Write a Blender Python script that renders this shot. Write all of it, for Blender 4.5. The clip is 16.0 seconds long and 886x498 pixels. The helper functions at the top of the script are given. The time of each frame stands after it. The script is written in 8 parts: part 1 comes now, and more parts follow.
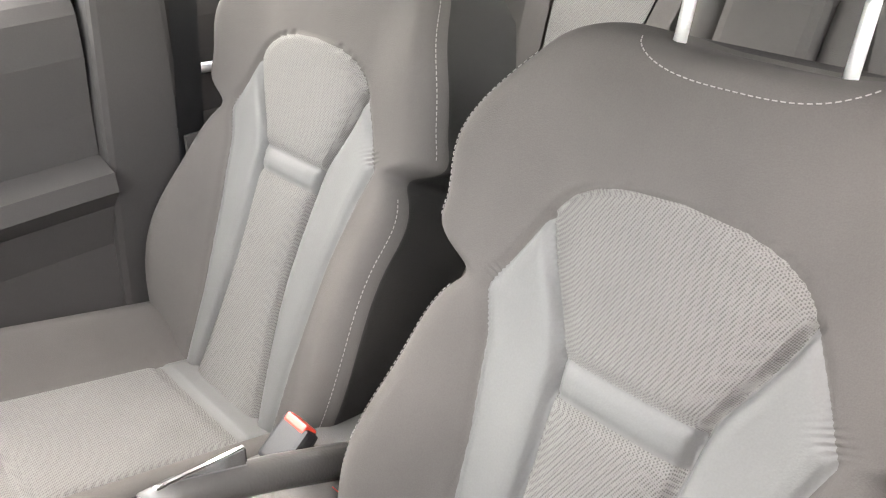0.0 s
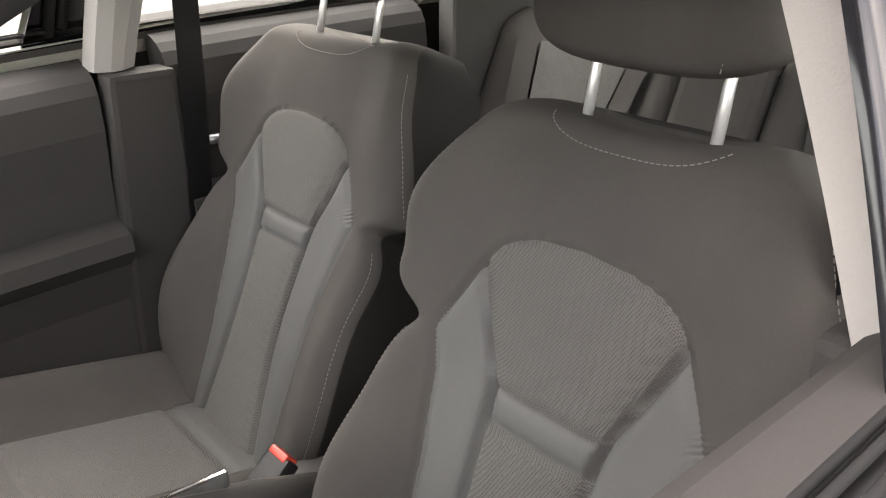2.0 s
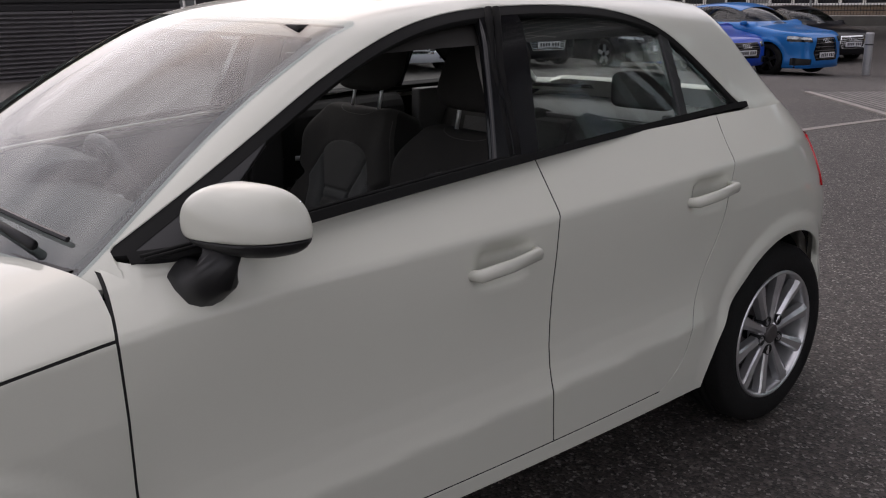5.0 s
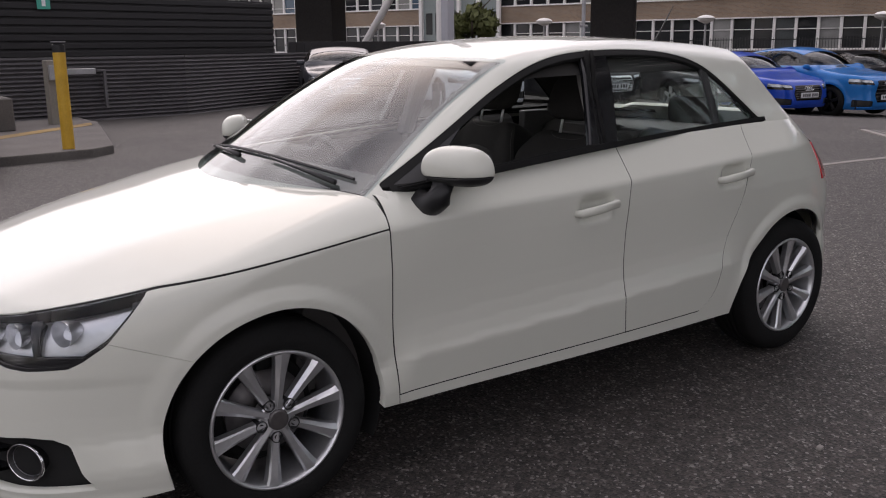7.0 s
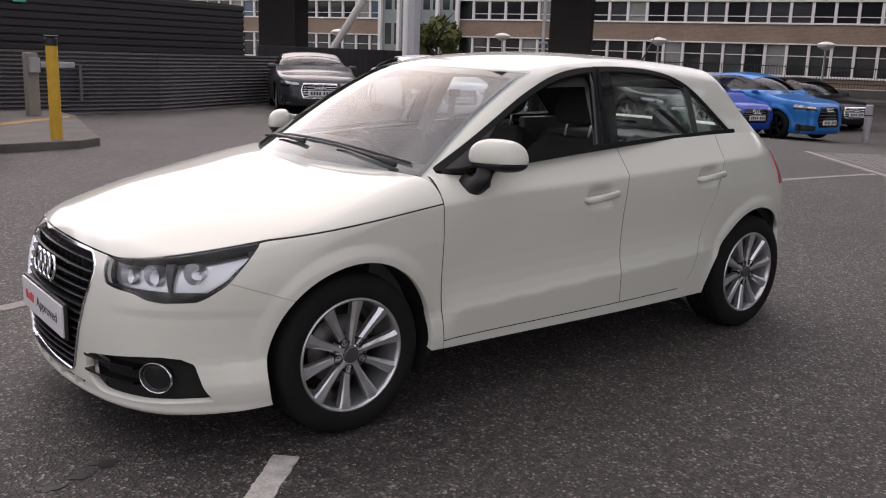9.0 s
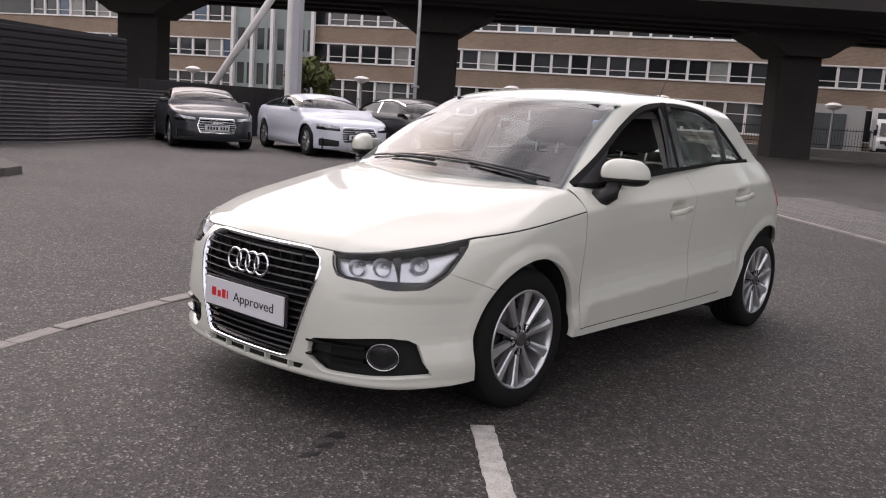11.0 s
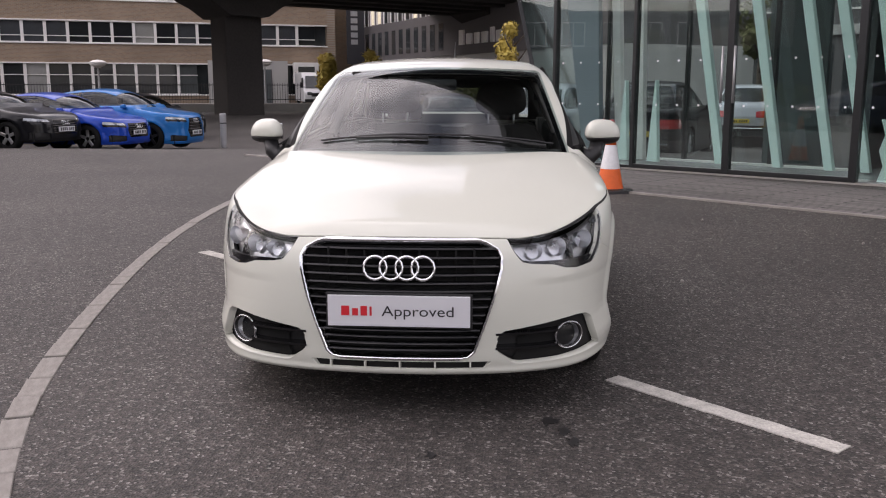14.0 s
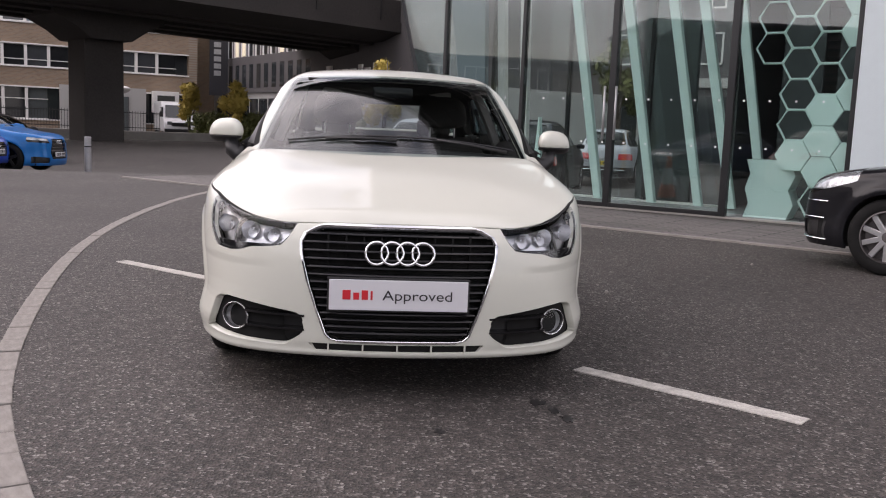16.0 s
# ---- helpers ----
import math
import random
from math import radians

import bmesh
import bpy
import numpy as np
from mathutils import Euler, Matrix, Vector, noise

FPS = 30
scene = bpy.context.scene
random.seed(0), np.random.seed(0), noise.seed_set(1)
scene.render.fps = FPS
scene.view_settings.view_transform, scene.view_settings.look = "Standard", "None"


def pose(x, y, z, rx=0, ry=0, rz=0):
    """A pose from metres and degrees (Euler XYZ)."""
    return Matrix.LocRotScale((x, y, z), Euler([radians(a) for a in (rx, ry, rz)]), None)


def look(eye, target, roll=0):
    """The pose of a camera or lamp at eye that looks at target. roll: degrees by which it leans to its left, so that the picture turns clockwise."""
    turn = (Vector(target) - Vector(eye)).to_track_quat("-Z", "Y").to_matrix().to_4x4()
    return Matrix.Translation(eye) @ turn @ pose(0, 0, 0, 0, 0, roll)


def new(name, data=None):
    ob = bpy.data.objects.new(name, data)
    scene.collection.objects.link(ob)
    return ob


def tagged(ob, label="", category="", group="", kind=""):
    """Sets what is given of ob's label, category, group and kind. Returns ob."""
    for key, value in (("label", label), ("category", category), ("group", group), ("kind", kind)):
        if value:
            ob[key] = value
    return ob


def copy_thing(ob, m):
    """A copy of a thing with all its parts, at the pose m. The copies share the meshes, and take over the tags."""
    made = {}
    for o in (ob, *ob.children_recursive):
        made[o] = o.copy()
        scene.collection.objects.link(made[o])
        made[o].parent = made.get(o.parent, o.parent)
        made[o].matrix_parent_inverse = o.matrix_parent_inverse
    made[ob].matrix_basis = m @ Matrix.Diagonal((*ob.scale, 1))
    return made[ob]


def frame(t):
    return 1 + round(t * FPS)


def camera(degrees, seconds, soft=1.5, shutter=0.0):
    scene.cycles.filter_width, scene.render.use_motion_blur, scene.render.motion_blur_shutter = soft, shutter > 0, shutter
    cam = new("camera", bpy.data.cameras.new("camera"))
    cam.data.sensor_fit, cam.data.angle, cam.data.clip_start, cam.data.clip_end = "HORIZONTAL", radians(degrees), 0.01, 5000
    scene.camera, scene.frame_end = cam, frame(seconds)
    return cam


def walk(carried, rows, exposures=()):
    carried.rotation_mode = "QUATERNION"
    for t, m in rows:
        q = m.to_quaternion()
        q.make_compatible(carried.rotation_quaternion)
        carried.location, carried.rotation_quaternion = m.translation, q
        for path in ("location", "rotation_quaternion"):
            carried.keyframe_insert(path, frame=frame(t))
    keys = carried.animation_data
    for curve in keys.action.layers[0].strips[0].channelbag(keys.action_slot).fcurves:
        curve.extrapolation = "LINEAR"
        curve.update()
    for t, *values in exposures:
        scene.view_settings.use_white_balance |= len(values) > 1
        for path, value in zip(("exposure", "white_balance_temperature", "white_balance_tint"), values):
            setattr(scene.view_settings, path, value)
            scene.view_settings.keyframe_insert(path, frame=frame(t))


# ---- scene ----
cam = camera(53.1, 16.0, 1.1)
PATH = [
    (0, (-0.904, 0.711, 1.180), (-2.093, -0.631, 0.293), 0.4),
    (0.5, (-0.895, 0.756, 1.195), (-2.140, -0.569, 0.362), -0.2),
    (1, (-0.904, 0.823, 1.219), (-2.119, -0.550, 0.420), -0.2),
    (1.5, (-0.900, 0.859, 1.223), (-2.070, -0.567, 0.448), -1.0),
    (2, (-0.896, 0.869, 1.221), (-2.054, -0.574, 0.461), -1.3),
    (2.5, (-0.892, 0.865, 1.205), (-2.055, -0.579, 0.456), -1.5),
    (3, (-0.849, 0.959, 1.235), (-2.026, -0.492, 0.522), -1.2),
    (3.5, (-0.698, 1.217, 1.261), (-1.919, -0.247, 0.659), -0.2),
    (3.7, (-0.606, 1.345, 1.277), (-1.848, -0.113, 0.704), -0.6),
    (5.8, (0.494, 2.65, 1.371), (-0.686, 1.118, 0.859), -0.8),
    (6, (0.6, 2.741, 1.358), (-0.569, 1.189, 0.88), -1.2),
    (6.5, (0.847, 2.893, 1.358), (-0.308, 1.325, 0.904), -1.1),
    (7, (0.996, 3.047, 1.365), (-0.127, 1.454, 0.916), -0.6),
    (7.5, (1.113, 3.162, 1.365), (0.015, 1.552, 0.917), -0.5),
    (8, (1.283, 3.219, 1.359), (0.168, 1.618, 0.92), -0.2),
    (8.5, (1.515, 3.304, 1.336), (0.339, 1.744, 0.906), 0.7),
    (9, (1.651, 3.361, 1.362), (0.43, 1.835, 0.937), 2.0),
    (9.2, (1.716, 3.408, 1.35), (0.484, 1.887, 0.938), 2.5),
    (11.3, (3.173, 2.71, 1.231), (1.593, 1.523, 0.925), 3.1),
    (11.5, (3.29, 2.57, 1.238), (1.647, 1.477, 0.917), 2.8),
    (12, (3.524, 2.132, 1.224), (1.774, 1.226, 0.879), 3.3),
    (12.5, (3.77, 1.706, 1.251), (1.94, 0.973, 0.913), 2.7),
    (13, (3.865, 1.247, 1.22), (1.975, 0.676, 0.901), 2.0),
    (13.5, (3.975, 0.787, 1.229), (2.034, 0.434, 0.902), 1.3),
    (14, (3.945, 0.391, 1.212), (1.983, 0.246, 0.857), -0.0),
    (14.5, (3.925, 0.069, 1.199), (1.957, 0.071, 0.841), -0.1),
    (15, (3.962, -0.065, 1.157), (1.993, 0.018, 0.818), 0.9),
    (15.5, (4.083, -0.067, 1.109), (2.111, 0.07, 0.803), 1.7),
    (16, (4.107, -0.136, 1.032), (2.132, 0.042, 0.771), 2.3),
]
EXPOSURE = [(0, 4.6, 7310, 18), (0.5, 4.7, 7530, 18), (1, 4.25, 7680, 19), (1.5, 3.65, 7680, 19), (2, 3.15, 7480, 19), (2.5, 2.98, 7430, 20), (3, 2.78, 7330, 21), (3.5, 1.8, 6980, 19), (3.7, 1.3, 6830, 19), (5.8, -0.72, 6720, 22), (6.3, -0.62, 6720, 22), (7, -0.42, 6720, 22), (8, -0.26, 6770, 22), (9, -0.2, 6820, 22), (12, -0.08, 6840, 22), (13, -0.08, 6820, 22), (14.5, -0.03, 6820, 23), (16, 0.0, 6820, 23)]
walk(cam, [(t, look(eye, target, roll)) for t, eye, target, roll in PATH], EXPOSURE)

# ---- light ----
world = bpy.data.worlds.new("world")
scene.world = world
world.use_nodes = True
sky = world.node_tree.nodes.new("ShaderNodeTexSky")
sky.sky_type, sky.sun_disc = "NISHITA", False
sky.sun_elevation, sky.sun_rotation = radians(36), radians(200)
sky.dust_density, sky.air_density = 2.0, 1.2
wn = world.node_tree
cloud, ramp, mix, level = wn.nodes.new("ShaderNodeTexNoise"), wn.nodes.new("ShaderNodeValToRGB"), wn.nodes.new("ShaderNodeMix"), wn.nodes.new("ShaderNodeMapping")
coord = wn.nodes.new("ShaderNodeTexCoord")
level.inputs["Scale"].default_value = (0.7, 1.2, 2.4)
level.inputs["Location"].default_value = (0.7, 1.9, 0.4)
cloud.inputs["Scale"].default_value, cloud.inputs["Detail"].default_value, cloud.inputs["Roughness"].default_value = 3.0, 5, 0.5
ramp.color_ramp.elements[0].position, ramp.color_ramp.elements[1].position = 0.30, 0.68
mix.data_type = "RGBA"
# thin cloud, brightest round the veiled sun
SUNWARD = Vector((math.sin(radians(200)) * math.cos(radians(36)), math.cos(radians(200)) * math.cos(radians(36)), math.sin(radians(36))))
near, glow, lit = wn.nodes.new("ShaderNodeVectorMath"), wn.nodes.new("ShaderNodeMapRange"), wn.nodes.new("ShaderNodeVectorMath")
near.operation, lit.operation = "DOT_PRODUCT", "SCALE"
near.inputs[1].default_value = SUNWARD
glow.interpolation_type = "SMOOTHSTEP"
glow.inputs["From Min"].default_value, glow.inputs["From Max"].default_value = -0.1, 1.0
glow.inputs["To Min"].default_value, glow.inputs["To Max"].default_value = 1.2, 2.2
lit.inputs[0].default_value = (13.0, 13.1, 13.3)
wn.links.new(coord.outputs["Generated"], near.inputs[0])
wn.links.new(near.outputs["Value"], glow.inputs[0])
wn.links.new(glow.outputs[0], lit.inputs["Scale"])
wn.links.new(lit.outputs[0], mix.inputs[7])
wn.links.new(coord.outputs["Generated"], level.inputs[0])
wn.links.new(level.outputs[0], cloud.inputs["Vector"])
wn.links.new(cloud.outputs[0], ramp.inputs[0])
wn.links.new(ramp.outputs[0], mix.inputs[0])
wn.links.new(sky.outputs[0], mix.inputs[6])
wn.links.new(mix.outputs[2], wn.nodes["Background"].inputs[0])
wn.nodes["Background"].inputs[1].default_value = 0.12
sun = new("sun", bpy.data.lights.new("sun", "SUN"))
sun.data.energy, sun.data.angle, sun.data.color = 0.3, radians(50), (1.0, 0.95, 0.88)
sun.matrix_world = look(SUNWARD * 40, (0, 0, 0))


# ---- materials ----
def mat(name, colour, rough=0.5, metal=0.0, coat=0.0, vary=0.0, scale=8.0, bump=0.0, fine=60.0, emit=0.0, spec=0.5):
    """A surface whose colour drifts at two scales and which has a fine relief."""
    m = bpy.data.materials.new(name)
    m.use_nodes = True
    nt = m.node_tree
    b = nt.nodes["Principled BSDF"]
    b.inputs["Base Color"].default_value = (*colour, 1)
    b.inputs["Roughness"].default_value = rough
    b.inputs["Metallic"].default_value = metal
    b.inputs["Coat Weight"].default_value = coat
    b.inputs["Coat Roughness"].default_value = 0.03
    b.inputs["Specular IOR Level"].default_value = spec
    if emit:
        b.inputs["Emission Color"].default_value = (*colour, 1)
        b.inputs["Emission Strength"].default_value = emit
    if vary or bump:
        co = nt.nodes.new("ShaderNodeTexCoord")
        big, small = nt.nodes.new("ShaderNodeTexNoise"), nt.nodes.new("ShaderNodeTexNoise")
        big.inputs["Scale"].default_value, small.inputs["Scale"].default_value = scale, fine
        big.inputs["Detail"].default_value = small.inputs["Detail"].default_value = 3
        for n in (big, small):
            nt.links.new(co.outputs["Object"], n.inputs["Vector"])
        if vary:
            add = nt.nodes.new("ShaderNodeMath")
            add.operation = "ADD"
            nt.links.new(big.outputs[0], add.inputs[0])
            nt.links.new(small.outputs[0], add.inputs[1])
            ramp = nt.nodes.new("ShaderNodeMapRange")
            ramp.inputs["From Min"].default_value, ramp.inputs["From Max"].default_value = 0.6, 1.4
            ramp.inputs["To Min"].default_value, ramp.inputs["To Max"].default_value = 1 - vary, 1 + vary
            nt.links.new(add.outputs[0], ramp.inputs[0])
            mul = nt.nodes.new("ShaderNodeVectorMath")
            mul.operation = "SCALE"
            mul.inputs[0].default_value = colour
            nt.links.new(ramp.outputs[0], mul.inputs["Scale"])
            nt.links.new(mul.outputs[0], b.inputs["Base Color"])
        if bump:
            bp = nt.nodes.new("ShaderNodeBump")
            bp.inputs["Strength"].default_value, bp.inputs["Distance"].default_value = bump, 0.004
            nt.links.new(small.outputs[0], bp.inputs["Height"])
            nt.links.new(bp.outputs[0], b.inputs["Normal"])
    return m


def glass(name, tint, rough=0.0, ior=1.45):
    """Clear sheet glass: lets light through with a tint and mirrors at grazing angles."""
    m = bpy.data.materials.new(name)
    m.use_nodes = True
    nt = m.node_tree
    out = nt.nodes["Material Output"]
    clear, gloss, mix = nt.nodes.new("ShaderNodeBsdfTransparent"), nt.nodes.new("ShaderNodeBsdfGlossy"), nt.nodes.new("ShaderNodeMixShader")
    clear.inputs[0].default_value = (*tint, 1)
    gloss.inputs["Roughness"].default_value = rough
    facing, power, mirror = nt.nodes.new("ShaderNodeLayerWeight"), nt.nodes.new("ShaderNodeMath"), nt.nodes.new("ShaderNodeMapRange")
    facing.inputs["Blend"].default_value = 0.5
    power.operation, power.inputs[1].default_value = "POWER", 5.0
    mirror.inputs["To Min"].default_value = ((ior - 1) / (ior + 1)) ** 2
    nt.links.new(facing.outputs["Facing"], power.inputs[0])
    nt.links.new(power.outputs[0], mirror.inputs[0])
    nt.links.new(mirror.outputs[0], mix.inputs[0])
    nt.links.new(clear.outputs[0], mix.inputs[1])
    nt.links.new(gloss.outputs[0], mix.inputs[2])
    nt.links.new(mix.outputs[0], out.inputs[0])
    return m


WHITE = mat("white_paint", (0.610, 0.616, 0.549), 0.45, 0, 0.85, 0.015, 2.0, 0.02, 900, spec=0.08)
WHITE.node_tree.nodes["Principled BSDF"].inputs["Coat Roughness"].default_value = 0.045
BLACK = mat("black_plastic", (0.012, 0.012, 0.013), 0.45, bump=0.1, fine=400)
FRAMEBLACK = mat("matt_black_frame", (0.009, 0.009, 0.009), 0.75, vary=0.1, scale=20, spec=0.18)
SEALRUBBER = mat("seal_rubber", (0.012, 0.012, 0.012), 0.9, spec=0.15)
GLOSSBLACK = mat("gloss_black", (0.008, 0.008, 0.009), 0.12)
DARK = mat("dark_liner", (0.006, 0.006, 0.006), 0.9)
RUBBER = mat("tyre_rubber", (0.010, 0.010, 0.010), 0.8, vary=0.3, scale=9, bump=0.3, fine=150, spec=0.2)
ALLOY = mat("silver_alloy", (0.66, 0.665, 0.68), 0.30, 0.85, 0.5, 0.08, 14)
CHROME = mat("chrome", (0.80, 0.81, 0.83), 0.10, 1.0)
STEEL = mat("brake_steel", (0.16, 0.15, 0.15), 0.5, 0.9, vary=0.2, scale=20)
SCREEN = glass("windscreen_glass", (0.62, 0.68, 0.68), 0.0, 1.95)
TINTED = glass("rear_glass", (0.84, 0.90, 0.88), 0.0, 1.75)
DOORGLASS = glass("door_glass", (0.90, 0.94, 0.93), 0.0, 1.6)
LENS = glass("lamp_lens", (0.93, 0.94, 0.95), 0.0, 1.4)
MIRROR = mat("mirror_glass", (0.85, 0.86, 0.88), 0.02, 1.0)
RED = mat("red_lens", (0.45, 0.012, 0.015), 0.12, coat=1.0)
PLATE = mat("white_plate", (0.66, 0.66, 0.69), 0.35, coat=0.4)
REDINK = mat("red_ink", (0.62, 0.02, 0.03), 0.4)
DARKINK = mat("dark_ink", (0.02, 0.02, 0.024), 0.4)


# ---- mesh tools ----
def spline(*knots):
    """A natural cubic through (x, y) knots, straight beyond them."""
    xs, ys = np.array(sorted(knots), float).T
    n, h = len(xs), np.diff(xs)
    a, b = np.eye(n), np.zeros(n)
    for i in range(1, n - 1):
        a[i, i - 1], a[i, i], a[i, i + 1] = h[i - 1], 2 * (h[i - 1] + h[i]), h[i]
        b[i] = 6 * ((ys[i + 1] - ys[i]) / h[i] - (ys[i] - ys[i - 1]) / h[i - 1])
    m = np.linalg.solve(a, b)

    def value(x):
        x = np.asarray(x, float)
        i = np.clip(np.searchsorted(xs, x) - 1, 0, n - 2)
        c = np.clip(x, xs[0], xs[-1])
        l, r = xs[i + 1] - c, c - xs[i]
        y = (m[i] * l**3 + m[i + 1] * r**3) / (6 * h[i]) + (ys[i] / h[i] - m[i] * h[i] / 6) * l + (ys[i + 1] / h[i] - m[i + 1] * h[i] / 6) * r
        lo = (ys[1] - ys[0]) / h[0] - h[0] * m[1] / 6
        hi = (ys[-1] - ys[-2]) / h[-1] + h[-1] * m[-2] / 6
        return y + np.minimum(x - xs[0], 0) * lo + np.maximum(x - xs[-1], 0) * hi
    return value


def line(*knots):
    xs, ys = np.array(sorted(knots), float).T
    return lambda x: np.interp(x, xs, ys)


def smax(a, b, k):
    h = np.maximum(k - np.abs(a - b), 0) / k
    return np.maximum(a, b) + h * h * k / 4


def softplus(x, w):
    return w * np.logaddexp(0, x / w)


def shoot(f, origin, way, far=2.5):
    """Where rays from inside a solid f < 0 leave it."""
    lo, hi = np.zeros(len(origin)), np.full(len(origin), far)
    for _ in range(34):
        mid = (lo + hi) / 2
        inside = f(*(origin + way * mid[:, None]).T) < 0
        lo, hi = np.where(inside, mid, lo), np.where(inside, hi, mid)
    return origin + way * lo[:, None]


def normals(f, v, e=0.0015):
    g = np.stack([f(*(v + d).T) - f(*(v - d).T) for d in np.eye(3) * e], 1)
    return g / (np.linalg.norm(g, axis=1, keepdims=True) + 1e-12)


def grid_tris(rows, cols):
    i = np.arange(rows - 1)[:, None] * cols + np.arange(cols - 1)
    a, b, c, d = i.ravel(), (i + 1).ravel(), (i + cols + 1).ravel(), (i + cols).ravel()
    return np.concatenate([np.stack([a, b, c], 1), np.stack([a, c, d], 1)])


def clip(v, t, values):
    """The part of a triangle mesh where the values at its corners are above nought."""
    s = values > 0
    n = s[t].sum(1)
    keep = [t[n == 3]]
    new_v, edges, count = [], {}, len(v)

    def cut(a, b):
        nonlocal count
        key = (a, b) if a < b else (b, a)
        if key not in edges:
            p, q = key
            w = values[p] / (values[p] - values[q])
            new_v.append(v[p] + (v[q] - v[p]) * w)
            edges[key] = count
            count += 1
        return edges[key]

    more = []
    for tri in t[(n == 1) | (n == 2)].tolist():
        out = []
        for a, b in zip(tri, tri[1:] + tri[:1]):
            if s[a]:
                out.append(a)
            if s[a] != s[b]:
                out.append(cut(a, b))
        more += [(out[0], out[i], out[i + 1]) for i in range(1, len(out) - 1)]
    keep.append(np.array(more, int).reshape(-1, 3))
    t = np.concatenate(keep)
    v = np.concatenate([v, np.array(new_v).reshape(-1, v.shape[1])])
    used, back = np.unique(t, return_inverse=True)
    return v[used], back.reshape(-1, 3)


def region(v, t, *tests):
    for f in tests:
        if len(t) == 0:
            break
        v, t = clip(v, t, f(*v.T))
    return v, t


def mirrored(v, t):
    return v * (1, -1, 1), t[:, ::-1]


def joined(*pieces):
    vs, ts, base = [], [], 0
    for v, t in pieces:
        vs.append(v)
        ts.append(np.asarray(t) + base)
        base += len(v)
    return np.concatenate(vs), np.concatenate(ts)


def link_mesh(name, verts, faces, material, parent=None, label="", nrm=None, smooth=True):
    me = bpy.data.meshes.new(name)
    me.from_pydata(np.asarray(verts, float).tolist(), [], faces if isinstance(faces, list) else faces.tolist())
    me.polygons.foreach_set("use_smooth", [smooth] * len(me.polygons))
    me.update()
    if nrm is not None:
        me.normals_split_custom_set_from_vertices(nrm.tolist())
    if material:
        me.materials.append(material)
    ob = new(name, me)
    if parent:
        ob.parent = parent
    if label:
        tagged(ob, label)
    return ob


def panel(name, f, vt, material, parent, label="", flange=0.012, lift=0.0):
    """A sheet cut from the skin of the solid f, with its edges turned inwards."""
    v, t = vt
    nrm = normals(f, v)
    fn = np.cross(v[t[:, 1]] - v[t[:, 0]], v[t[:, 2]] - v[t[:, 0]])
    if (fn * nrm[t[:, 0]]).sum() < 0:
        t = t[:, ::-1]
    v = v + nrm * lift
    e = np.concatenate([t[:, [0, 1]], t[:, [1, 2]], t[:, [2, 0]]])
    key = np.sort(e, 1)
    _, inv, cnt = np.unique(key, axis=0, return_inverse=True, return_counts=True)
    edge = e[cnt[inv.ravel()] == 1]
    edge = edge[~((np.abs(v[edge[:, 0], 1]) < 1e-5) & (np.abs(v[edge[:, 1], 1]) < 1e-5))]
    faces = t
    if flange and len(edge):
        a, b = v[edge[:, 0]], v[edge[:, 1]]
        na, nb = nrm[edge[:, 0]], nrm[edge[:, 1]]
        side = np.cross(b - a, na)
        side /= np.linalg.norm(side, axis=1, keepdims=True) + 1e-12
        k, n = len(v), len(edge)
        v = np.concatenate([v, a, b, b - nb * flange, a - na * flange])
        rn = [side * 0.6 + na * 0.8, side * 0.6 + nb * 0.8, side, side]
        nrm = np.concatenate([nrm] + rn)
        i = np.arange(n)
        q = np.stack([k + i + n, k + i, k + 3 * n + i, k + 2 * n + i], 1)
        faces = t.tolist() + q.tolist()
    return link_mesh(name, v, faces, material, parent, label, nrm)


def bm_part(name, bm, material, parent=None, label="", smooth=False, m=None):
    me = bpy.data.meshes.new(name)
    if m is not None:
        bm.transform(m)
    bm.normal_update()
    bm.to_mesh(me)
    bm.free()
    me.polygons.foreach_set("use_smooth", [smooth] * len(me.polygons))
    me.materials.append(material)
    ob = new(name, me)
    if parent:
        ob.parent = parent
    if label:
        tagged(ob, label)
    return ob


def box(lo, hi, bevel=0.0, seg=2):
    bm = bmesh.new()
    bmesh.ops.create_cube(bm, size=1)
    for v in bm.verts:
        v.co = [(a + b) / 2 + c * (b - a) for a, b, c in zip(lo, hi, v.co)]
    if bevel:
        bmesh.ops.bevel(bm, geom=bm.edges[:], offset=bevel, segments=seg, profile=0.6, affect="EDGES")
    return bm


def merged(*bms):
    """Several bmeshes as one."""
    out = bmesh.new()
    for b in bms:
        me = bpy.data.meshes.new("tmp")
        b.to_mesh(me)
        b.free()
        out.from_mesh(me)
        bpy.data.meshes.remove(me)
    return out


def lathe(profile, n=48, axis="y"):
    """Turned round the y axis (or z): profile of (along, radius)."""
    bm = bmesh.new()
    rings = []
    for a, r in profile:
        ring = []
        for i in range(n):
            c, s = math.cos(2 * math.pi * i / n) * r, math.sin(2 * math.pi * i / n) * r
            ring.append(bm.verts.new((c, a, s) if axis == "y" else (c, s, a)))
        rings.append(ring)
    for p, q in zip(rings, rings[1:]):
        for i in range(n):
            bm.faces.new((p[i], p[(i + 1) % n], q[(i + 1) % n], q[i]))
    bmesh.ops.recalc_face_normals(bm, faces=bm.faces[:])
    return bm


def capped(bm):
    bmesh.ops.holes_fill(bm, edges=[e for e in bm.edges if e.is_boundary])
    bmesh.ops.recalc_face_normals(bm, faces=bm.faces[:])
    return bm


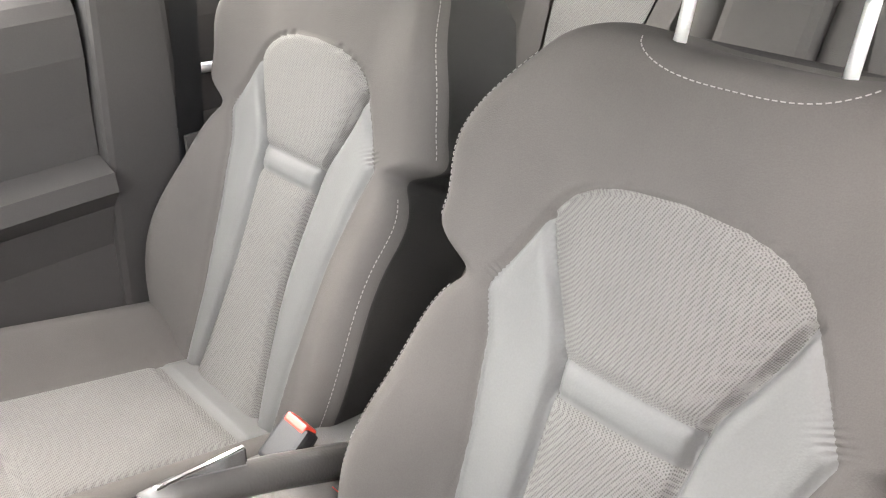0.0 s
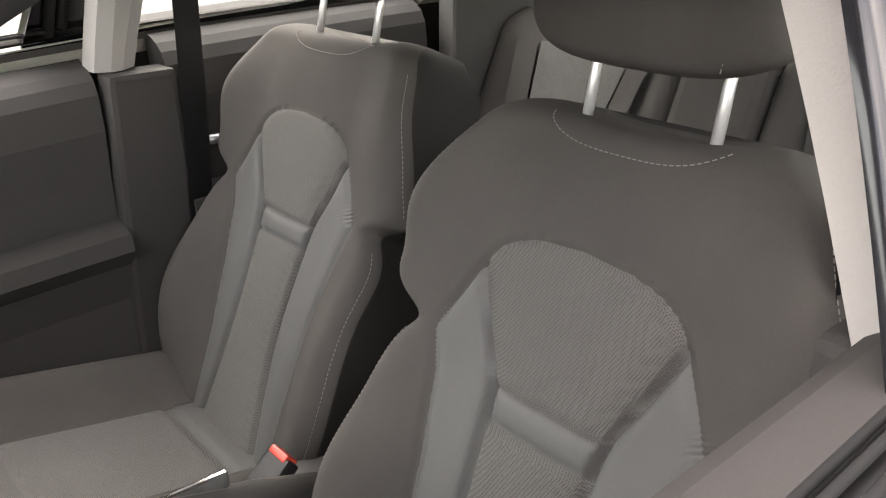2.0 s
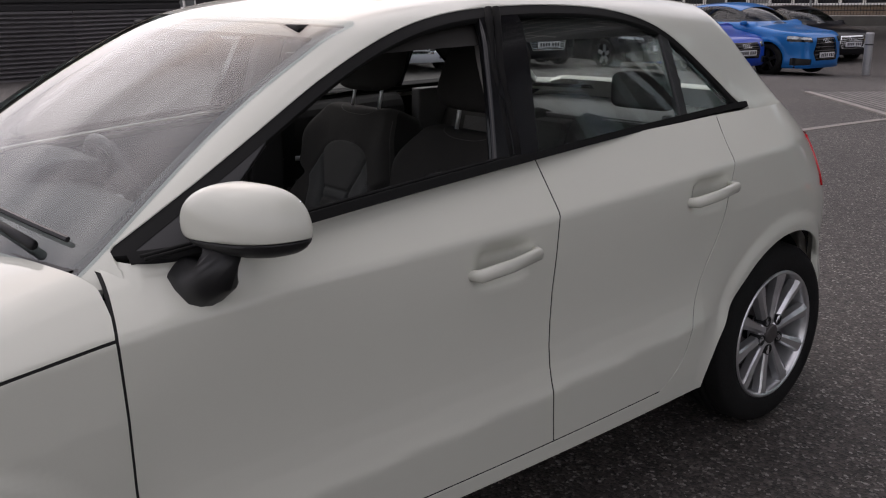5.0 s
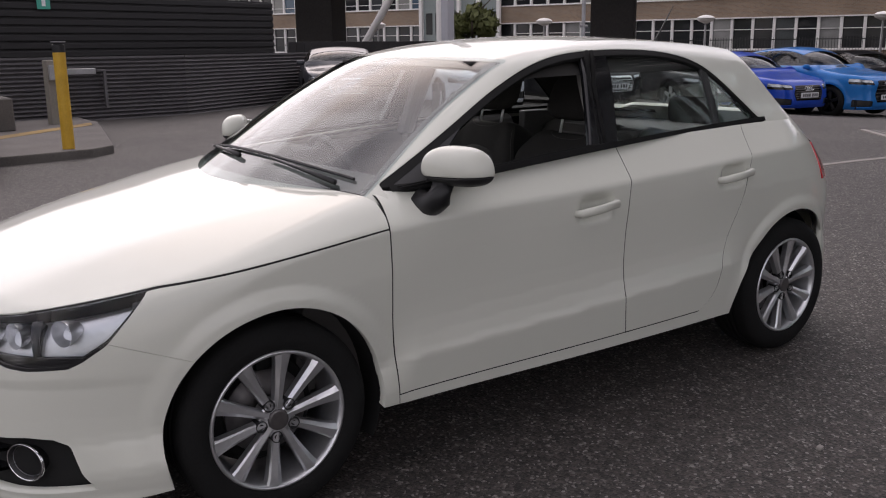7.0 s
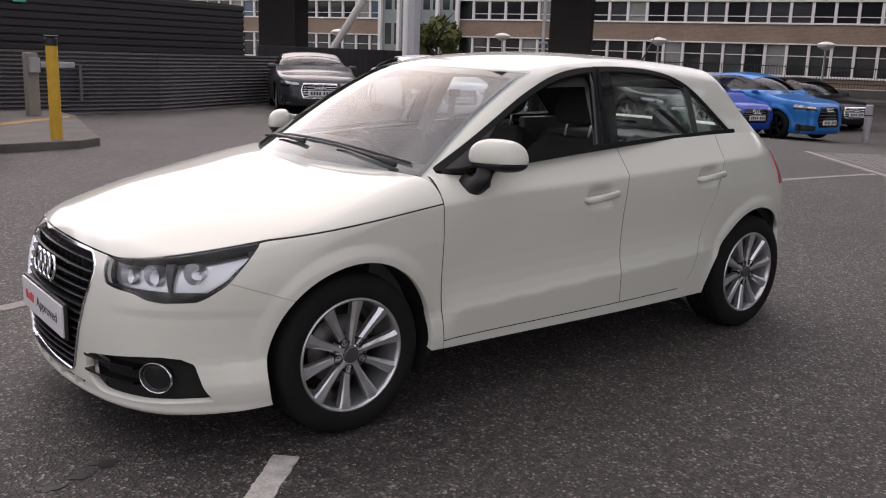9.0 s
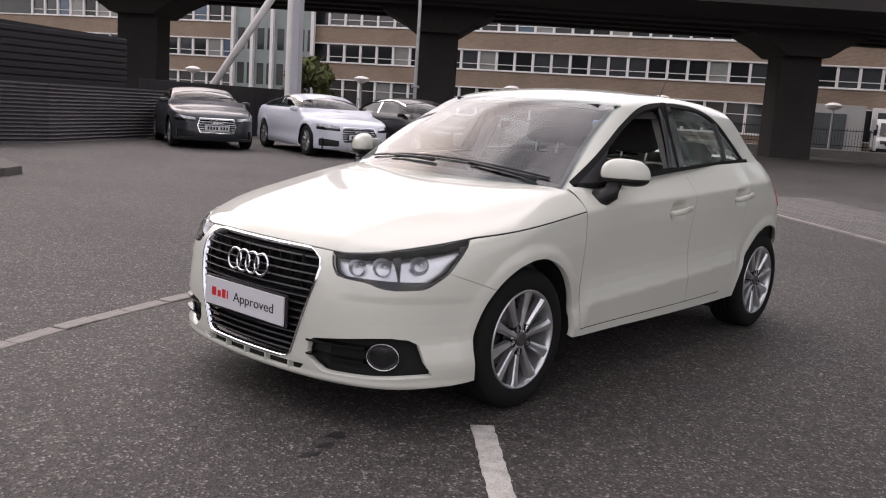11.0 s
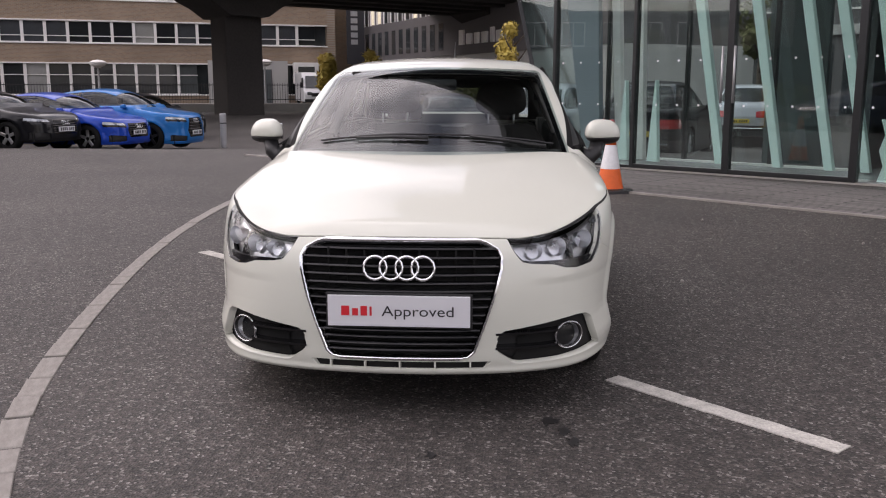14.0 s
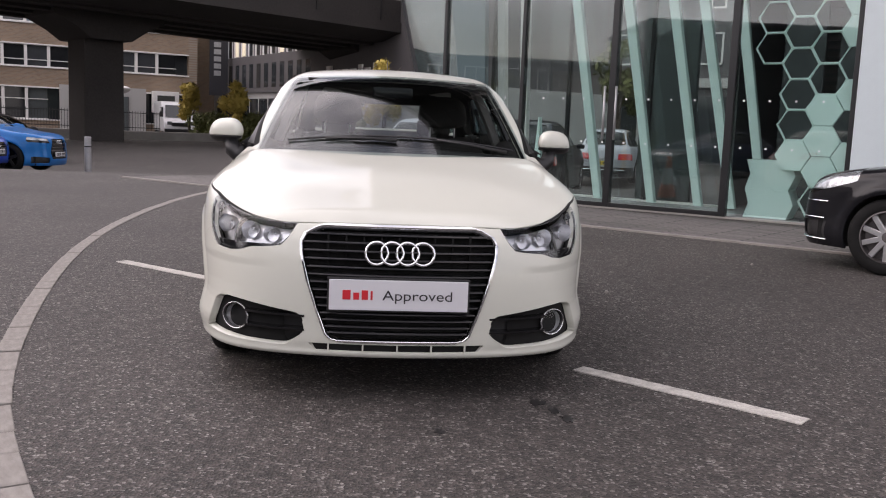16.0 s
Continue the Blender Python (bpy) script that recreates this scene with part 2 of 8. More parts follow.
def tube(points, r, n=8, closed=False):
    """A round bar along points; r may be one radius or one each."""
    bm = bmesh.new()
    pts = [Vector(p) for p in points]
    rs = r if isinstance(r, (list, tuple)) else [r] * len(pts)
    rings = []
    for i, p in enumerate(pts):
        a = pts[(i - 1) % len(pts)] if (i or closed) else p
        b = pts[(i + 1) % len(pts)] if (i < len(pts) - 1 or closed) else p
        d = (b - a).normalized()
        u = d.cross((0, 0, 1) if abs(d.z) < 0.9 else (1, 0, 0)).normalized()
        w = d.cross(u)
        rings.append([bm.verts.new(p + (u * math.cos(2 * math.pi * k / n) + w * math.sin(2 * math.pi * k / n)) * rs[i]) for k in range(n)])
    pairs = list(zip(rings, rings[1:])) + ([(rings[-1], rings[0])] if closed else [])
    for p, q in pairs:
        for k in range(n):
            bm.faces.new((p[k], p[(k + 1) % n], q[(k + 1) % n], q[k]))
    if not closed:
        bm.faces.new(rings[0][::-1])
        bm.faces.new(rings[-1])
    bmesh.ops.recalc_face_normals(bm, faces=bm.faces[:])
    return bm


def prism(outline, axis, lo, hi, bevel=0.0):
    """An outline of two coordinates pulled along an axis."""
    bm = bmesh.new()
    put = {"x": lambda a, b, c: (c, a, b), "y": lambda a, b, c: (a, c, b), "z": lambda a, b, c: (a, b, c)}[axis]
    p = [bm.verts.new(put(a, b, lo)) for a, b in outline]
    q = [bm.verts.new(put(a, b, hi)) for a, b in outline]
    bm.faces.new(p)
    bm.faces.new(q)
    for i in range(len(p)):
        bm.faces.new((p[i], p[(i + 1) % len(p)], q[(i + 1) % len(p)], q[i]))
    bmesh.ops.recalc_face_normals(bm, faces=bm.faces[:])
    if bevel:
        bmesh.ops.bevel(bm, geom=bm.edges[:], offset=bevel, segments=2, profile=0.6, affect="EDGES", clamp_overlap=True)
    return bm


def thing(name, label, category, group="", m=None):
    ob = new(name)
    ob.empty_display_size = 0.1
    tagged(ob, label, category, group)
    if m is not None:
        ob.matrix_world = m
    return ob


# ---- the white hatchback: x forward from its front axle, y to its left ----
RISE = spline((0.45, 0.72), (-0.38, 0.825), (-1.4, 0.878), (-2.5, 0.925), (-2.95, 0.93))
PLAN = spline((0.55, 0.793), (0.3, 0.822), (0.0, 0.829), (-0.38, 0.817), (-1.1, 0.832), (-1.8, 0.838), (-2.47, 0.818), (-2.8, 0.778), (-3.1, 0.66))
SECT = line((0.14, -0.055), (0.19, -0.012), (0.245, 0.006), (0.285, 0.016), (0.32, 0.014), (0.392, -0.010), (0.412, -0.018), (0.44, -0.021), (0.52, -0.012), (0.62, -0.001), (0.72, 0.0055), (0.80, 0.0025), (0.86, 0.0))
# the doors: a crisp ridge low down, hollow above it
DOORSECT = line((0.14, -0.060), (0.19, -0.022), (0.245, -0.008), (0.285, -0.003), (0.36, 0.005), (0.415, 0.012), (0.425, 0.012), (0.45, 0.005), (0.49, -0.003), (0.54, -0.007), (0.60, -0.006), (0.68, -0.001), (0.76, 0.005), (0.82, 0.007), (0.86, 0.007))
NOSE = spline((0.13, 0.775), (0.20, 0.820), (0.27, 0.829), (0.36, 0.832), (0.50, 0.824), (0.60, 0.800), (0.66, 0.772), (0.74, 0.72))
HOOD = spline((0.80, 0.640), (0.74, 0.690), (0.62, 0.738), (0.35, 0.812), (0.0, 0.882), (-0.25, 0.925), (-0.5, 0.955))
BELT = spline((-0.40, 0.918), (-0.85, 0.957), (-1.43, 0.998), (-2.0, 1.022), (-2.45, 1.030), (-2.9, 1.02))
WHEELS = ((0.0, 0.30), (-2.469, 0.30))
HANDLES = ((-1.222, 0.798), (-1.985, 0.844))


def lower(x, y, z):
    y = np.abs(y)
    zt, zc = RISE(x), 0.395 - 0.0472 * (x + 0.413)
    zz = np.where(z < zc, 0.14 + (z - 0.14) * 0.28 / (zc - 0.14), 0.42 + (z - zc) * 0.44 / (zt - zc))
    zz = np.minimum(zz, 0.86)
    door = np.clip((-0.36 - x) / 0.10, 0, 1) * np.clip((x + 2.15) / 0.15, 0, 1)
    w = PLAN(x) + SECT(zz) * (1 - door) + DOORSECT(zz) * door - 1.05 * softplus(z - zt, 0.004) + 0.003
    for cx, cz in WHEELS:
        r = np.hypot(x - cx, z - cz)
        # flared lip with a crisp outer crease
        step = np.clip((0.418 - r) / 0.050, 0, 1)
        w = w + (0.016 if cx == 0.0 else 0.014) * step * step * (3 - 2 * step) * np.clip((z - 0.29) / 0.14, 0, 1)
    # tucked in behind the front wheel
    w = w - 0.012 * np.exp(-(((x + 0.35) / 0.07) ** 2)) * np.clip((0.37 - z) / 0.10, 0, 1)
    for hx, hz in HANDLES:
        w = w - 0.030 * np.exp(-(((x - hx) / 0.070) ** 4) - (((z - hz) / 0.040) ** 4))
    side = y - w
    # crisp ledge under the headlamps, running round to the wheel; a lip along the bottom edge
    ledge = np.clip((0.526 - z) / 0.026, 0, 1) * np.clip((z - 0.36) / 0.15, 0, 1) * np.clip((y - 0.46) / 0.14, 0, 1)
    lip = np.exp(-(((z - 0.182) / 0.014) ** 2))
    square = np.clip((0.42 - z) / 0.15, 0, 1)
    front = x - (NOSE(z) - 0.25 * y**2 - (0.95 - 0.18 * square) * y**6 - 0.006 * ledge + 0.010 * lip)
    side = side + (0.007 * ledge - 0.008 * lip) * np.clip((x - 0.33) / 0.12, 0, 1)
    rear = -x - 3.13 + 0.20 * y**2 + 0.9 * y**6 + 1.1 * softplus(z - 0.73, 0.05)
    drop = (0.04 * y**2 + 0.022 * y**4) * (1 + 0.95 * np.clip(x + 0.4, 0, 1) / 0.7)
    # a long crease from each grille corner to the windscreen
    drop = drop + 0.055 * softplus(y - 0.345 - 0.24 * (0.72 - x), 0.012)
    top = z - (HOOD(np.maximum(x, -0.5)) - drop + 4 * np.maximum(-0.44 - x, 0))
    top = np.where(x < -0.55, z - 1.4, top)
    body = smax(smax(side, front, 0.16), top, 0.058)
    return smax(body, rear, 0.14)


def capsule(f, x0, x1, z0, n_cap, n_ring, n_turn):
    """The half skin (y >= 0) of f, by rays from a line on the axis and round its front end."""
    turn = np.radians(np.linspace(-90, 90, n_turn))
    o, d = [], []
    for p in np.radians(np.linspace(0.4, 90, n_cap)):
        for a in turn:
            o.append((x0, 0, z0))
            d.append((math.cos(p), math.sin(p) * math.cos(a), math.sin(p) * math.sin(a)))
    for x in np.linspace(x0, x1, n_ring)[1:]:
        for a in turn:
            o.append((x, 0, z0))
            d.append((0, math.cos(a), math.sin(a)))
    v = shoot(f, np.array(o), np.array(d))
    v[np.abs(v[:, 1]) < 1e-6, 1] = 0
    return v, grid_tris(n_cap + n_ring - 1, n_turn)[:, ::-1]


SKIN = capsule(lower, 0.30, -2.75, 0.50, 100, 250, 230)
# the rear end, by rays backwards
TAIL_SKIN = capsule(lambda x, y, z: lower(-5.5 - x, y, z), -2.75, -3.0, 0.50, 40, 3, 90)
TAIL_SKIN = (TAIL_SKIN[0] * (-1, 1, 1) - (5.5, 0, 0), TAIL_SKIN[1][:, ::-1])

GLASSY = spline((-0.2, 0.70), (-0.40, 0.728), (-0.9, 0.748), (-1.43, 0.745), (-1.9, 0.718), (-2.43, 0.662), (-2.9, 0.575))
ROOF = spline((-0.15, 0.905), (-0.35, 1.030), (-0.55, 1.152), (-0.75, 1.258), (-0.90, 1.322), (-1.05, 1.358), (-1.3, 1.387), (-1.6, 1.400), (-1.95, 1.392), (-2.3, 1.370), (-2.6, 1.338), (-2.85, 1.302))


def upper(x, y, z):
    y = np.abs(y)
    dz = z - 1.0
    foot = 0.10 * np.clip((-2.36 - x) / 0.25, 0, 1) * np.exp(-np.maximum(z - 0.96, 0) / 0.07)
    side = y - (GLASSY(x) - 0.40 * dz - 0.22 * np.maximum(dz, 0) ** 2 + foot)
    bow = 0.11 * (y / 0.6) ** 2 * np.clip((x + 1.5) / 0.6, 0, 1)
    top = z - (ROOF(x + bow) - 0.035 * (y / 0.55) ** 2)
    back = ((-x - 2.62 + 0.60 * y**2) + 1.08 * (z - 1.28)) / 1.3
    return smax(smax(side, top, 0.10), back, 0.03)


def dome(f, x0, x1, z0, n, n_turn):
    turn = np.radians(np.linspace(0, 90, n_turn))
    o = [(x, 0, z0) for x in np.linspace(x0, x1, n) for _ in turn]
    d = [(0, math.cos(a), math.sin(a)) for _ in range(n) for a in turn]
    v = shoot(f, np.array(o), np.array(d))
    v[np.abs(v[:, 1]) < 1e-6, 1] = 0
    return v, grid_tris(n, n_turn)[:, ::-1]


TOP = dome(upper, -0.16, -3.05, 0.86, 260, 110)

# shut lines and outlines, each above nought on its own side
G = 0.0028
HOODLINE = line((-0.42, 0.829), (-0.378, 0.825), (0.305, 0.746), (0.55, 0.698), (0.70, 0.668), (0.735, 0.674), (0.80, 0.682), (0.9, 0.682))
DOORF = line((0.2, -0.41), (0.286, -0.401), (0.55, -0.386), (0.825, -0.380), (0.93, -0.405))
DOORB = line((0.2, -1.415), (0.30, -1.400), (0.44, -1.380), (0.7, -1.380), (0.86, -1.390), (1.05, -1.440))
DOORR = spline((0.25, -1.70), (0.34, -1.875), (0.45, -1.935), (0.60, -1.99), (0.736, -2.060), (0.90, -2.105), (1.04, -2.19))
LAMPLOW = line((0.46, 0.75), (0.492, 0.676), (0.515, 0.616), (0.540, 0.588), (0.58, 0.581), (0.68, 0.573), (0.735, 0.557), (0.80, 0.551), (0.92, 0.556), (0.96, 0.572), (1.03, 0.612), (1.10, 0.682), (1.165, 0.752), (1.3, 0.9))
GRILLE = line((0.19, 0.05), (0.233, 0.225), (0.243, 0.256), (0.26, 0.275), (0.36, 0.312), (0.46, 0.345), (0.56, 0.371), (0.605, 0.374), (0.635, 0.360), (0.658, 0.318), (0.669, 0.285), (0.70, 0.20))
INTAKETOP = line((0.35, 0.25), (0.36, 0.322), (0.385, 0.338), (0.60, 0.368), (0.655, 0.372), (0.695, 0.366), (0.718, 0.348), (0.748, 0.258), (0.77, 0.19))
INTAKELOW = line((0.35, 0.295), (0.36, 0.258), (0.420, 0.211), (0.45, 0.208), (0.60, 0.210), (0.70, 0.217), (0.79, 0.226))
az = lambda x, y: np.arctan2(y, x)
hood_f = lambda x, y, z: z - HOODLINE(x)
seam_f = lambda x, y, z: z - (0.542 + (x - 0.24) * 0.352)
lamp_f = lambda x, y, z: np.minimum(np.minimum(z - LAMPLOW(az(x, y)), HOODLINE(x) - 0.001 - z), x - 0.2)
grille_f = lambda x, y, z: np.minimum(GRILLE(z) - np.abs(y), np.minimum(np.minimum(x - 0.5, 0.669 - z), z - 0.233))
intake_f = lambda x, y, z: np.minimum(np.minimum(INTAKETOP(y) - z, z - INTAKELOW(y)), x - 0.40)
slot_f = lambda x, y, z: np.minimum(np.minimum(0.224 - z, z - 0.196), np.minimum(0.34 - np.abs(y) - (0.224 - z), x - 0.5))
arch_f = lambda x, y, z: np.minimum(np.hypot(x, z - 0.305) - 0.345, np.hypot((x + 2.469) / np.where(x > -2.469, 1 + 0.25 * np.clip((0.55 - z) / 0.25, 0, 1.2), 1), z - 0.305) - 0.345)
under_f = lambda x, y, z: z - np.interp(x, (-2.2, -2.05, -0.45, -0.33, 0.3, 0.42, 0.6), (0.27, 0.258, 0.255, 0.262, 0.19, 0.180, 0.172))
belt_f = lambda x, y, z: BELT(x) - z
sill_f = lambda x, y, z: z - (0.290 + 0.012 * (-0.4 - x))
rearlamp_f = lambda x, y, z: np.minimum(np.minimum(z - 0.755, 0.918 - z), np.minimum(-2.69 - x + (z - 0.86) * 0.2, np.abs(y) - 0.42))
DLOTOP = spline((-0.36, 0.90), (-0.55, 1.010), (-0.80, 1.150), (-1.01, 1.252), (-1.22, 1.315), (-1.46, 1.340), (-1.72, 1.340), (-1.95, 1.315), (-2.10, 1.262), (-2.25, 1.155), (-2.42, 1.02))
dlo_f = lambda x, y, z: np.minimum(np.minimum(DLOTOP(x) - z, z - BELT(x) + 0.01), np.minimum(-0.43 - x, x + 2.44))
screen_f = lambda x, y, z: np.minimum(np.minimum(np.interp(z, (0.88, 0.93, 1.30, 1.36), (0.680, 0.668, 0.545, 0.45)) - np.abs(y), 1.318 - 0.05 * y**2 - z), x + 1.3)
rearglass_f = lambda x, y, z: np.minimum(np.minimum(0.54 - np.abs(y), -2.50 - x), np.minimum(1.245 - z, z - 1.03))
no = lambda f: (lambda *c: -f(*c))
off = lambda f, d: (lambda *c: f(*c) - d)


def hatchback():
    car = thing("hatchback_car", "cream-white five-door hatchback with alloy wheels, one window lowered", "car")
    sides = (lambda vt: vt, mirrored)
    base = region(*SKIN, under_f, arch_f)
    # bonnet
    cowl = lambda x, y, z: np.where(np.abs(y) < 0.735, x + 0.385 - 0.15 * (1 - np.minimum(np.abs(y) / 0.735, 1) ** 2), x + 0.385)
    b = region(*SKIN, off(hood_f, G), off(cowl, 0), off(lambda x, y, z: x - DOORF(z), G))
    panel("bonnet", lower, joined(b, mirrored(*b)), WHITE, car, flange=0.007)
    # wings, doors, quarters, sills
    w = region(*base, off(no(hood_f), G), off(seam_f, G * 0.4), off(lambda x, y, z: x - DOORF(z), G), off(no(lamp_f), 0.001), lambda x, y, z: 0.47 - x, lambda x, y, z: z - 0.20)
    wl = region(*base, off(no(hood_f), G), no(off(seam_f, G * 0.4)), off(lambda x, y, z: x - DOORF(z), G), lambda x, y, z: 0.1 - x)
    w = joined(w, wl)
    bump = region(*base, off(no(hood_f), G), no(off(seam_f, -G * 0.4)), off(no(lamp_f), 0.001), off(no(grille_f), 0.0), off(no(intake_f), 0.0), no(slot_f), lambda x, y, z: x - 0.1)
    panel("front_bumper", lower, joined(bump, mirrored(*bump)), WHITE, car, flange=0.03)
    doorstrip = region(*base, off(belt_f, 0.0))
    for s in sides:
        panel("front_wing", lower, s(*w) if s is mirrored else w, WHITE, car, flange=0.03)
    fd = region(*doorstrip, off(sill_f, G), off(lambda x, y, z: DOORF(z) - x, G), off(lambda x, y, z: x - DOORB(z), G))
    rd = region(*doorstrip, off(sill_f, G), off(lambda x, y, z: DOORB(z) - x, G), off(lambda x, y, z: x - DOORR(z), G))
    q = region(*doorstrip, off(lambda x, y, z: DOORR(z) - x, G), off(no(rearlamp_f), 0.001), lambda x, y, z: x + 2.76)
    sl = region(*base, off(no(sill_f), G), lambda x, y, z: DOORF(z) - x - 0.001, lambda x, y, z: x - DOORR(z))
    for s in (1, -1):
        side = (lambda vt: vt) if s == 1 else (lambda vt: mirrored(*vt))
        door = panel("front_door", lower, side(fd), WHITE, car, flange=0.007)
        rdoor = panel("rear_door", lower, side(rd), WHITE, car, flange=0.007)
        panel("rear_quarter_panel", lower, side(q), WHITE, car, flange=0.007)
        panel("side_sill", lower, side(sl), WHITE, car, flange=0.03)
        for d, (hx, hz) in ((door, HANDLES[0]), (rdoor, HANDLES[1])):
            y = float(shoot(lower, np.array([[hx + 0.09, 0, hz]]), np.array([[0, 1.0, 0]]))[0, 1])
            pts = [(hx + 0.098, y - 0.012, hz - 0.012), (hx + 0.085, y + 0.022, hz - 0.009), (hx, y + 0.034, hz), (hx - 0.085, y + 0.026, hz + 0.010), (hx - 0.098, y - 0.010, hz + 0.012)]
            h = tube([(a, b * s, c) for a, b, c in pts], [0.011, 0.015, 0.016, 0.015, 0.010], 10)
            for v in h.verts:
                v.co.y = v.co.y if abs(v.co.y) < y + 0.03 else (y + 0.03 + (abs(v.co.y) - y - 0.03) * 0.4) * s
            bm_part("door_handle", h, WHITE, d, smooth=True)
        # black sill trim above each door
        trim = region(*dome_trim(0.012, -0.004), lambda x, y, z: -0.45 - x, lambda x, y, z: x + 2.42)
        strip = panel("window_sill_trim", upper, side(trim), FRAMEBLACK, car, "black rubber window strip", flange=0.03, lift=0.007)
        for up, r, inward in ((0.013, 0.0035, 0.004), (0.016, 0.003, 0.014), (0.014, 0.003, 0.024)):
            rib = []
            for x in np.linspace(-0.46, -1.36, 22):
                z = float(BELT(x)) + up
                rib.append((x, (float(GLASSY(x)) - 0.40 * (z - 1) + 0.007 - inward) * s, z))
            bm_part("sill_rib", tube(rib, r, 6), SEALRUBBER, strip, "", True)
    tl = region(*TAIL_SKIN, lambda x, y, z: z - 0.22, off(belt_f, -0.02), off(no(rearlamp_f), 0.001), lambda x, y, z: -2.745 - x)
    panel("tail_panel", lower, joined(tl, mirrored(*tl)), WHITE, car, flange=0.02)
    for s in (1, -1):
        rl = joined(region(*SKIN, rearlamp_f, lambda x, y, z: x + 2.75), region(*TAIL_SKIN, rearlamp_f, lambda x, y, z: -2.75 - x))
        panel("tail_lamp", lower, rl if s == 1 else mirrored(*rl), RED, car, "red tail lamp", lift=0.006)
    # roof with its pillars, glass
    pil = region(*TOP, off(no(dlo_f), 0.0), off(no(screen_f), 0.0), off(no(rearglass_f), 0.0), lambda x, y, z: z - BELT(x) + np.where((x < -0.435) & (x > -2.43), -0.006, 0.03), lambda x, y, z: -0.36 - x)
    panel("roof", upper, joined(pil, mirrored(*pil)), WHITE, car, flange=0.03)
    ws = region(*TOP, off(screen_f, -0.008))
    pane = panel("windscreen", upper, joined(ws, mirrored(*ws)), SCREEN, car, "clear curved windscreen", flange=0, lift=0.001)
    band = region(*TOP, off(screen_f, -0.006), no(off(screen_f, 0.022)))
    panel("windscreen_border", upper, joined(band, mirrored(*band)), GLOSSBLACK, car, flange=0, lift=-0.003)
    rg = region(*TOP, rearglass_f)
    pane = panel("rear_window", upper, joined(rg, mirrored(*rg)), TINTED, car, flange=0)
    BP0, BP1 = line((0.95, -1.275), (1.36, -1.395)), line((0.95, -1.418), (1.0, -1.425), (1.36, -1.525))
    CQ = line((0.99, -2.045), (1.30, -2.075))
    AP = line((0.90, -0.50), (1.10, -0.745), (1.3, -1.0))
    for s in (1, -1):
        side = (lambda vt: vt) if s == 1 else (lambda vt: mirrored(*vt))
        ring = region(*TOP, off(dlo_f, -0.001), no(off(dlo_f, 0.020)), lambda x, y, z: z - BELT(x) - 0.012)
        panel("window_frame", upper, side(ring), FRAMEBLACK, car, flange=0.018, lift=-0.003)
        inner = off(dlo_f, 0.019)
        bp = region(*TOP, inner, lambda x, y, z: BP0(z) - x, lambda x, y, z: x - BP1(z))
        panel("centre_pillar", upper, side(bp), GLOSSBLACK, car, "gloss black pillar cover", flange=0.03, lift=-0.004)
        rw = region(*TOP, inner, lambda x, y, z: BP1(z) - x, lambda x, y, z: x - CQ(z))
        pane = panel("rear_door_glass", upper, side(rw), TINTED, car, flange=0.004, lift=-0.010)
        cq = region(*TOP, inner, lambda x, y, z: CQ(z) - x, lambda x, y, z: x - CQ(z) + 0.035)
        panel("quarter_divider", upper, side(cq), BLACK, car, flange=0.02, lift=-0.004)
        qg = region(*TOP, inner, lambda x, y, z: CQ(z) - 0.035 - x)
        pane = panel("quarter_glass", upper, side(qg), TINTED, car, flange=0.004, lift=-0.008)
        tri = region(*TOP, inner, lambda x, y, z: x - AP(z))
        panel("mirror_sail", upper, side(tri), BLACK, car, "black mirror mounting triangle", flange=0.02, lift=-0.004)
        if s == -1:
            fg = region(*TOP, inner, lambda x, y, z: AP(z) - x, lambda x, y, z: x - BP0(z))
            pane = panel("front_door_glass", upper, side(fg), DOORGLASS, car, flange=0.004, lift=-0.010)
    # dark shell behind the gaps, and wheel housings
    sh = region(*base, lambda x, y, z: np.where(x > -0.385, HOODLINE(x) - 0.012, BELT(x) - 0.02) - z, off(no(grille_f), -0.02), off(no(lamp_f), -0.012), lambda x, y, z: 0.775 - x)
    shell = joined(sh, mirrored(*sh))
    panel("inner_shell", lower, shell, DARK, car, flange=0, lift=-0.035)
    for cx, r, yo in ((0.0, 0.35, 0.79), (-2.469, 0.343, 0.71)):
        for s in (1, -1):
            arc = [(cx + math.cos(a) * r * (1.33 if cx < -1 and math.cos(a) > 0 else 1), 0.305 + math.sin(a) * r) for a in np.radians(np.linspace(-25, 205, 30))]
            v = [(x, s * y, z) for y in (0.50, yo) for x, z in arc] + [(cx, s * 0.50, 0.30)]
            n = len(arc)
            fcs = [[i, i + 1, n + i + 1, n + i] for i in range(n - 1)] + [[i, i + 1, 2 * n] for i in range(n - 1)]
            link_mesh("wheel_housing", v, fcs, DARK, car)
    # dark strips laid in the shut lines, standing for the shade in the gaps
    w_ = G + 0.0015
    door_zone = (lambda x, y, z: BELT(x) - 0.004 - z,)
    for f, lim in ((lambda x, y, z: x - DOORF(z), door_zone + (lambda x, y, z: z - 0.25,)), (lambda x, y, z: x - DOORB(z), door_zone + (lambda x, y, z: z - 0.27,)), (lambda x, y, z: x - DOORR(z), door_zone + (lambda x, y, z: z - 0.30,)), (sill_f, (lambda x, y, z: DOORF(z) - x, lambda x, y, z: x - DOORR(z))), (hood_f, (lambda x, y, z: x - DOORF(z), lambda x, y, z: 0.60 - x, no(lamp_f)))):
        strip = region(*base, off(f, -w_), off(no(f), -w_), *lim)
        for s in (1, -1):
            panel("shut_line_shade", lower, strip if s == 1 else mirrored(*strip), DARK, car, flange=0, lift=-0.0022)
    front_details(car)
    wheel = build_wheel(car)
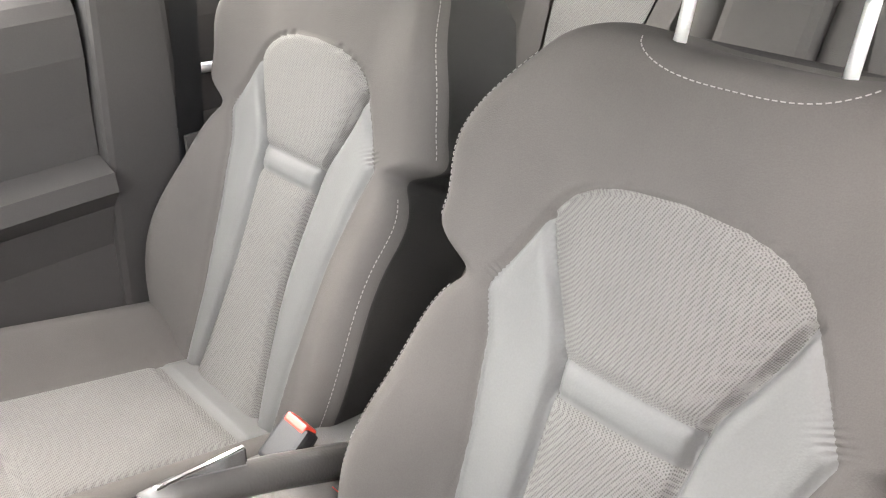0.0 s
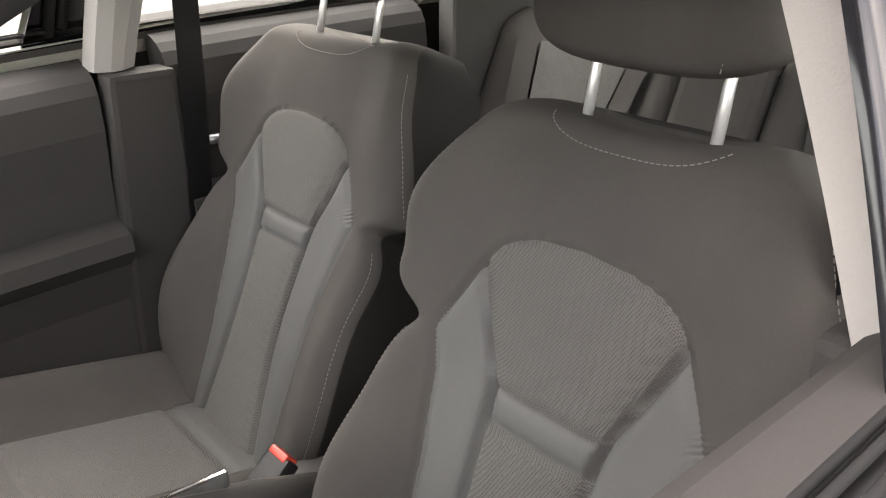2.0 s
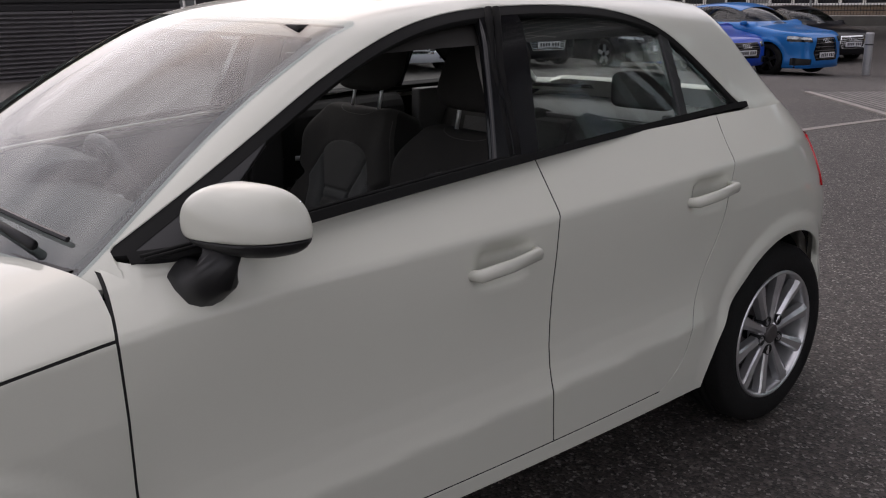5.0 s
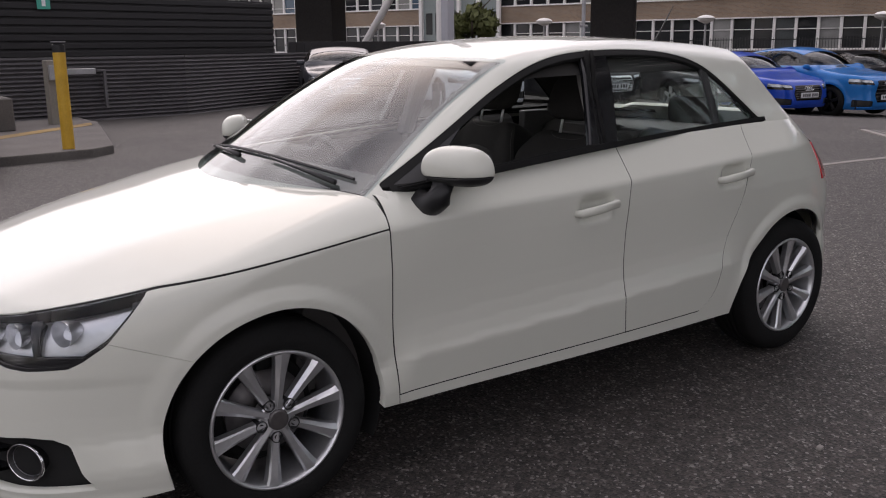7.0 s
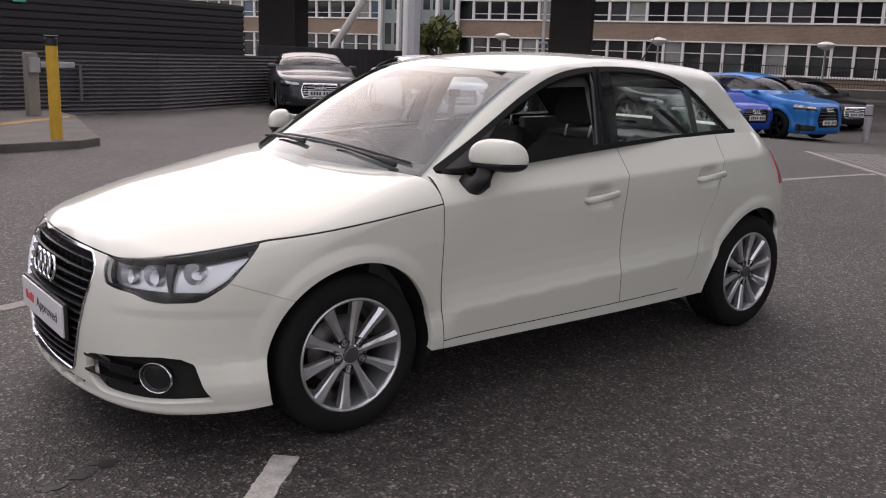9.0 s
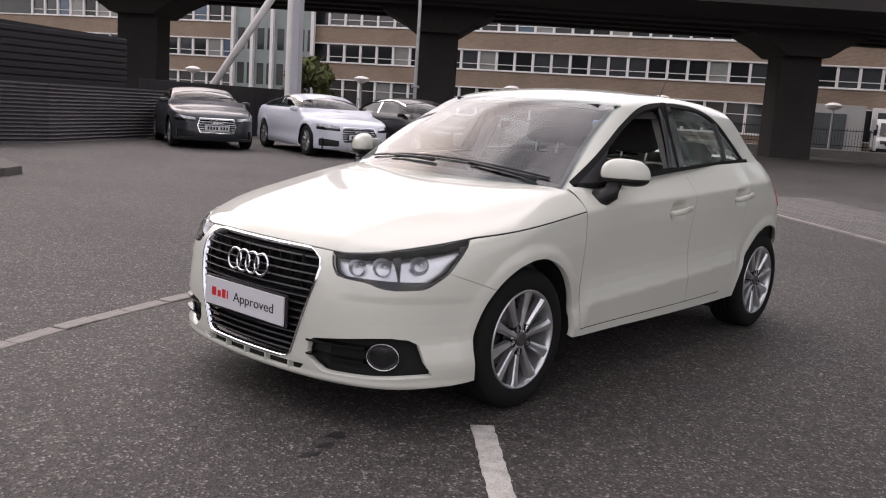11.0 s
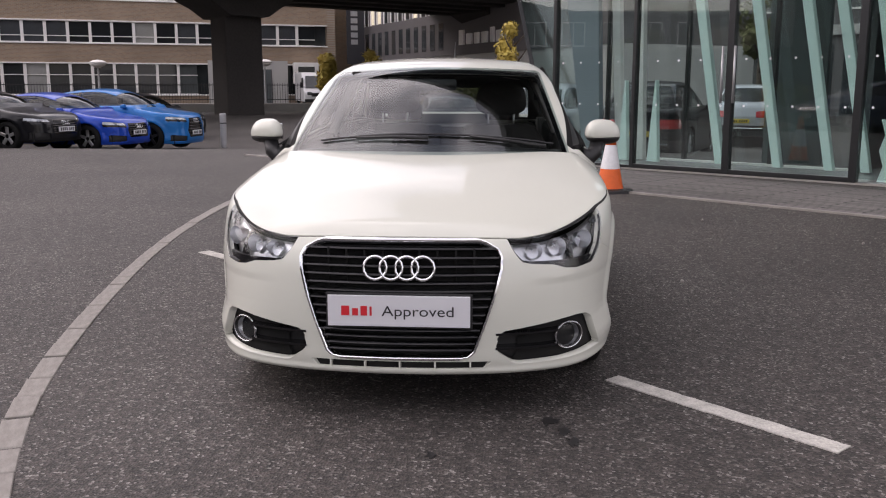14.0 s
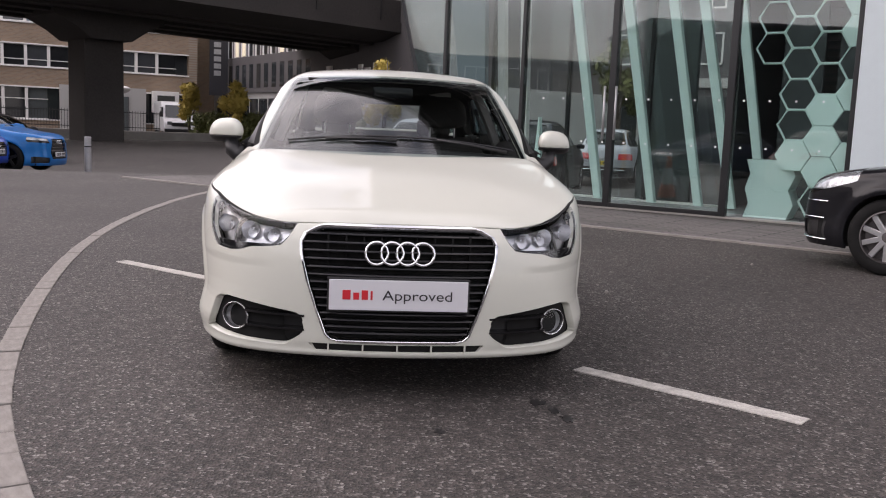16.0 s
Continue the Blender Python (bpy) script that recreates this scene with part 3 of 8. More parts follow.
    for cx in (0.0, -2.469):
        for s in (1, -1):
            if cx == 0.0 and s == 1:
                continue
            w2 = copy_thing(wheel, pose(cx, 0.70 * s, 0.30, 0, 41 * s + cx * 5, 0 if s == 1 else 180))
            w2.parent = car
    return car


def dome_trim(up, down):
    return region(*TOP, lambda x, y, z: z - BELT(x) - down, lambda x, y, z: BELT(x) + up - z)


def front_details(car):
    # grille: chrome surround, dark backing, slats, rings, plate
    fr = region(*SKIN, off(grille_f, -0.002), no(off(grille_f, 0.005)))
    panel("grille_surround", lower, joined(fr, mirrored(*fr)), CHROME, car, "chrome grille surround", flange=0.03, lift=0.005)
    bk = region(*SKIN, grille_f)
    grille = panel("grille", lower, joined(bk, mirrored(*bk)), DARK, car, "black slatted grille", flange=0, lift=-0.05)

    def slat(z, half, depth=0.02, thick=0.007):
        n = 24
        ys = np.linspace(-half, half, n)
        o = np.stack([np.full(n, 0.3), ys, np.full(n, z)], 1)
        p = shoot(lower, o, np.tile((1.0, 0, 0), (n, 1)))
        bm = bmesh.new()
        rows = [[bm.verts.new((x + a, y, z + b)) for x, y, _ in p] for a, b in ((-0.012, thick / 2), (-0.003, thick / 3), (-0.001, -thick / 3), (-0.010, -thick / 2), (-depth - 0.012, -thick / 2), (-depth - 0.012, thick / 2))]
        for a, b in zip(rows, rows[1:] + rows[:1]):
            for i in range(n - 1):
                bm.faces.new((a[i], a[i + 1], b[i + 1], b[i]))
        bmesh.ops.recalc_face_normals(bm, faces=bm.faces[:])
        return bm
    for z in (0.636, 0.606, 0.576, 0.546, 0.516, 0.488, 0.46, 0.43, 0.40, 0.37, 0.343, 0.318, 0.292, 0.268):
        half = float(GRILLE(z)) - 0.012
        bm_part("slat", slat(z, half), BLACK if 0.35 < z < 0.5 else GLOSSBLACK, grille, smooth=False)
        if z > 0.5 or z < 0.35:
            bm_part("slat_edge", slat(z + 0.002, half - 0.01, 0.002, 0.003), SLATEDGE, grille)
    for y in np.linspace(-0.27, 0.27, 9):
        bm_part("grille_post", box((0.745, y - 0.003, 0.27), (0.765, y + 0.003, 0.64)), DARK, grille)
    badge = None
    for i in range(4):
        y = -0.087 + i * 0.058
        ring = [(0.822 - 0.012 * abs(y) + 0.004 * math.sin(a) * -1.5, y + math.cos(a) * 0.0415, 0.574 + math.sin(a) * 0.0415) for a in np.linspace(0, 2 * math.pi, 40, endpoint=False)]
        bm_part("badge_ring", tube(ring, 0.0058, 8, True), CHROME, grille, "chrome ring emblem", smooth=True)
    plate = bm_part("number_plate", box((0.835, -0.26, 0.361), (0.843, 0.26, 0.476), 0.002), PLATE, car, "white dealer plate with red and dark lettering")
    bm_part("plate_backing", box((0.822, -0.268, 0.352), (0.8345, 0.268, 0.484), 0.004), BLACK, plate)
    # first word of the plate as plain red bars, the second in letters
    for i, (w, h0, h1) in enumerate(((0.030, 0, 0.036), (0.022, 0, 0.027), (0.024, 0, 0.036), (0.008, 0, 0.034))):
        y = -0.210 + (0, 0.040, 0.071, 0.104)[i]
        bm_part("plate_bar", box((0.8425, y, 0.401), (0.8442, y + w, 0.401 + h1), 0.0006), REDINK, plate, "red lettering")
    cu = bpy.data.curves.new("plate_word", "FONT")
    cu.body, cu.size, cu.extrude = "Approved", 0.055, 0.0008
    tmp = new("plate_word", cu)
    me = bpy.data.meshes.new_from_object(tmp.evaluated_get(bpy.context.evaluated_depsgraph_get()))
    bpy.data.objects.remove(tmp)
    xs = [v.co.x for v in me.vertices]
    k = 0.262 / (max(xs) - min(xs))
    for v in me.vertices:
        v.co = (0.8435 + v.co.z, -0.062 + (v.co.x - min(xs)) * k, 0.401 + v.co.y * 0.98)
    me.materials.clear()
    me.materials.append(DARKINK)
    word = new("plate_word", me)
    word.parent = plate
    # lower slot
    sb = region(*SKIN, off(slot_f, -0.002))
    panel("lower_slot", lower, joined(sb, mirrored(*sb)), DARK, car, flange=0, lift=-0.022)
    for y in (-0.26, -0.13, 0.0, 0.13, 0.26):
        bm_part("slot_rib", box((0.77, y - 0.003, 0.19), (0.826 - 0.25 * y * y, y + 0.003, 0.228)), WHITE, car)
    for s in (1, -1):
        side = (lambda vt: vt) if s == 1 else (lambda vt: mirrored(*vt))
        ib = region(*SKIN, off(intake_f, -0.003))
        intake = panel("side_intake", lower, side(ib), BLACK, car, "black fog lamp surround", flange=0, lift=-0.045)
        for z in (0.272, 0.326):
            n = 16
            ys = np.linspace(0.352, 0.585, n)
            p = shoot(lower, np.stack([np.full(n, 0.2), ys, np.full(n, z)], 1), np.tile((1.0, 0, 0), (n, 1)))
            bm = bmesh.new()
            rows = [[bm.verts.new((x + a, y * s, zz + b)) for x, y, zz in p] for a, b in ((0.004, 0.004), (0.003, -0.004), (-0.045, -0.005), (-0.045, 0.005))]
            for a, b in zip(rows, rows[1:] + rows[:1]):
                for i in range(n - 1):
                    bm.faces.new((a[i], a[i + 1], b[i + 1], b[i]))
            bmesh.ops.recalc_face_normals(bm, faces=bm.faces[:])
            bm_part("intake_slat", bm, GLOSSBLACK, intake)
        aim = pose(0.648, 0.622 * s, 0.294, 0, 0, -90 + 33 * s) @ Matrix.Diagonal((1.18, 1, 0.98, 1))
        fog = bm_part("fog_lamp", lathe([(0.012, 0.055), (0.012, 0.047), (-0.03, 0.045), (-0.05, 0.02), (-0.055, 0.0005)], 32), BLACK, car, "round fog lamp with chrome ring", True, aim)
        bm_part("chrome_ring", lathe([(0.008, 0.0545), (0.013, 0.0535), (0.014, 0.0515), (0.011, 0.050)], 40), CHROME, fog, "", True, aim)
        bm_part("fog_lens", lathe([(0.008, 0.049), (0.014, 0.03), (0.016, 0.0005)], 32), LENS, fog, "", True, aim)
        bm_part("fog_reflector", lathe([(0.0, 0.046), (-0.02, 0.040), (-0.038, 0.022), (-0.044, 0.006)], 28), REFLECT, fog, "", True, aim)
        bm_part("fog_bulb", lathe([(-0.03, 0.0005), (-0.028, 0.012), (-0.012, 0.014), (-0.008, 0.0005)], 16), CHROME, fog, "", True, aim)
        # headlamp: lens, dark bowl, two reflectors, indicator strip
        lm = region(*SKIN, off(lamp_f, 0.001))
        lamp = panel("headlamp", lower, side(region(*SKIN, off(lamp_f, -0.004))), BOWL, car, "clear headlamp with dark bezel", flange=0, lift=-0.05)
        lens = panel("lamp_lens", lower, side(lm), LENS, lamp, flange=0.004, lift=0.001)
        lens.visible_shadow = False
        rim = region(*SKIN, off(lamp_f, -0.002), no(off(lamp_f, 0.008)), lambda x, y, z: HOODLINE(x) - 0.016 - z)
        panel("lamp_bezel", lower, side(rim), GLOSSBLACK, lamp, flange=0.008, lift=-0.004)
        low = region(*SKIN, off(lamp_f, 0.004), lambda x, y, z: 0.588 - 0.03 * (az(x, y) - 0.7) - z)
        panel("lamp_lower_trim", lower, side(low), GLOSSBLACK, lamp, flange=0.03, lift=-0.018)
        for a0, a1 in ((0.80, 0.818), (1.13, 1.25)):
            div = region(*SKIN, off(lamp_f, 0.006), lambda x, y, z: az(x, y) - a0 + (z - 0.62) * 0.3, lambda x, y, z: a1 - az(x, y))
            panel("lamp_divider", lower, side(div), GLOSSBLACK, lamp, flange=0.03, lift=-0.022)
        for (x, y, z, r, d) in ((0.655, 0.480, 0.630, 0.032, 0.0), (0.585, 0.565, 0.640, 0.036, 0.1), (0.46, 0.665, 0.655, 0.036, 0.4)):
            x = float(shoot(lower, np.array([[0.2, y, z]]), np.array([[1.0, 0, 0]]))[0, 0])
            aim = pose(x - 0.062, y * s, z - 0.012, 0, 0, -90 + (18 + 30 * d) * s)
            bm_part("lamp_reflector", lathe([(0.035, r), (0.01, r * 0.86), (-0.02, r * 0.55), (-0.035, 0.006)], 28), REFLECT, lamp, "silvered lamp reflector", True, aim)
            bm_part("lamp_bulb", lathe([(-0.03, 0.007), (0.0, 0.008), (0.008, 0.004), (0.009, 0.0005)], 14), CHROME, lamp, "", True, aim)
        # door mirror
        mx, my, mz = -0.615, 0.862, 0.988
        c = bmesh.new()
        bmesh.ops.create_uvsphere(c, u_segments=40, v_segments=24, radius=1)
        for v in c.verts:
            x, y, z = v.co
            x, y, z = (math.copysign(abs(t) ** p, t) for t, p in ((x, 0.8), (y, 0.72), (z, 0.8)))
            back = max(0.0, -x)
            v.co = (mx + (0.085 if x > 0 else 0.045) * x - 0.045 * y, (my + 0.093 * y * (1 - 0.10 * max(0, z))) * s, mz + (0.070 if z > 0 else 0.052) * z - 0.006 * y + 0.004)
        geom = c.verts[:] + c.edges[:] + c.faces[:]
        low = c.copy()
        bmesh.ops.bisect_plane(c, geom=geom, plane_co=(0, 0, mz - 0.014), plane_no=(0, 0, 1), clear_inner=True)
        bmesh.ops.bisect_plane(low, geom=low.verts[:] + low.edges[:] + low.faces[:], plane_co=(0, 0, mz - 0.017), plane_no=(0, 0, 1), clear_outer=True)
        if s == -1:
            for b in (c, low):
                bmesh.ops.reverse_faces(b, faces=b.faces[:])
        mirror = bm_part("door_mirror", capped(c), WHITE, car, "white door mirror on a black foot", True)
        bm_part("mirror_base", capped(low), BLACK, mirror, "", True)
        foot = [(-0.535, 0.745 * s, 0.885), (-0.548, 0.788 * s, 0.873), (-0.560, 0.820 * s, 0.900), (-0.572, 0.832 * s, 0.958)]
        bm = tube(foot, [0.045, 0.044, 0.040, 0.038], 14)
        for v in bm.verts:
            v.co.y = v.co.y if abs(v.co.y) > 0.72 else 0.72 * s
        bm_part("mirror_foot", bm, BLACK, mirror, "", True)
        bm_part("mirror_pane", box((-0.672, (my - 0.070) * s if s == 1 else (my + 0.070) * s, 0.955), (-0.666, (my + 0.070) * s if s == 1 else (my - 0.070) * s, 1.035), 0.002), MIRROR, mirror)
    # cowl, wipers, aerial, spoiler
    n = 20
    ys = np.linspace(-0.66, 0.66, n)
    rows = []
    for dx, dz in ((0.015, -0.035), (0.0, 0.004), (-0.09, 0.008), (-0.2, -0.02)):
        rows.append([(-0.385 + 0.15 * (1 - (y / 0.735) ** 2) + dx, y, 0.932 - 0.075 * y * y + dz + 0.008) for y in ys])
    v = [p for r in rows for p in r]
    link_mesh("cowl", v, [[i * n + j, i * n + j + 1, (i + 1) * n + j + 1, (i + 1) * n + j] for i in range(3) for j in range(n - 1)], BLACK, car)

    def on_glass(x, y, up):
        p = shoot(upper, np.array([[x, y, 0.6]]), np.array([[0, 0, 1.0]]))[0]
        nn = normals(upper, p[None])[0]
        return tuple(p + nn * up)
    for y0, y1 in ((0.58, 0.02), (0.03, -0.52)):
        edge = lambda y: -0.385 + 0.15 * (1 - (y / 0.735) ** 2)
        arm = [on_glass(edge(y) - 0.022 - 0.010 * k, y, 0.016) for k, y in ((0, y0 - 0.02), (1, (y0 * 2 + y1) / 3), (2, (y0 + y1 * 2) / 3))]
        wiper = bm_part("wiper", tube(arm, [0.010, 0.007, 0.005], 8), BLACK, car, "black wiper on the windscreen", True)
        blade = [on_glass(edge(y) - 0.055, y, 0.010) for y in np.linspace(y0 + 0.02, y1, 10)]
        bm_part("wiper_blade", tube(blade, 0.0055, 6), BLACK, wiper)
    bm_part("aerial", tube([(-2.42, 0.0, 1.345), (-2.46, 0, 1.40), (-2.56, 0, 1.54)], [0.012, 0.005, 0.002], 8), BLACK, car, "short black roof aerial", True)
    sp = bmesh.new()
    rows = []
    for x, z0, z1 in ((-2.34, 1.352, 1.330), (-2.50, 1.346, 1.310), (-2.61, 1.326, 1.292), (-2.635, 1.314, 1.300)):
        ring = []
        ys = np.linspace(-0.47, 0.47, 20)
        for zz in (z0, z1):
            ring += [sp.verts.new((x + 0.80 * y * y, y, zz + 0.006 - 0.13 * y * y)) for y in (ys if zz == z0 else ys[::-1])]
        rows.append(ring)
    for a, b in zip(rows, rows[1:]):
        for i in range(40):
            sp.faces.new((a[i], a[(i + 1) % 40], b[(i + 1) % 40], b[i]))
    sp.faces.new(rows[-1])
    bmesh.ops.recalc_face_normals(sp, faces=sp.faces[:])
    bm_part("roof_spoiler", sp, WHITE, car, "", False)


def build_wheel(car):
    w = link_mesh("wheel", *wheel_tyre(), RUBBER, car, "ten-spoke silver alloy wheel with a worn tyre")
    w.matrix_basis = pose(0, 0.70, 0.30, 0, 29, 0)
    bm_part("rim", lathe([(0.095, 0.214), (0.102, 0.212), (0.104, 0.207), (0.098, 0.201), (0.080, 0.197), (0.02, 0.188), (-0.08, 0.185), (-0.09, 0.205)], 72), ALLOY, w, "", True)
    bm_part("brake_disc", lathe([(0.005, 0.04), (0.005, 0.128), (-0.005, 0.130), (-0.018, 0.128), (-0.018, 0.04)], 48), STEEL, w, "", True)
    bm_part("brake_drum", lathe([(0.0, 0.0005), (-0.03, 0.16), (-0.06, 0.18)], 40), DARK, w)
    sp = bmesh.new()
    prof = ((0.030, 0.013, 0.084), (0.075, 0.0135, 0.087), (0.13, 0.0170, 0.090), (0.18, 0.0225, 0.096), (0.2035, 0.0275, 0.097))
    rows = []
    for r, h, y in prof:
        rows.append([sp.verts.new(p) for p in ((-h, y - 0.030, r), (-h * 0.96, y - 0.006, r), (-h * 0.72, y + 0.000, r), (h * 0.30, y + 0.003, r), (h * 0.96, y - 0.006, r), (h, y - 0.030, r))])
    for a, b in zip(rows, rows[1:]):
        for i in range(5):
            sp.faces.new((a[i], a[i + 1], b[i + 1], b[i]))
    bmesh.ops.recalc_face_normals(sp, faces=sp.faces[:])
    me = bpy.data.meshes.new("spoke")
    sp.to_mesh(me)
    if me.polygons[0].normal.y < -0.5:
        me.flip_normals()
    me.materials.append(ALLOY)
    for i in range(10):
        o = new("spoke", me)
        o.parent = w
        o.matrix_basis = pose(0, 0, 0, 0, 36 * i, 0)
    bm_part("hub", capped(lathe([(0.04, 0.060), (0.078, 0.058), (0.083, 0.052), (0.083, 0.034)], 40)), ALLOY, w, "", False)
    bm_part("hub_cap", capped(lathe([(0.08, 0.033), (0.092, 0.031), (0.094, 0.026)], 32)), STEEL, w)
    for i in range(5):
        a = math.radians(72 * i + 18)
        bm_part("wheel_bolt", lathe([(0.05, 0.018), (0.0900, 0.018), (0.0905, 0.0155), (0.080, 0.014), (0.080, 0.008), (0.087, 0.0075), (0.087, 0.0005)], 18), BLACK, w, "dark recessed wheel bolt", m=pose(math.cos(a) * 0.054, 0, math.sin(a) * 0.054))
    return w


def wheel_tyre():
    prof = [(0.095, 0.210), (0.104, 0.222), (0.108, 0.245), (0.104, 0.270), (0.094, 0.288), (0.080, 0.297), (0.045, 0.3005)]
    prof = prof + [(-a, r) for a, r in prof[::-1]]
    # tread grooves
    full = []
    for (a, r), (b, q) in zip(prof, prof[1:]):
        full.append((a, r))
        if abs(a - b) > 0.06:
            for g in (0.03, 0.0, -0.03):
                full += [(g + 0.005, 0.3005), (g + 0.004, 0.293), (g - 0.004, 0.293), (g - 0.005, 0.3005)]
    full.append(prof[-1])
    n = 80
    v = [(math.cos(2 * math.pi * i / n) * r, a, math.sin(2 * math.pi * i / n) * r) for a, r in full for i in range(n)]
    return v, [[k * n + i, (k + 1) * n + i, (k + 1) * n + (i + 1) % n, k * n + (i + 1) % n] for k in range(len(full) - 1) for i in range(n)]


SLATEDGE = mat("slat_edge", (0.04, 0.04, 0.043), 0.35, 0.6)
BOWL = mat("lamp_bowl", (0.66, 0.67, 0.69), 0.34, 1.0, bump=0.5, fine=28)
REFLECT = mat("lamp_reflector", (0.72, 0.73, 0.75), 0.36, 1.0, bump=0.5, fine=45)
CAR = hatchback()


# ---- inside the hatchback ----
def weave(name, colour, light, size):
    """Open mesh fabric: a fine lattice of pale threads over a dark ground."""
    m = mat(name, colour, 0.85, spec=0.25)
    nt = m.node_tree
    b = nt.nodes["Principled BSDF"]
    co = nt.nodes.new("ShaderNodeTexCoord")
    mp = nt.nodes.new("ShaderNodeMapping")
    mp.inputs["Rotation"].default_value = (0.5, 0.35, 0.78)
    vor = nt.nodes.new("ShaderNodeTexVoronoi")
    vor.inputs["Scale"].default_value = size
    vor.inputs["Randomness"].default_value = 0.12
    ramp = nt.nodes.new("ShaderNodeMapRange")
    ramp.inputs["From Min"].default_value, ramp.inputs["From Max"].default_value = 0.25, 0.55
    mix = nt.nodes.new("ShaderNodeMix")
    mix.data_type = "RGBA"
    mix.inputs[6].default_value, mix.inputs[7].default_value = (*colour, 1), (*light, 1)
    bp = nt.nodes.new("ShaderNodeBump")
    bp.inputs["Strength"].default_value, bp.inputs["Distance"].default_value = 0.6, 0.002
    nt.links.new(co.outputs["Object"], mp.inputs[0])
    nt.links.new(mp.outputs[0], vor.inputs["Vector"])
    nt.links.new(vor.outputs["Distance"], ramp.inputs[0])
    nt.links.new(ramp.outputs[0], mix.inputs[0])
    nt.links.new(mix.outputs[2], b.inputs["Base Color"])
    nt.links.new(ramp.outputs[0], bp.inputs["Height"])
    nt.links.new(bp.outputs[0], b.inputs["Normal"])
    return m


CLOTH = mat("dark_seat_cloth", (0.066, 0.061, 0.0575), 0.9, vary=0.10, scale=12, bump=0.15, fine=700, spec=0.12)
SIDECLOTH = mat("grey_side_cloth", (0.090, 0.0885, 0.086), 0.6, vary=0.08, scale=10, bump=0.08, fine=500, spec=0.4)
MESHCLOTH = weave("mesh_seat_cloth", (0.068, 0.064, 0.061), (0.135, 0.129, 0.123), 470)
THREAD = mat("pale_thread", (0.19, 0.18, 0.17), 0.8)
# Seat sides and back: near-black colour stands for the shade on them.
SIDESHADE = mat("shaded_seat_side", (0.024, 0.0225, 0.0215), 0.7, vary=0.12, scale=9, bump=0.15, fine=500, spec=0.15)
POSTSTEEL = mat("satin_post", (0.86, 0.86, 0.86), 0.38, 0.8)
TRIM = mat("dark_trim", (0.085, 0.080, 0.077), 0.6, vary=0.08, scale=6, bump=0.2, fine=500)
TRIM2 = mat("satin_trim", (0.055, 0.053, 0.051), 0.42, vary=0.06, scale=6, bump=0.1, fine=300)
GREYTRIM = mat("pale_pillar_trim", (0.33, 0.315, 0.30), 0.7, vary=0.04, scale=5, bump=0.1, fine=400)
LINING = mat("headlining", (0.036, 0.034, 0.032), 0.95, vary=0.06, scale=9)
DOORTRIM = mat("door_trim", (0.046, 0.043, 0.0415), 0.8, vary=0.08, scale=6, bump=0.05, fine=500, spec=0.2)
CARPET = mat("carpet", (0.012, 0.012, 0.012), 0.95, vary=0.3, scale=60, bump=0.4, fine=400)
REDPLASTIC = mat("red_buckle", (0.55, 0.05, 0.03), 0.35)
SILVER = mat("silver_trim", (0.5, 0.5, 0.52), 0.3, 0.9)

C25, S25 = math.cos(radians(25)), math.sin(radians(25))
SEATW = spline((0.0, 0.215), (0.10, 0.268), (0.22, 0.288), (0.34, 0.272), (0.43, 0.250), (0.455, 0.246), (0.470, 0.280), (0.51, 0.297), (0.57, 0.290), (0.64, 0.258), (0.70, 0.220), (0.735, 0.188), (0.765, 0.150))
INSERT = spline((0.0, 0.098), (0.12, 0.080), (0.25, 0.070), (0.375, 0.076), (0.42, 0.082), (0.46, 0.101), (0.51, 0.126), (0.541, 0.138))
DOME = line((-1, 0.20), (0.0, 0.20), (0.532, 0.20), (0.5362, 0.138), (0.552, 0.132), (0.566, 0.119), (0.578, 0.098), (0.587, 0.070), (0.592, 0.03), (0.593, -0.01), (0.9, -0.3))
PANELO = line((0.0, 0.132), (0.15, 0.136), (0.30, 0.152), (0.40, 0.172), (0.447, 0.190), (0.544, 0.136), (0.549, 0.09), (0.9, -0.3))
insert_f = lambda *c: np.minimum(INSERT(c[7]) - np.abs(c[6]), DOME(c[7]) - np.abs(c[6]))
side_f = lambda *c: np.minimum(PANELO(c[7]) - np.abs(c[6]), np.abs(c[6]) - INSERT(np.minimum(c[7], 0.542)))
bar_f = lambda *c: np.minimum(np.minimum(c[7] - 0.379, 0.417 - c[7]), insert_f(*c))


def vertex_normals(v, t):
    n = np.zeros_like(v)
    fn = np.cross(v[t[:, 1]] - v[t[:, 0]], v[t[:, 2]] - v[t[:, 0]])
    for k in range(3):
        np.add.at(n, t[:, k], fn)
    return n / (np.linalg.norm(n, axis=1, keepdims=True) + 1e-12)


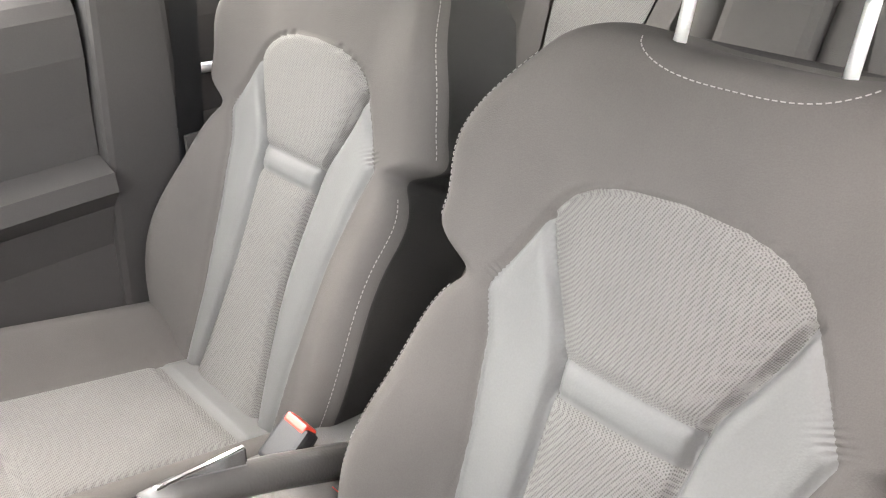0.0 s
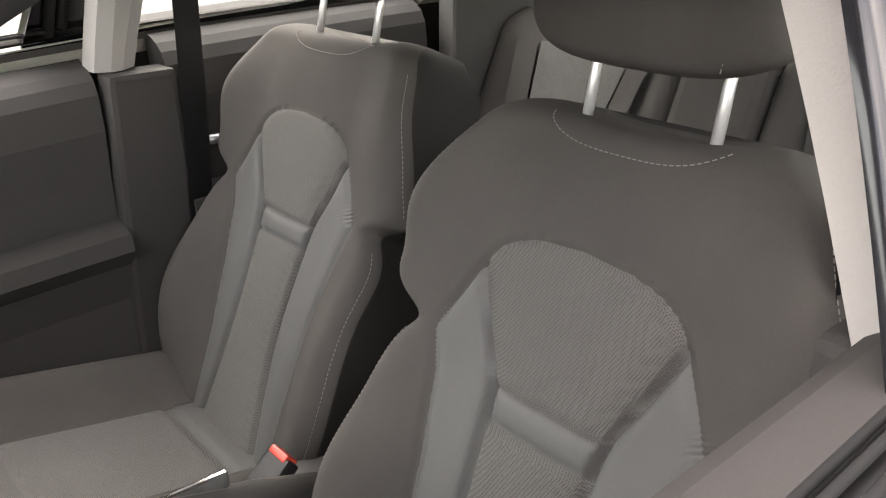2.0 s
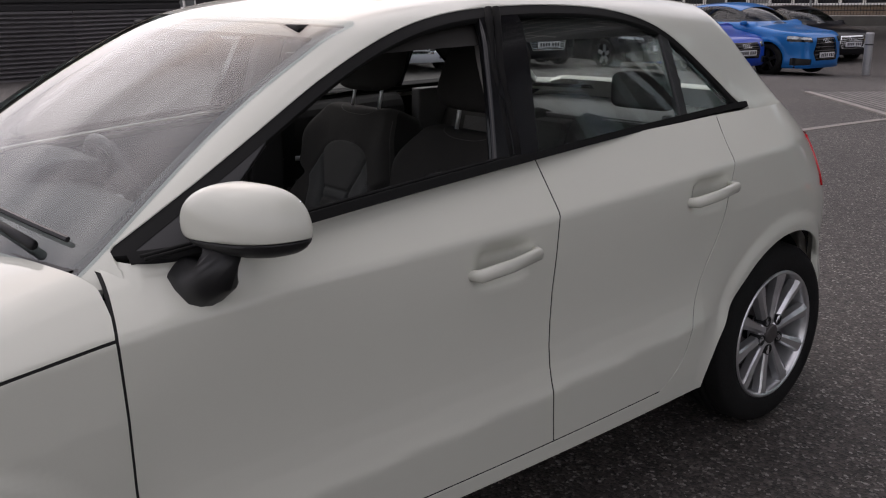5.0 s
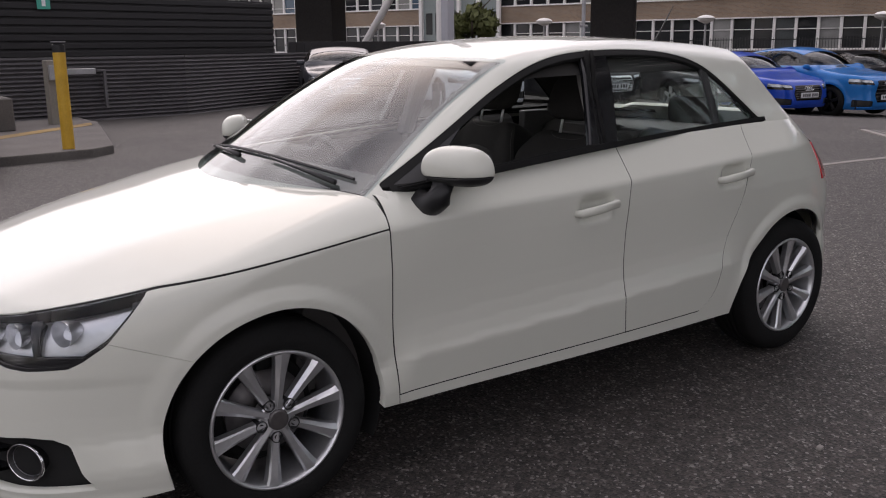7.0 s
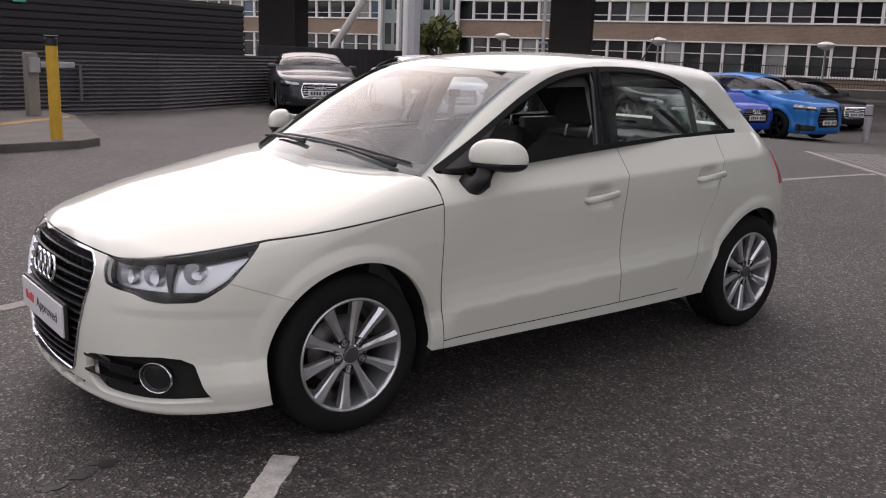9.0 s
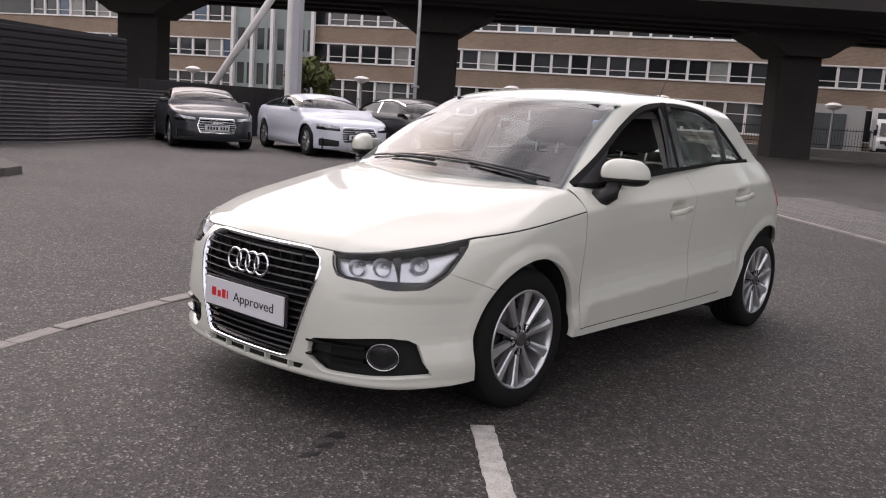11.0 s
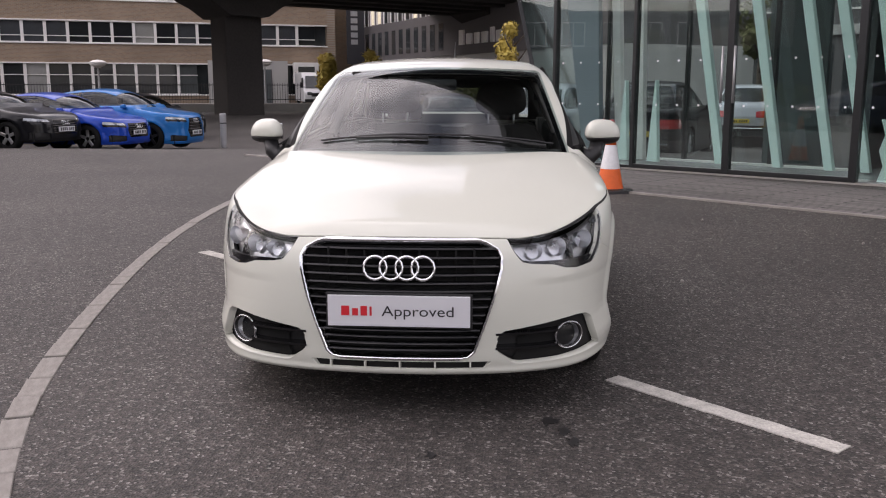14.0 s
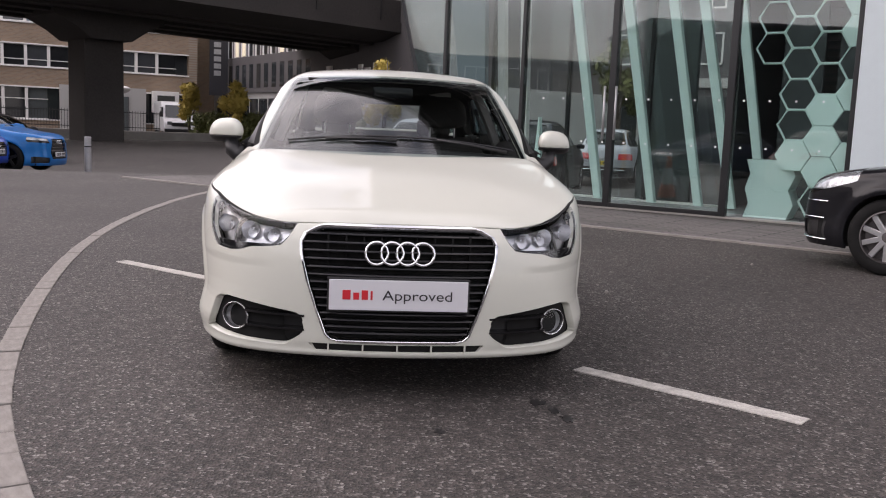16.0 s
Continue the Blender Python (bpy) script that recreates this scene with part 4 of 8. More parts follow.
def backrest_grid():
    nt_, nu = 150, 181
    rows = []
    ts = np.linspace(-0.02, 0.775, nt_)
    for t in ts:
        top = max(0.0, (t - 0.70) / 0.075)
        w = float(SEATW(t))
        s = np.linspace(-1, 1, nu)
        a = np.abs(s)
        # front out to 0.78, then round the edge to the back
        front = np.clip(a / 0.76, 0, 1)
        wrap = np.clip((a - 0.76) / 0.24, 0, 1)
        u = np.sign(s) * w * (front - 0.02 * wrap**2)
        bolster = 0.062 * np.exp(-(((t - 0.22) / 0.20) ** 2)) + 0.028 * np.exp(-(((t - 0.60) / 0.09) ** 2))
        au = np.abs(u)
        rise = np.clip((au - 0.125) / 0.13, 0, 1)
        n = bolster * rise**2 * (3 - 2 * rise) * 1.0
        n = n - 0.030 * np.clip((front - 0.82) / 0.18, 0, 1) ** 2.4
        n = n - wrap * (0.135 + bolster * 0.4) * (1 - 0.45 * top)
        n = n + 0.012 * math.sin(min(max(t, 0), 0.7) / 0.7 * math.pi) * np.cos(np.clip(u / 0.3, -1, 1) * 1.5)
        lean = min(max((t - 0.38) / 0.30, 0.0), 1.0)
        n = n + 0.036 * lean * lean * (3 - 2 * lean)
        drop = 0.075 * top**2
        cc = [np.zeros(nu)] * 6 + [u, np.full(nu, t)]
        groove = np.zeros(nu)
        for f in (insert_f, side_f, bar_f):
            groove = groove + 0.0055 * np.exp(-((f(*cc) / 0.0055) ** 2))
        puff = 0.006 * np.clip(insert_f(*cc) / 0.03, 0, 1) + 0.005 * np.clip(side_f(*cc) / 0.02, 0, 1)
        n = n + (puff - groove) * (wrap == 0)
        # the dip for the head restraint, and the piped edge before it
        dip = 0.018 * math.exp(-(((t - 0.775) / 0.045) ** 2)) * np.exp(-((u / 0.12) ** 4))
        x, z = n * C25 - (t - drop * 0.3) * S25 - drop * C25, n * S25 + (t - dip - drop * 0.3) * C25 - drop * S25
        rows.append(np.stack([x, u, z, u * 0, u * 0, u * 0, u, np.full(nu, t) + (wrap > 0) * 5], 1))
    # close the top
    last = rows[-1].copy()
    mid = last.copy()
    mid[:, 0] = last[:, 0] * 0.0 + last[:, 0].mean()
    mid[:, 1] *= 0.6
    mid[:, 2] = last[:, 2].max() - 0.004
    mid[:, 7] += 5
    rows.append(mid)
    v = np.concatenate(rows)
    t = grid_tris(len(rows), nu)
    v[:, :3] *= 0.95
    v[:, 3:6] = vertex_normals(v[:, :3], t)
    return v, t


def cushion_grid():
    nl, nu = 90, 121
    rows = []
    for l in np.linspace(-0.03, 0.50, nl):
        s = np.linspace(-1, 1, nu)
        a = np.abs(s)
        front, wrap = np.clip(a / 0.8, 0, 1), np.clip((a - 0.8) / 0.2, 0, 1)
        w = 0.255 - 0.02 * max(0, l - 0.3)
        u = np.sign(s) * w * front
        rise = np.clip((np.abs(u) - 0.127) / 0.09, 0, 1)
        z = 0.062 * rise**2 * (3 - 2 * rise) - 0.03 * np.clip((front - 0.85) / 0.15, 0, 1) ** 2 - wrap * 0.16
        z = z + 0.085 * l / 0.5 - 0.07 * max(0.0, (l - 0.42) / 0.08) ** 2
        for f in (np.abs(u) - 0.128, np.abs(np.full(nu, l) - 0.09) - 0.004, np.abs(np.full(nu, l) - 0.36) - 0.002):
            z = z - 0.005 * np.exp(-((f / 0.006) ** 2)) * (np.abs(u) < 0.15)
        rows.append(np.stack([np.full(nu, l), u, z, u * 0, u * 0, u * 0, u, np.full(nu, l) + (wrap > 0) * 5], 1))
    v = np.concatenate(rows)
    t = grid_tris(nl, nu)[:, ::-1]
    v[:, 3:6] = vertex_normals(v[:, :3], t)
    return v, t


BACK, CUSH = backrest_grid(), cushion_grid()


def cloth_part(name, vt, material, parent, place, label=""):
    v, t = vt
    return link_mesh(name, v[:, :3] + place, t, material, parent, label, v[:, 3:6])


def stitches(name, path, parent, place, step=0.0068, r=0.0006):
    """Short pale stitches along a line of points."""
    out = bmesh.new()
    pts = [Vector(p) + Vector(place) for p in path]
    run, seg = 0.0, []
    for a, b in zip(pts, pts[1:]):
        seg.append((a, b))
    total = sum((b - a).length for a, b in seg)
    k, d = 0, 0.0
    parts = []
    for i in range(int(total / step)):
        d0, d1 = i * step, i * step + step * 0.62
        ends = []
        for q in (d0, d1):
            acc = 0.0
            for a, b in seg:
                ln = (b - a).length
                if acc + ln >= q:
                    ends.append(a.lerp(b, (q - acc) / ln))
                    break
                acc += ln
        if len(ends) == 2:
            parts.append(tube(ends, r, 5))
    return bm_part(name, merged(*parts), THREAD, parent)


def front_seat(x, y, base=0.377):
    """A sports seat; x is where the face of its back meets the cushion."""
    o = np.array((x, y, base))
    v, t = BACK
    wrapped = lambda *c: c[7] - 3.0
    outer = region(v, t, no(insert_f), no(side_f), no(wrapped))
    seat = cloth_part("front_seat", outer, CLOTH, CAR, o, "dark cloth sports seat with grey mesh centre")
    cloth_part("mesh_panel", region(v, t, insert_f, no(bar_f), lambda *c: c[7] - 0.40), MESHCLOTH, seat, o, "grey mesh cloth")
    cloth_part("lower_mesh_panel", region(v, t, insert_f, no(bar_f), lambda *c: 0.40 - c[7]), MESHCLOTH, seat, o)
    cloth_part("cross_band", region(v, t, bar_f), SIDECLOTH, seat, o)
    for s in (1, -1):
        cloth_part("side_panel", region(v, t, side_f, lambda *c: c[6] * s), SIDECLOTH, seat, o)
    cloth_part("seat_shell", region(v, t, wrapped), SIDESHADE, seat, o, "sides and back, coloured dark for their shade")
    # stitched seams down the edges of the bolsters
    nu = 181
    for s in (1, -1):
        j = int((s * 0.735 + 1) / 2 * (nu - 1))
        for lo, hi in ((0.06, 0.43), (0.49, 0.70)):
            path = [v[i * nu + j, :3] + v[i * nu + j, 3:6] * 0.001 for i in range(150) if lo < v[i * nu + j, 7] % 5 < hi]
            stitches("stitching", path, seat, o)
    rim = []
    for j in range(50, 133, 3):
        f = 134 + 7 * abs((j - 91) / 41) ** 3
        a, b = v[int(f) * nu + j], v[(int(f) + 1) * nu + j]
        p = a + (b - a) * (f - int(f))
        rim.append(p[:3] + p[3:6] * 0.001)
    stitches("stitching", rim, seat, o)
    # cushion
    c = o + (-0.055, 0, 0.016)
    cv, ct = CUSH
    mid = lambda *a: np.minimum(0.128 - np.abs(a[6]), a[7] - 0.09)
    roll = lambda *a: np.minimum(0.128 - np.abs(a[6]), 0.09 - a[7])
    for s in (1, -1):
        cloth_part("cushion_bolster", region(cv, ct, no(mid), no(roll), lambda *a: a[6] * s), CLOTH, seat, c)
    cloth_part("cushion_mesh", region(cv, ct, mid), MESHCLOTH, seat, c)
    cloth_part("cushion_roll", region(cv, ct, roll), SIDECLOTH, seat, c)
    bm_part("seat_base", box((x - 0.12, y - 0.23, 0.18), (x + 0.44, y + 0.23, 0.32), 0.02), BLACK, seat)
    # head restraint on two posts
    top = Vector((x - 0.698 * S25 + 0.005, y - 0.005, base + 0.698 * C25 - 0.012))
    h = bmesh.new()
    bmesh.ops.create_uvsphere(h, u_segments=40, v_segments=28, radius=1)
    for p in h.verts:
        a, b, e = (math.copysign(abs(q) ** r, q) for q, r in zip(p.co, (0.75, 0.62, 0.62)))
        p.co = (top.x - 0.040 + a * 0.064 - 0.10 * e * 0.35, y - 0.005 + b * (0.152 - 0.012 * e), top.z + 0.166 + e * 0.100)
    head = bm_part("head_restraint", h, CLOTH, seat, "", True)
    for s in (1, -1):
        a = top + Vector((0.0, s * 0.078, -0.02))
        bm_part("post", tube([a, a + Vector((-0.018, 0, 0.08)), a + Vector((-0.035, 0, 0.16))], 0.0060, 12), POSTSTEEL, head, "chrome post", True)
        bm_part("post_collar", lathe([(0.0, 0.019), (0.006, 0.018), (0.009, 0.012), (0.009, 0.008)], 20, "z"), GLOSSBLACK, head, "", True, Matrix.Translation(a + Vector((0.0, 0, 0.018))))
    arc = [(top.x - 0.040 + 0.072 - 0.007 * k, y + 0.095, top.z + 0.08 + 0.02 * k) for k in range(9)]
    stitches("stitching", arc, head, (0, 0, 0))
    return seat


front_seat(-1.283, 0.345, 0.369)
front_seat(-1.375, -0.322, 0.374)


def cabin():
    # floor, tunnel, bulkhead, rear bench, boot
    bm_part("cabin_floor", box((-2.75, -0.62, 0.215), (0.30, 0.62, 0.235)), CARPET, CAR)
    bm_part("bulkhead", box((-0.02, -0.70, 0.22), (0.02, 0.70, 0.74)), DARK, CAR)
    # dashboard with binnacle
    prof = [(-0.10, 0.30), (-0.20, 0.80), (-0.33, 0.885), (-0.45, 0.915), (-0.62, 0.912), (-0.70, 0.885), (-0.715, 0.84), (-0.68, 0.76), (-0.64, 0.62), (-0.58, 0.50), (-0.56, 0.34)]
    dash = bm_part("dashboard", prism(prof, "y", -0.665, 0.665, 0.012), TRIM, CAR, "dark soft dashboard", False)
    hood = [(-0.52, 0.905), (-0.57, 0.955), (-0.66, 0.962), (-0.74, 0.945), (-0.73, 0.89)]
    bm_part("binnacle", prism(hood, "y", -0.53, -0.20, 0.015), TRIM, dash)
    for y in (-0.62, -0.10, 0.08, 0.62):
        m = pose(-0.712, y, 0.83, 0, 0, 90)
        vent = bm_part("air_vent", lathe([(0.02, 0.040), (-0.004, 0.044), (-0.008, 0.040), (0.0, 0.034), (0.01, 0.004)], 28), SILVER, dash, "", True, m)
    # steering wheel on the right-hand side
    m = look((-0.83, -0.35, 0.82), (-1.4, -0.35, 1.04))
    ring = [m @ Vector((math.cos(a) * 0.180, math.sin(a) * 0.176, 0)) for a in np.linspace(0, 2 * math.pi, 56, endpoint=False)]
    wheel = bm_part("steering_wheel", tube(ring, 0.0165, 12, True), TRIM2, CAR, "black leather steering wheel", True)
    bm_part("wheel_boss", lathe([(0.03, 0.0005), (0.025, 0.055), (-0.03, 0.075)], 32, "z"), TRIM, wheel, "", True, m)
    for a in (0, 180, 270):
        d = Vector((math.cos(radians(a)), math.sin(radians(a)), 0))
        bm_part("wheel_spoke", tube([m @ (d * 0.05), m @ (d * 0.17)], [0.02, 0.012], 10), TRIM2, wheel, "", True)
    bm_part("steering_column", tube([m @ Vector((0, 0, 0.0)), (-0.64, -0.35, 0.75)], 0.045, 16), TRIM, wheel)
    # centre console, handbrake, gear lever
    prof = [(-0.60, 0.30), (-0.60, 0.60), (-0.80, 0.52), (-1.10, 0.495), (-1.35, 0.47), (-1.65, 0.50), (-1.70, 0.44), (-1.70, 0.24), (-0.6, 0.24)]
    con = bm_part("centre_console", prism(prof, "y", -0.085, 0.085, 0.012), TRIM, CAR, "dark centre console")
    knob = bmesh.new()
    bmesh.ops.create_uvsphere(knob, u_segments=24, v_segments=16, radius=0.028)
    for v in knob.verts:
        v.co = (v.co.x - 0.965, v.co.y + 0.02, v.co.z * 1.15 + 0.612)
    gear = bm_part("gear_knob", knob, GLOSSBLACK, con, "black gear knob with chrome ring", True)
    bm_part("gear_ring", lathe([(0.637, 0.020), (0.643, 0.022), (0.648, 0.018), (0.645, 0.012)], 24, "z"), CHROME, gear, "", True, Matrix.Translation((-0.965, 0.02, 0)))
    bm_part("gear_gaiter", lathe([(0.50, 0.055), (0.545, 0.03), (0.60, 0.012)], 20, "z"), TRIM, gear, "", True, Matrix.Translation((-0.965, 0.02, 0)))
    brake = bm_part("handbrake", tube([(-1.42, 0.02, 0.475), (-1.27, 0.02, 0.530), (-1.16, 0.02, 0.562), (-1.125, 0.02, 0.568)], [0.022, 0.020, 0.019, 0.014], 14), TRIM2, con, "", True)
    bm_part("brake_button", tube([(-1.127, 0.02, 0.568), (-1.110, 0.02, 0.572)], 0.011, 12), CHROME, brake, "", True)
    bm_part("brake_strip", box((-1.24, 0.016, 0.545), (-1.14, 0.024, 0.583), 0.002), CHROME, brake)
    # belt buckles
    for s, dz in ((1, -0.06), (-1, 0.0)):
        y = 0.042 * s
        stalk = bm_part("belt_stalk", tube([(-1.46, y, 0.36 + dz), (-1.37, y, 0.45 + dz), (-1.342, y, 0.482 + dz)], [0.012, 0.013, 0.016], 10), BLACK, CAR, "belt buckle with red button", True)
        m = Matrix.Translation((-1.326, y, 0.500 + dz)) @ Matrix.Rotation(radians(-48), 4, "Y")
        bm_part("buckle_case", box((-0.012, -0.026, -0.03), (0.012, 0.026, 0.03), 0.006), BLACK, stalk, m=m)
        bm_part("buckle_button", box((-0.008, -0.020, 0.022), (0.013, 0.020, 0.034), 0.003), REDPLASTIC, stalk, "red release button", m=m)
    # doors inside
    for s in (1, -1):
        for x0, x1, zb in ((-0.46, -1.378, 0.965), (-1.50, -2.05, 1.005)):
            n, drop = 14, 0.0 if s == 1 else 0.042 if x0 > -1 else 0.016
            prof = [(0.730, 0.000), (0.722, 0.004), (0.700, -0.004), (0.680, -0.012), (0.662, -0.026), (0.650, -0.048), (0.645, -0.11), (0.655, -0.20), (0.655, -0.27), (0.600, -0.285), (0.592, -0.315), (0.625, -0.35), (0.640, -0.42), (0.625, -0.60), (0.66, -0.68), (0.70, -0.70), (0.720, -0.60), (0.722, -0.10)]
            bm = bmesh.new()
            rings = []
            for x in np.linspace(x0, x1, n):
                b = float(BELT(x))
                wide = float(GLASSY(x)) - 0.745
                rings.append([bm.verts.new((x, (y + wide) * s, b + z - drop)) for y, z in prof])
            k = len(prof)
            for a, b in zip(rings, rings[1:]):
                for i in range(k):
                    bm.faces.new((a[i], a[(i + 1) % k], b[(i + 1) % k], b[i]))
            bm.faces.new(rings[0])
            bm.faces.new(rings[-1])
            bmesh.ops.recalc_face_normals(bm, faces=bm.faces[:])
            card = bm_part("door_card", bm, DOORTRIM, CAR, "dark moulded inner door panel", False)
            xm = (x0 + x1) / 2
            bm_part("door_pull", tube([(xm + 0.16, 0.640 * s, 0.66), (xm + 0.12, 0.604 * s, 0.70), (xm - 0.12, 0.602 * s, 0.72), (xm - 0.18, 0.640 * s, 0.70)], 0.013, 10), TRIM2, card, "", True)
            bm_part("door_catch", tube([(xm + 0.26, 0.628 * s, 0.80), (xm + 0.20, 0.615 * s, 0.802), (xm + 0.14, 0.625 * s, 0.80)], 0.009, 8), SILVER, card, "", True)
        # centre pillar: pale cover above, dark below, belt
        up = bmesh.new()
        rows = []
        for z in np.linspace(0.955 if s == 1 else 0.940, 1.345, 10):
            xf, xb = np.interp(z, (0.955, 1.2, 1.36), (-1.375, -1.395, -1.435)), np.interp(z, (0.955, 1.36), (-1.455, -1.515))
            y = float(GLASSY(-1.4)) - 0.40 * (z - 1) - 0.22 * max(z - 1, 0) ** 2 - 0.085
            rows.append([up.verts.new(p) for p in ((xf, (y + 0.020) * s, z), (xf - 0.006, (y - 0.022) * s, z), (xf - 0.03, (y - 0.036) * s, z), (xb + 0.03, (y - 0.036) * s, z), (xb, (y - 0.01) * s, z), (xb, (y + 0.012) * s, z))])
        for a, b in zip(rows, rows[1:]):
            for i in range(6):
                up.faces.new((a[i], a[(i + 1) % 6], b[(i + 1) % 6], b[i]))
        up.faces.new(rows[0])
        bmesh.ops.recalc_face_normals(up, faces=up.faces[:])
        pil = bm_part("pillar_trim", up, GREYTRIM, CAR, "pale grey pillar trim")
        bm_part("lower_pillar_trim", prism([(-1.39, 0.953 if s == 1 else 0.938), (-1.51, 0.953 if s == 1 else 0.938), (-1.53, 0.25), (-1.36, 0.25)], "y", 0.625 * s, 0.69 * s, 0.012), DOORTRIM, CAR)
        for k, dx in enumerate((0.0, 0.022)):
            seal = [(np.interp(z, (0.97, 1.2, 1.34), (-1.335, -1.362, -1.415)) - dx, (float(GLASSY(-1.35)) - 0.40 * (z - 1) - 0.22 * max(z - 1, 0) ** 2 - 0.012 + 0.003 * k) * s, z) for z in np.linspace(1.0, 1.335, 9)]
            bm_part("door_seal", tube(seal, 0.010, 8), SEALRUBBER, CAR, "black rubber door seal", True)
        belt = [(-1.515, 0.555 * s, 1.16), (-1.52, 0.58 * s, 1.0), (-1.52, 0.60 * s, 0.8), (-1.50, 0.605 * s, 0.5), (-1.46, 0.60 * s, 0.30)]
        bm = bmesh.new()
        a = [bm.verts.new((x + 0.023, y, z)) for x, y, z in belt]
        b = [bm.verts.new((x - 0.023, y, z)) for x, y, z in belt]
        for i in range(4):
            bm.faces.new((a[i], a[i + 1], b[i + 1], b[i]))
        bmesh.ops.solidify(bm, geom=bm.faces[:], thickness=0.002)
        bm_part("seat_belt", bm, BLACK, CAR, "black seat belt webbing")
        bm_part("belt_guide", box((-1.545, 0.545 * s - 0.01, 1.145), (-1.485, 0.545 * s + 0.02, 1.185), 0.006), BLACK, CAR)
    # rear bench with shaped backs
    for s in (1, -1):
        y = 0.34 * s
        b = bmesh.new()
        rows = []
        for t in np.linspace(0, 0.62, 20):
            us = np.linspace(-0.27, 0.27, 25)
            n = 0.03 * np.clip((np.abs(us) - 0.12) / 0.1, 0, 1) ** 2 - 0.05 * np.clip((np.abs(us) - 0.22) / 0.05, 0, 1) ** 2 - 0.05 * max(0, (t - 0.55) / 0.07) ** 2
            rows.append([b.verts.new((-2.02 - t * 0.42 + q * 0.9, y + u, 0.42 + t * 0.9 + q * 0.4)) for u, q in zip(us, n)])
        for p, q in zip(rows, rows[1:]):
            for i in range(24):
                b.faces.new((p[i], p[i + 1], q[i + 1], q[i]))
        bmesh.ops.recalc_face_normals(b, faces=b.faces[:])
        bench = bm_part("rear_seat_back", b, CLOTH, CAR, "dark rear seat back with grey centre", True)
        for w, (lo, hi) in ((0.062, (0.05, 0.54)),):
            pts = []
            for t in np.linspace(lo, hi, 12):
                pts.append((t, 0.07 + 0.05 * (t / hi) ** 2))
            bm = bmesh.new()
            a = [bm.verts.new((-2.012 - t * 0.42, y - h, 0.43 + t * 0.9)) for t, h in pts]
            c = [bm.verts.new((-2.012 - t * 0.42, y + h, 0.43 + t * 0.9)) for t, h in pts]
            for i in range(11):
                bm.faces.new((a[i], a[i + 1], c[i + 1], c[i]))
            bm_part("rear_mesh", bm, MESHCLOTH, bench)
            for k in (1, -1):
                bm = bmesh.new()
                a = [bm.verts.new((-2.010 - t * 0.42, y + k * (h + 0.006), 0.43 + t * 0.9)) for t, h in pts]
                c = [bm.verts.new((-2.000 - t * 0.42, y + k * (h + 0.06), 0.43 + t * 0.9)) for t, h in pts]
                for i in range(11):
                    bm.faces.new((a[i], a[i + 1], c[i + 1], c[i]))
                bm_part("rear_side_panel", bm, CLOTH, bench)
        bm_part("rear_cushion", box((-2.06, y - 0.30, 0.26), (-1.58, y + 0.30, 0.44), 0.05, 3), CLOTH, bench, "", True)
        h = bm_part("rear_head_restraint", box((-2.38, y - 0.12, 1.0), (-2.28, y + 0.12, 1.12), 0.04, 3), CLOTH, bench, "", True)
    bm_part("rear_centre_back", prism([(-2.06, 0.40), (-2.00, 0.44), (-2.22, 0.94), (-2.32, 0.94)], "y", -0.085, 0.085, 0.02), CLOTH, CAR, "dark rear centre seat back")
    bm_part("parcel_shelf", box((-2.85, -0.56, 0.93), (-2.30, 0.56, 0.955), 0.008), TRIM, CAR)
    bm_part("boot_wall", box((-2.90, -0.48, 0.25), (-2.86, 0.48, 0.93)), DARK, CAR)
    # roof lining and rails
    lin = region(*TOP, lambda x, y, z: -0.98 - x, lambda x, y, z: x + 2.72, lambda x, y, z: z - 1.275)
    panel("headlining", upper, joined(lin, mirrored(*lin)), LINING, CAR, flange=0, lift=-0.045)
    rails = region(*TOP, no(off(dlo_f, 0.012)), no(off(screen_f, 0.004)), no(rearglass_f), lambda x, y, z: -0.42 - x, lambda x, y, z: z - BELT(x) + 0.01, lambda x, y, z: 1.33 - z)
    for s in (1, -1):
        panel("pillar_lining", upper, rails if s == 1 else mirrored(*rails), LINING, CAR, flange=0.0, lift=-0.034)
    bm_part("rear_view_mirror", box((-0.86, -0.11, 1.205), (-0.83, 0.11, 1.265), 0.014, 3), GLOSSBLACK, CAR, "interior mirror", True)
    for s in (1, -1):
        bm_part("sun_visor", box((-1.10, 0.30 * s - 0.17, 1.292), (-0.95, 0.30 * s + 0.17, 1.306), 0.006), LINING, CAR, m=None)
    for s in (1, -1):
        bm_part("rear_side_trim", prism([(-2.08, 0.30), (-2.10, 1.02), (-2.40, 1.02), (-2.60, 0.98), (-2.62, 0.30)], "y", 0.58 * s, 0.63 * s, 0.01), TRIM, CAR)


cabin()


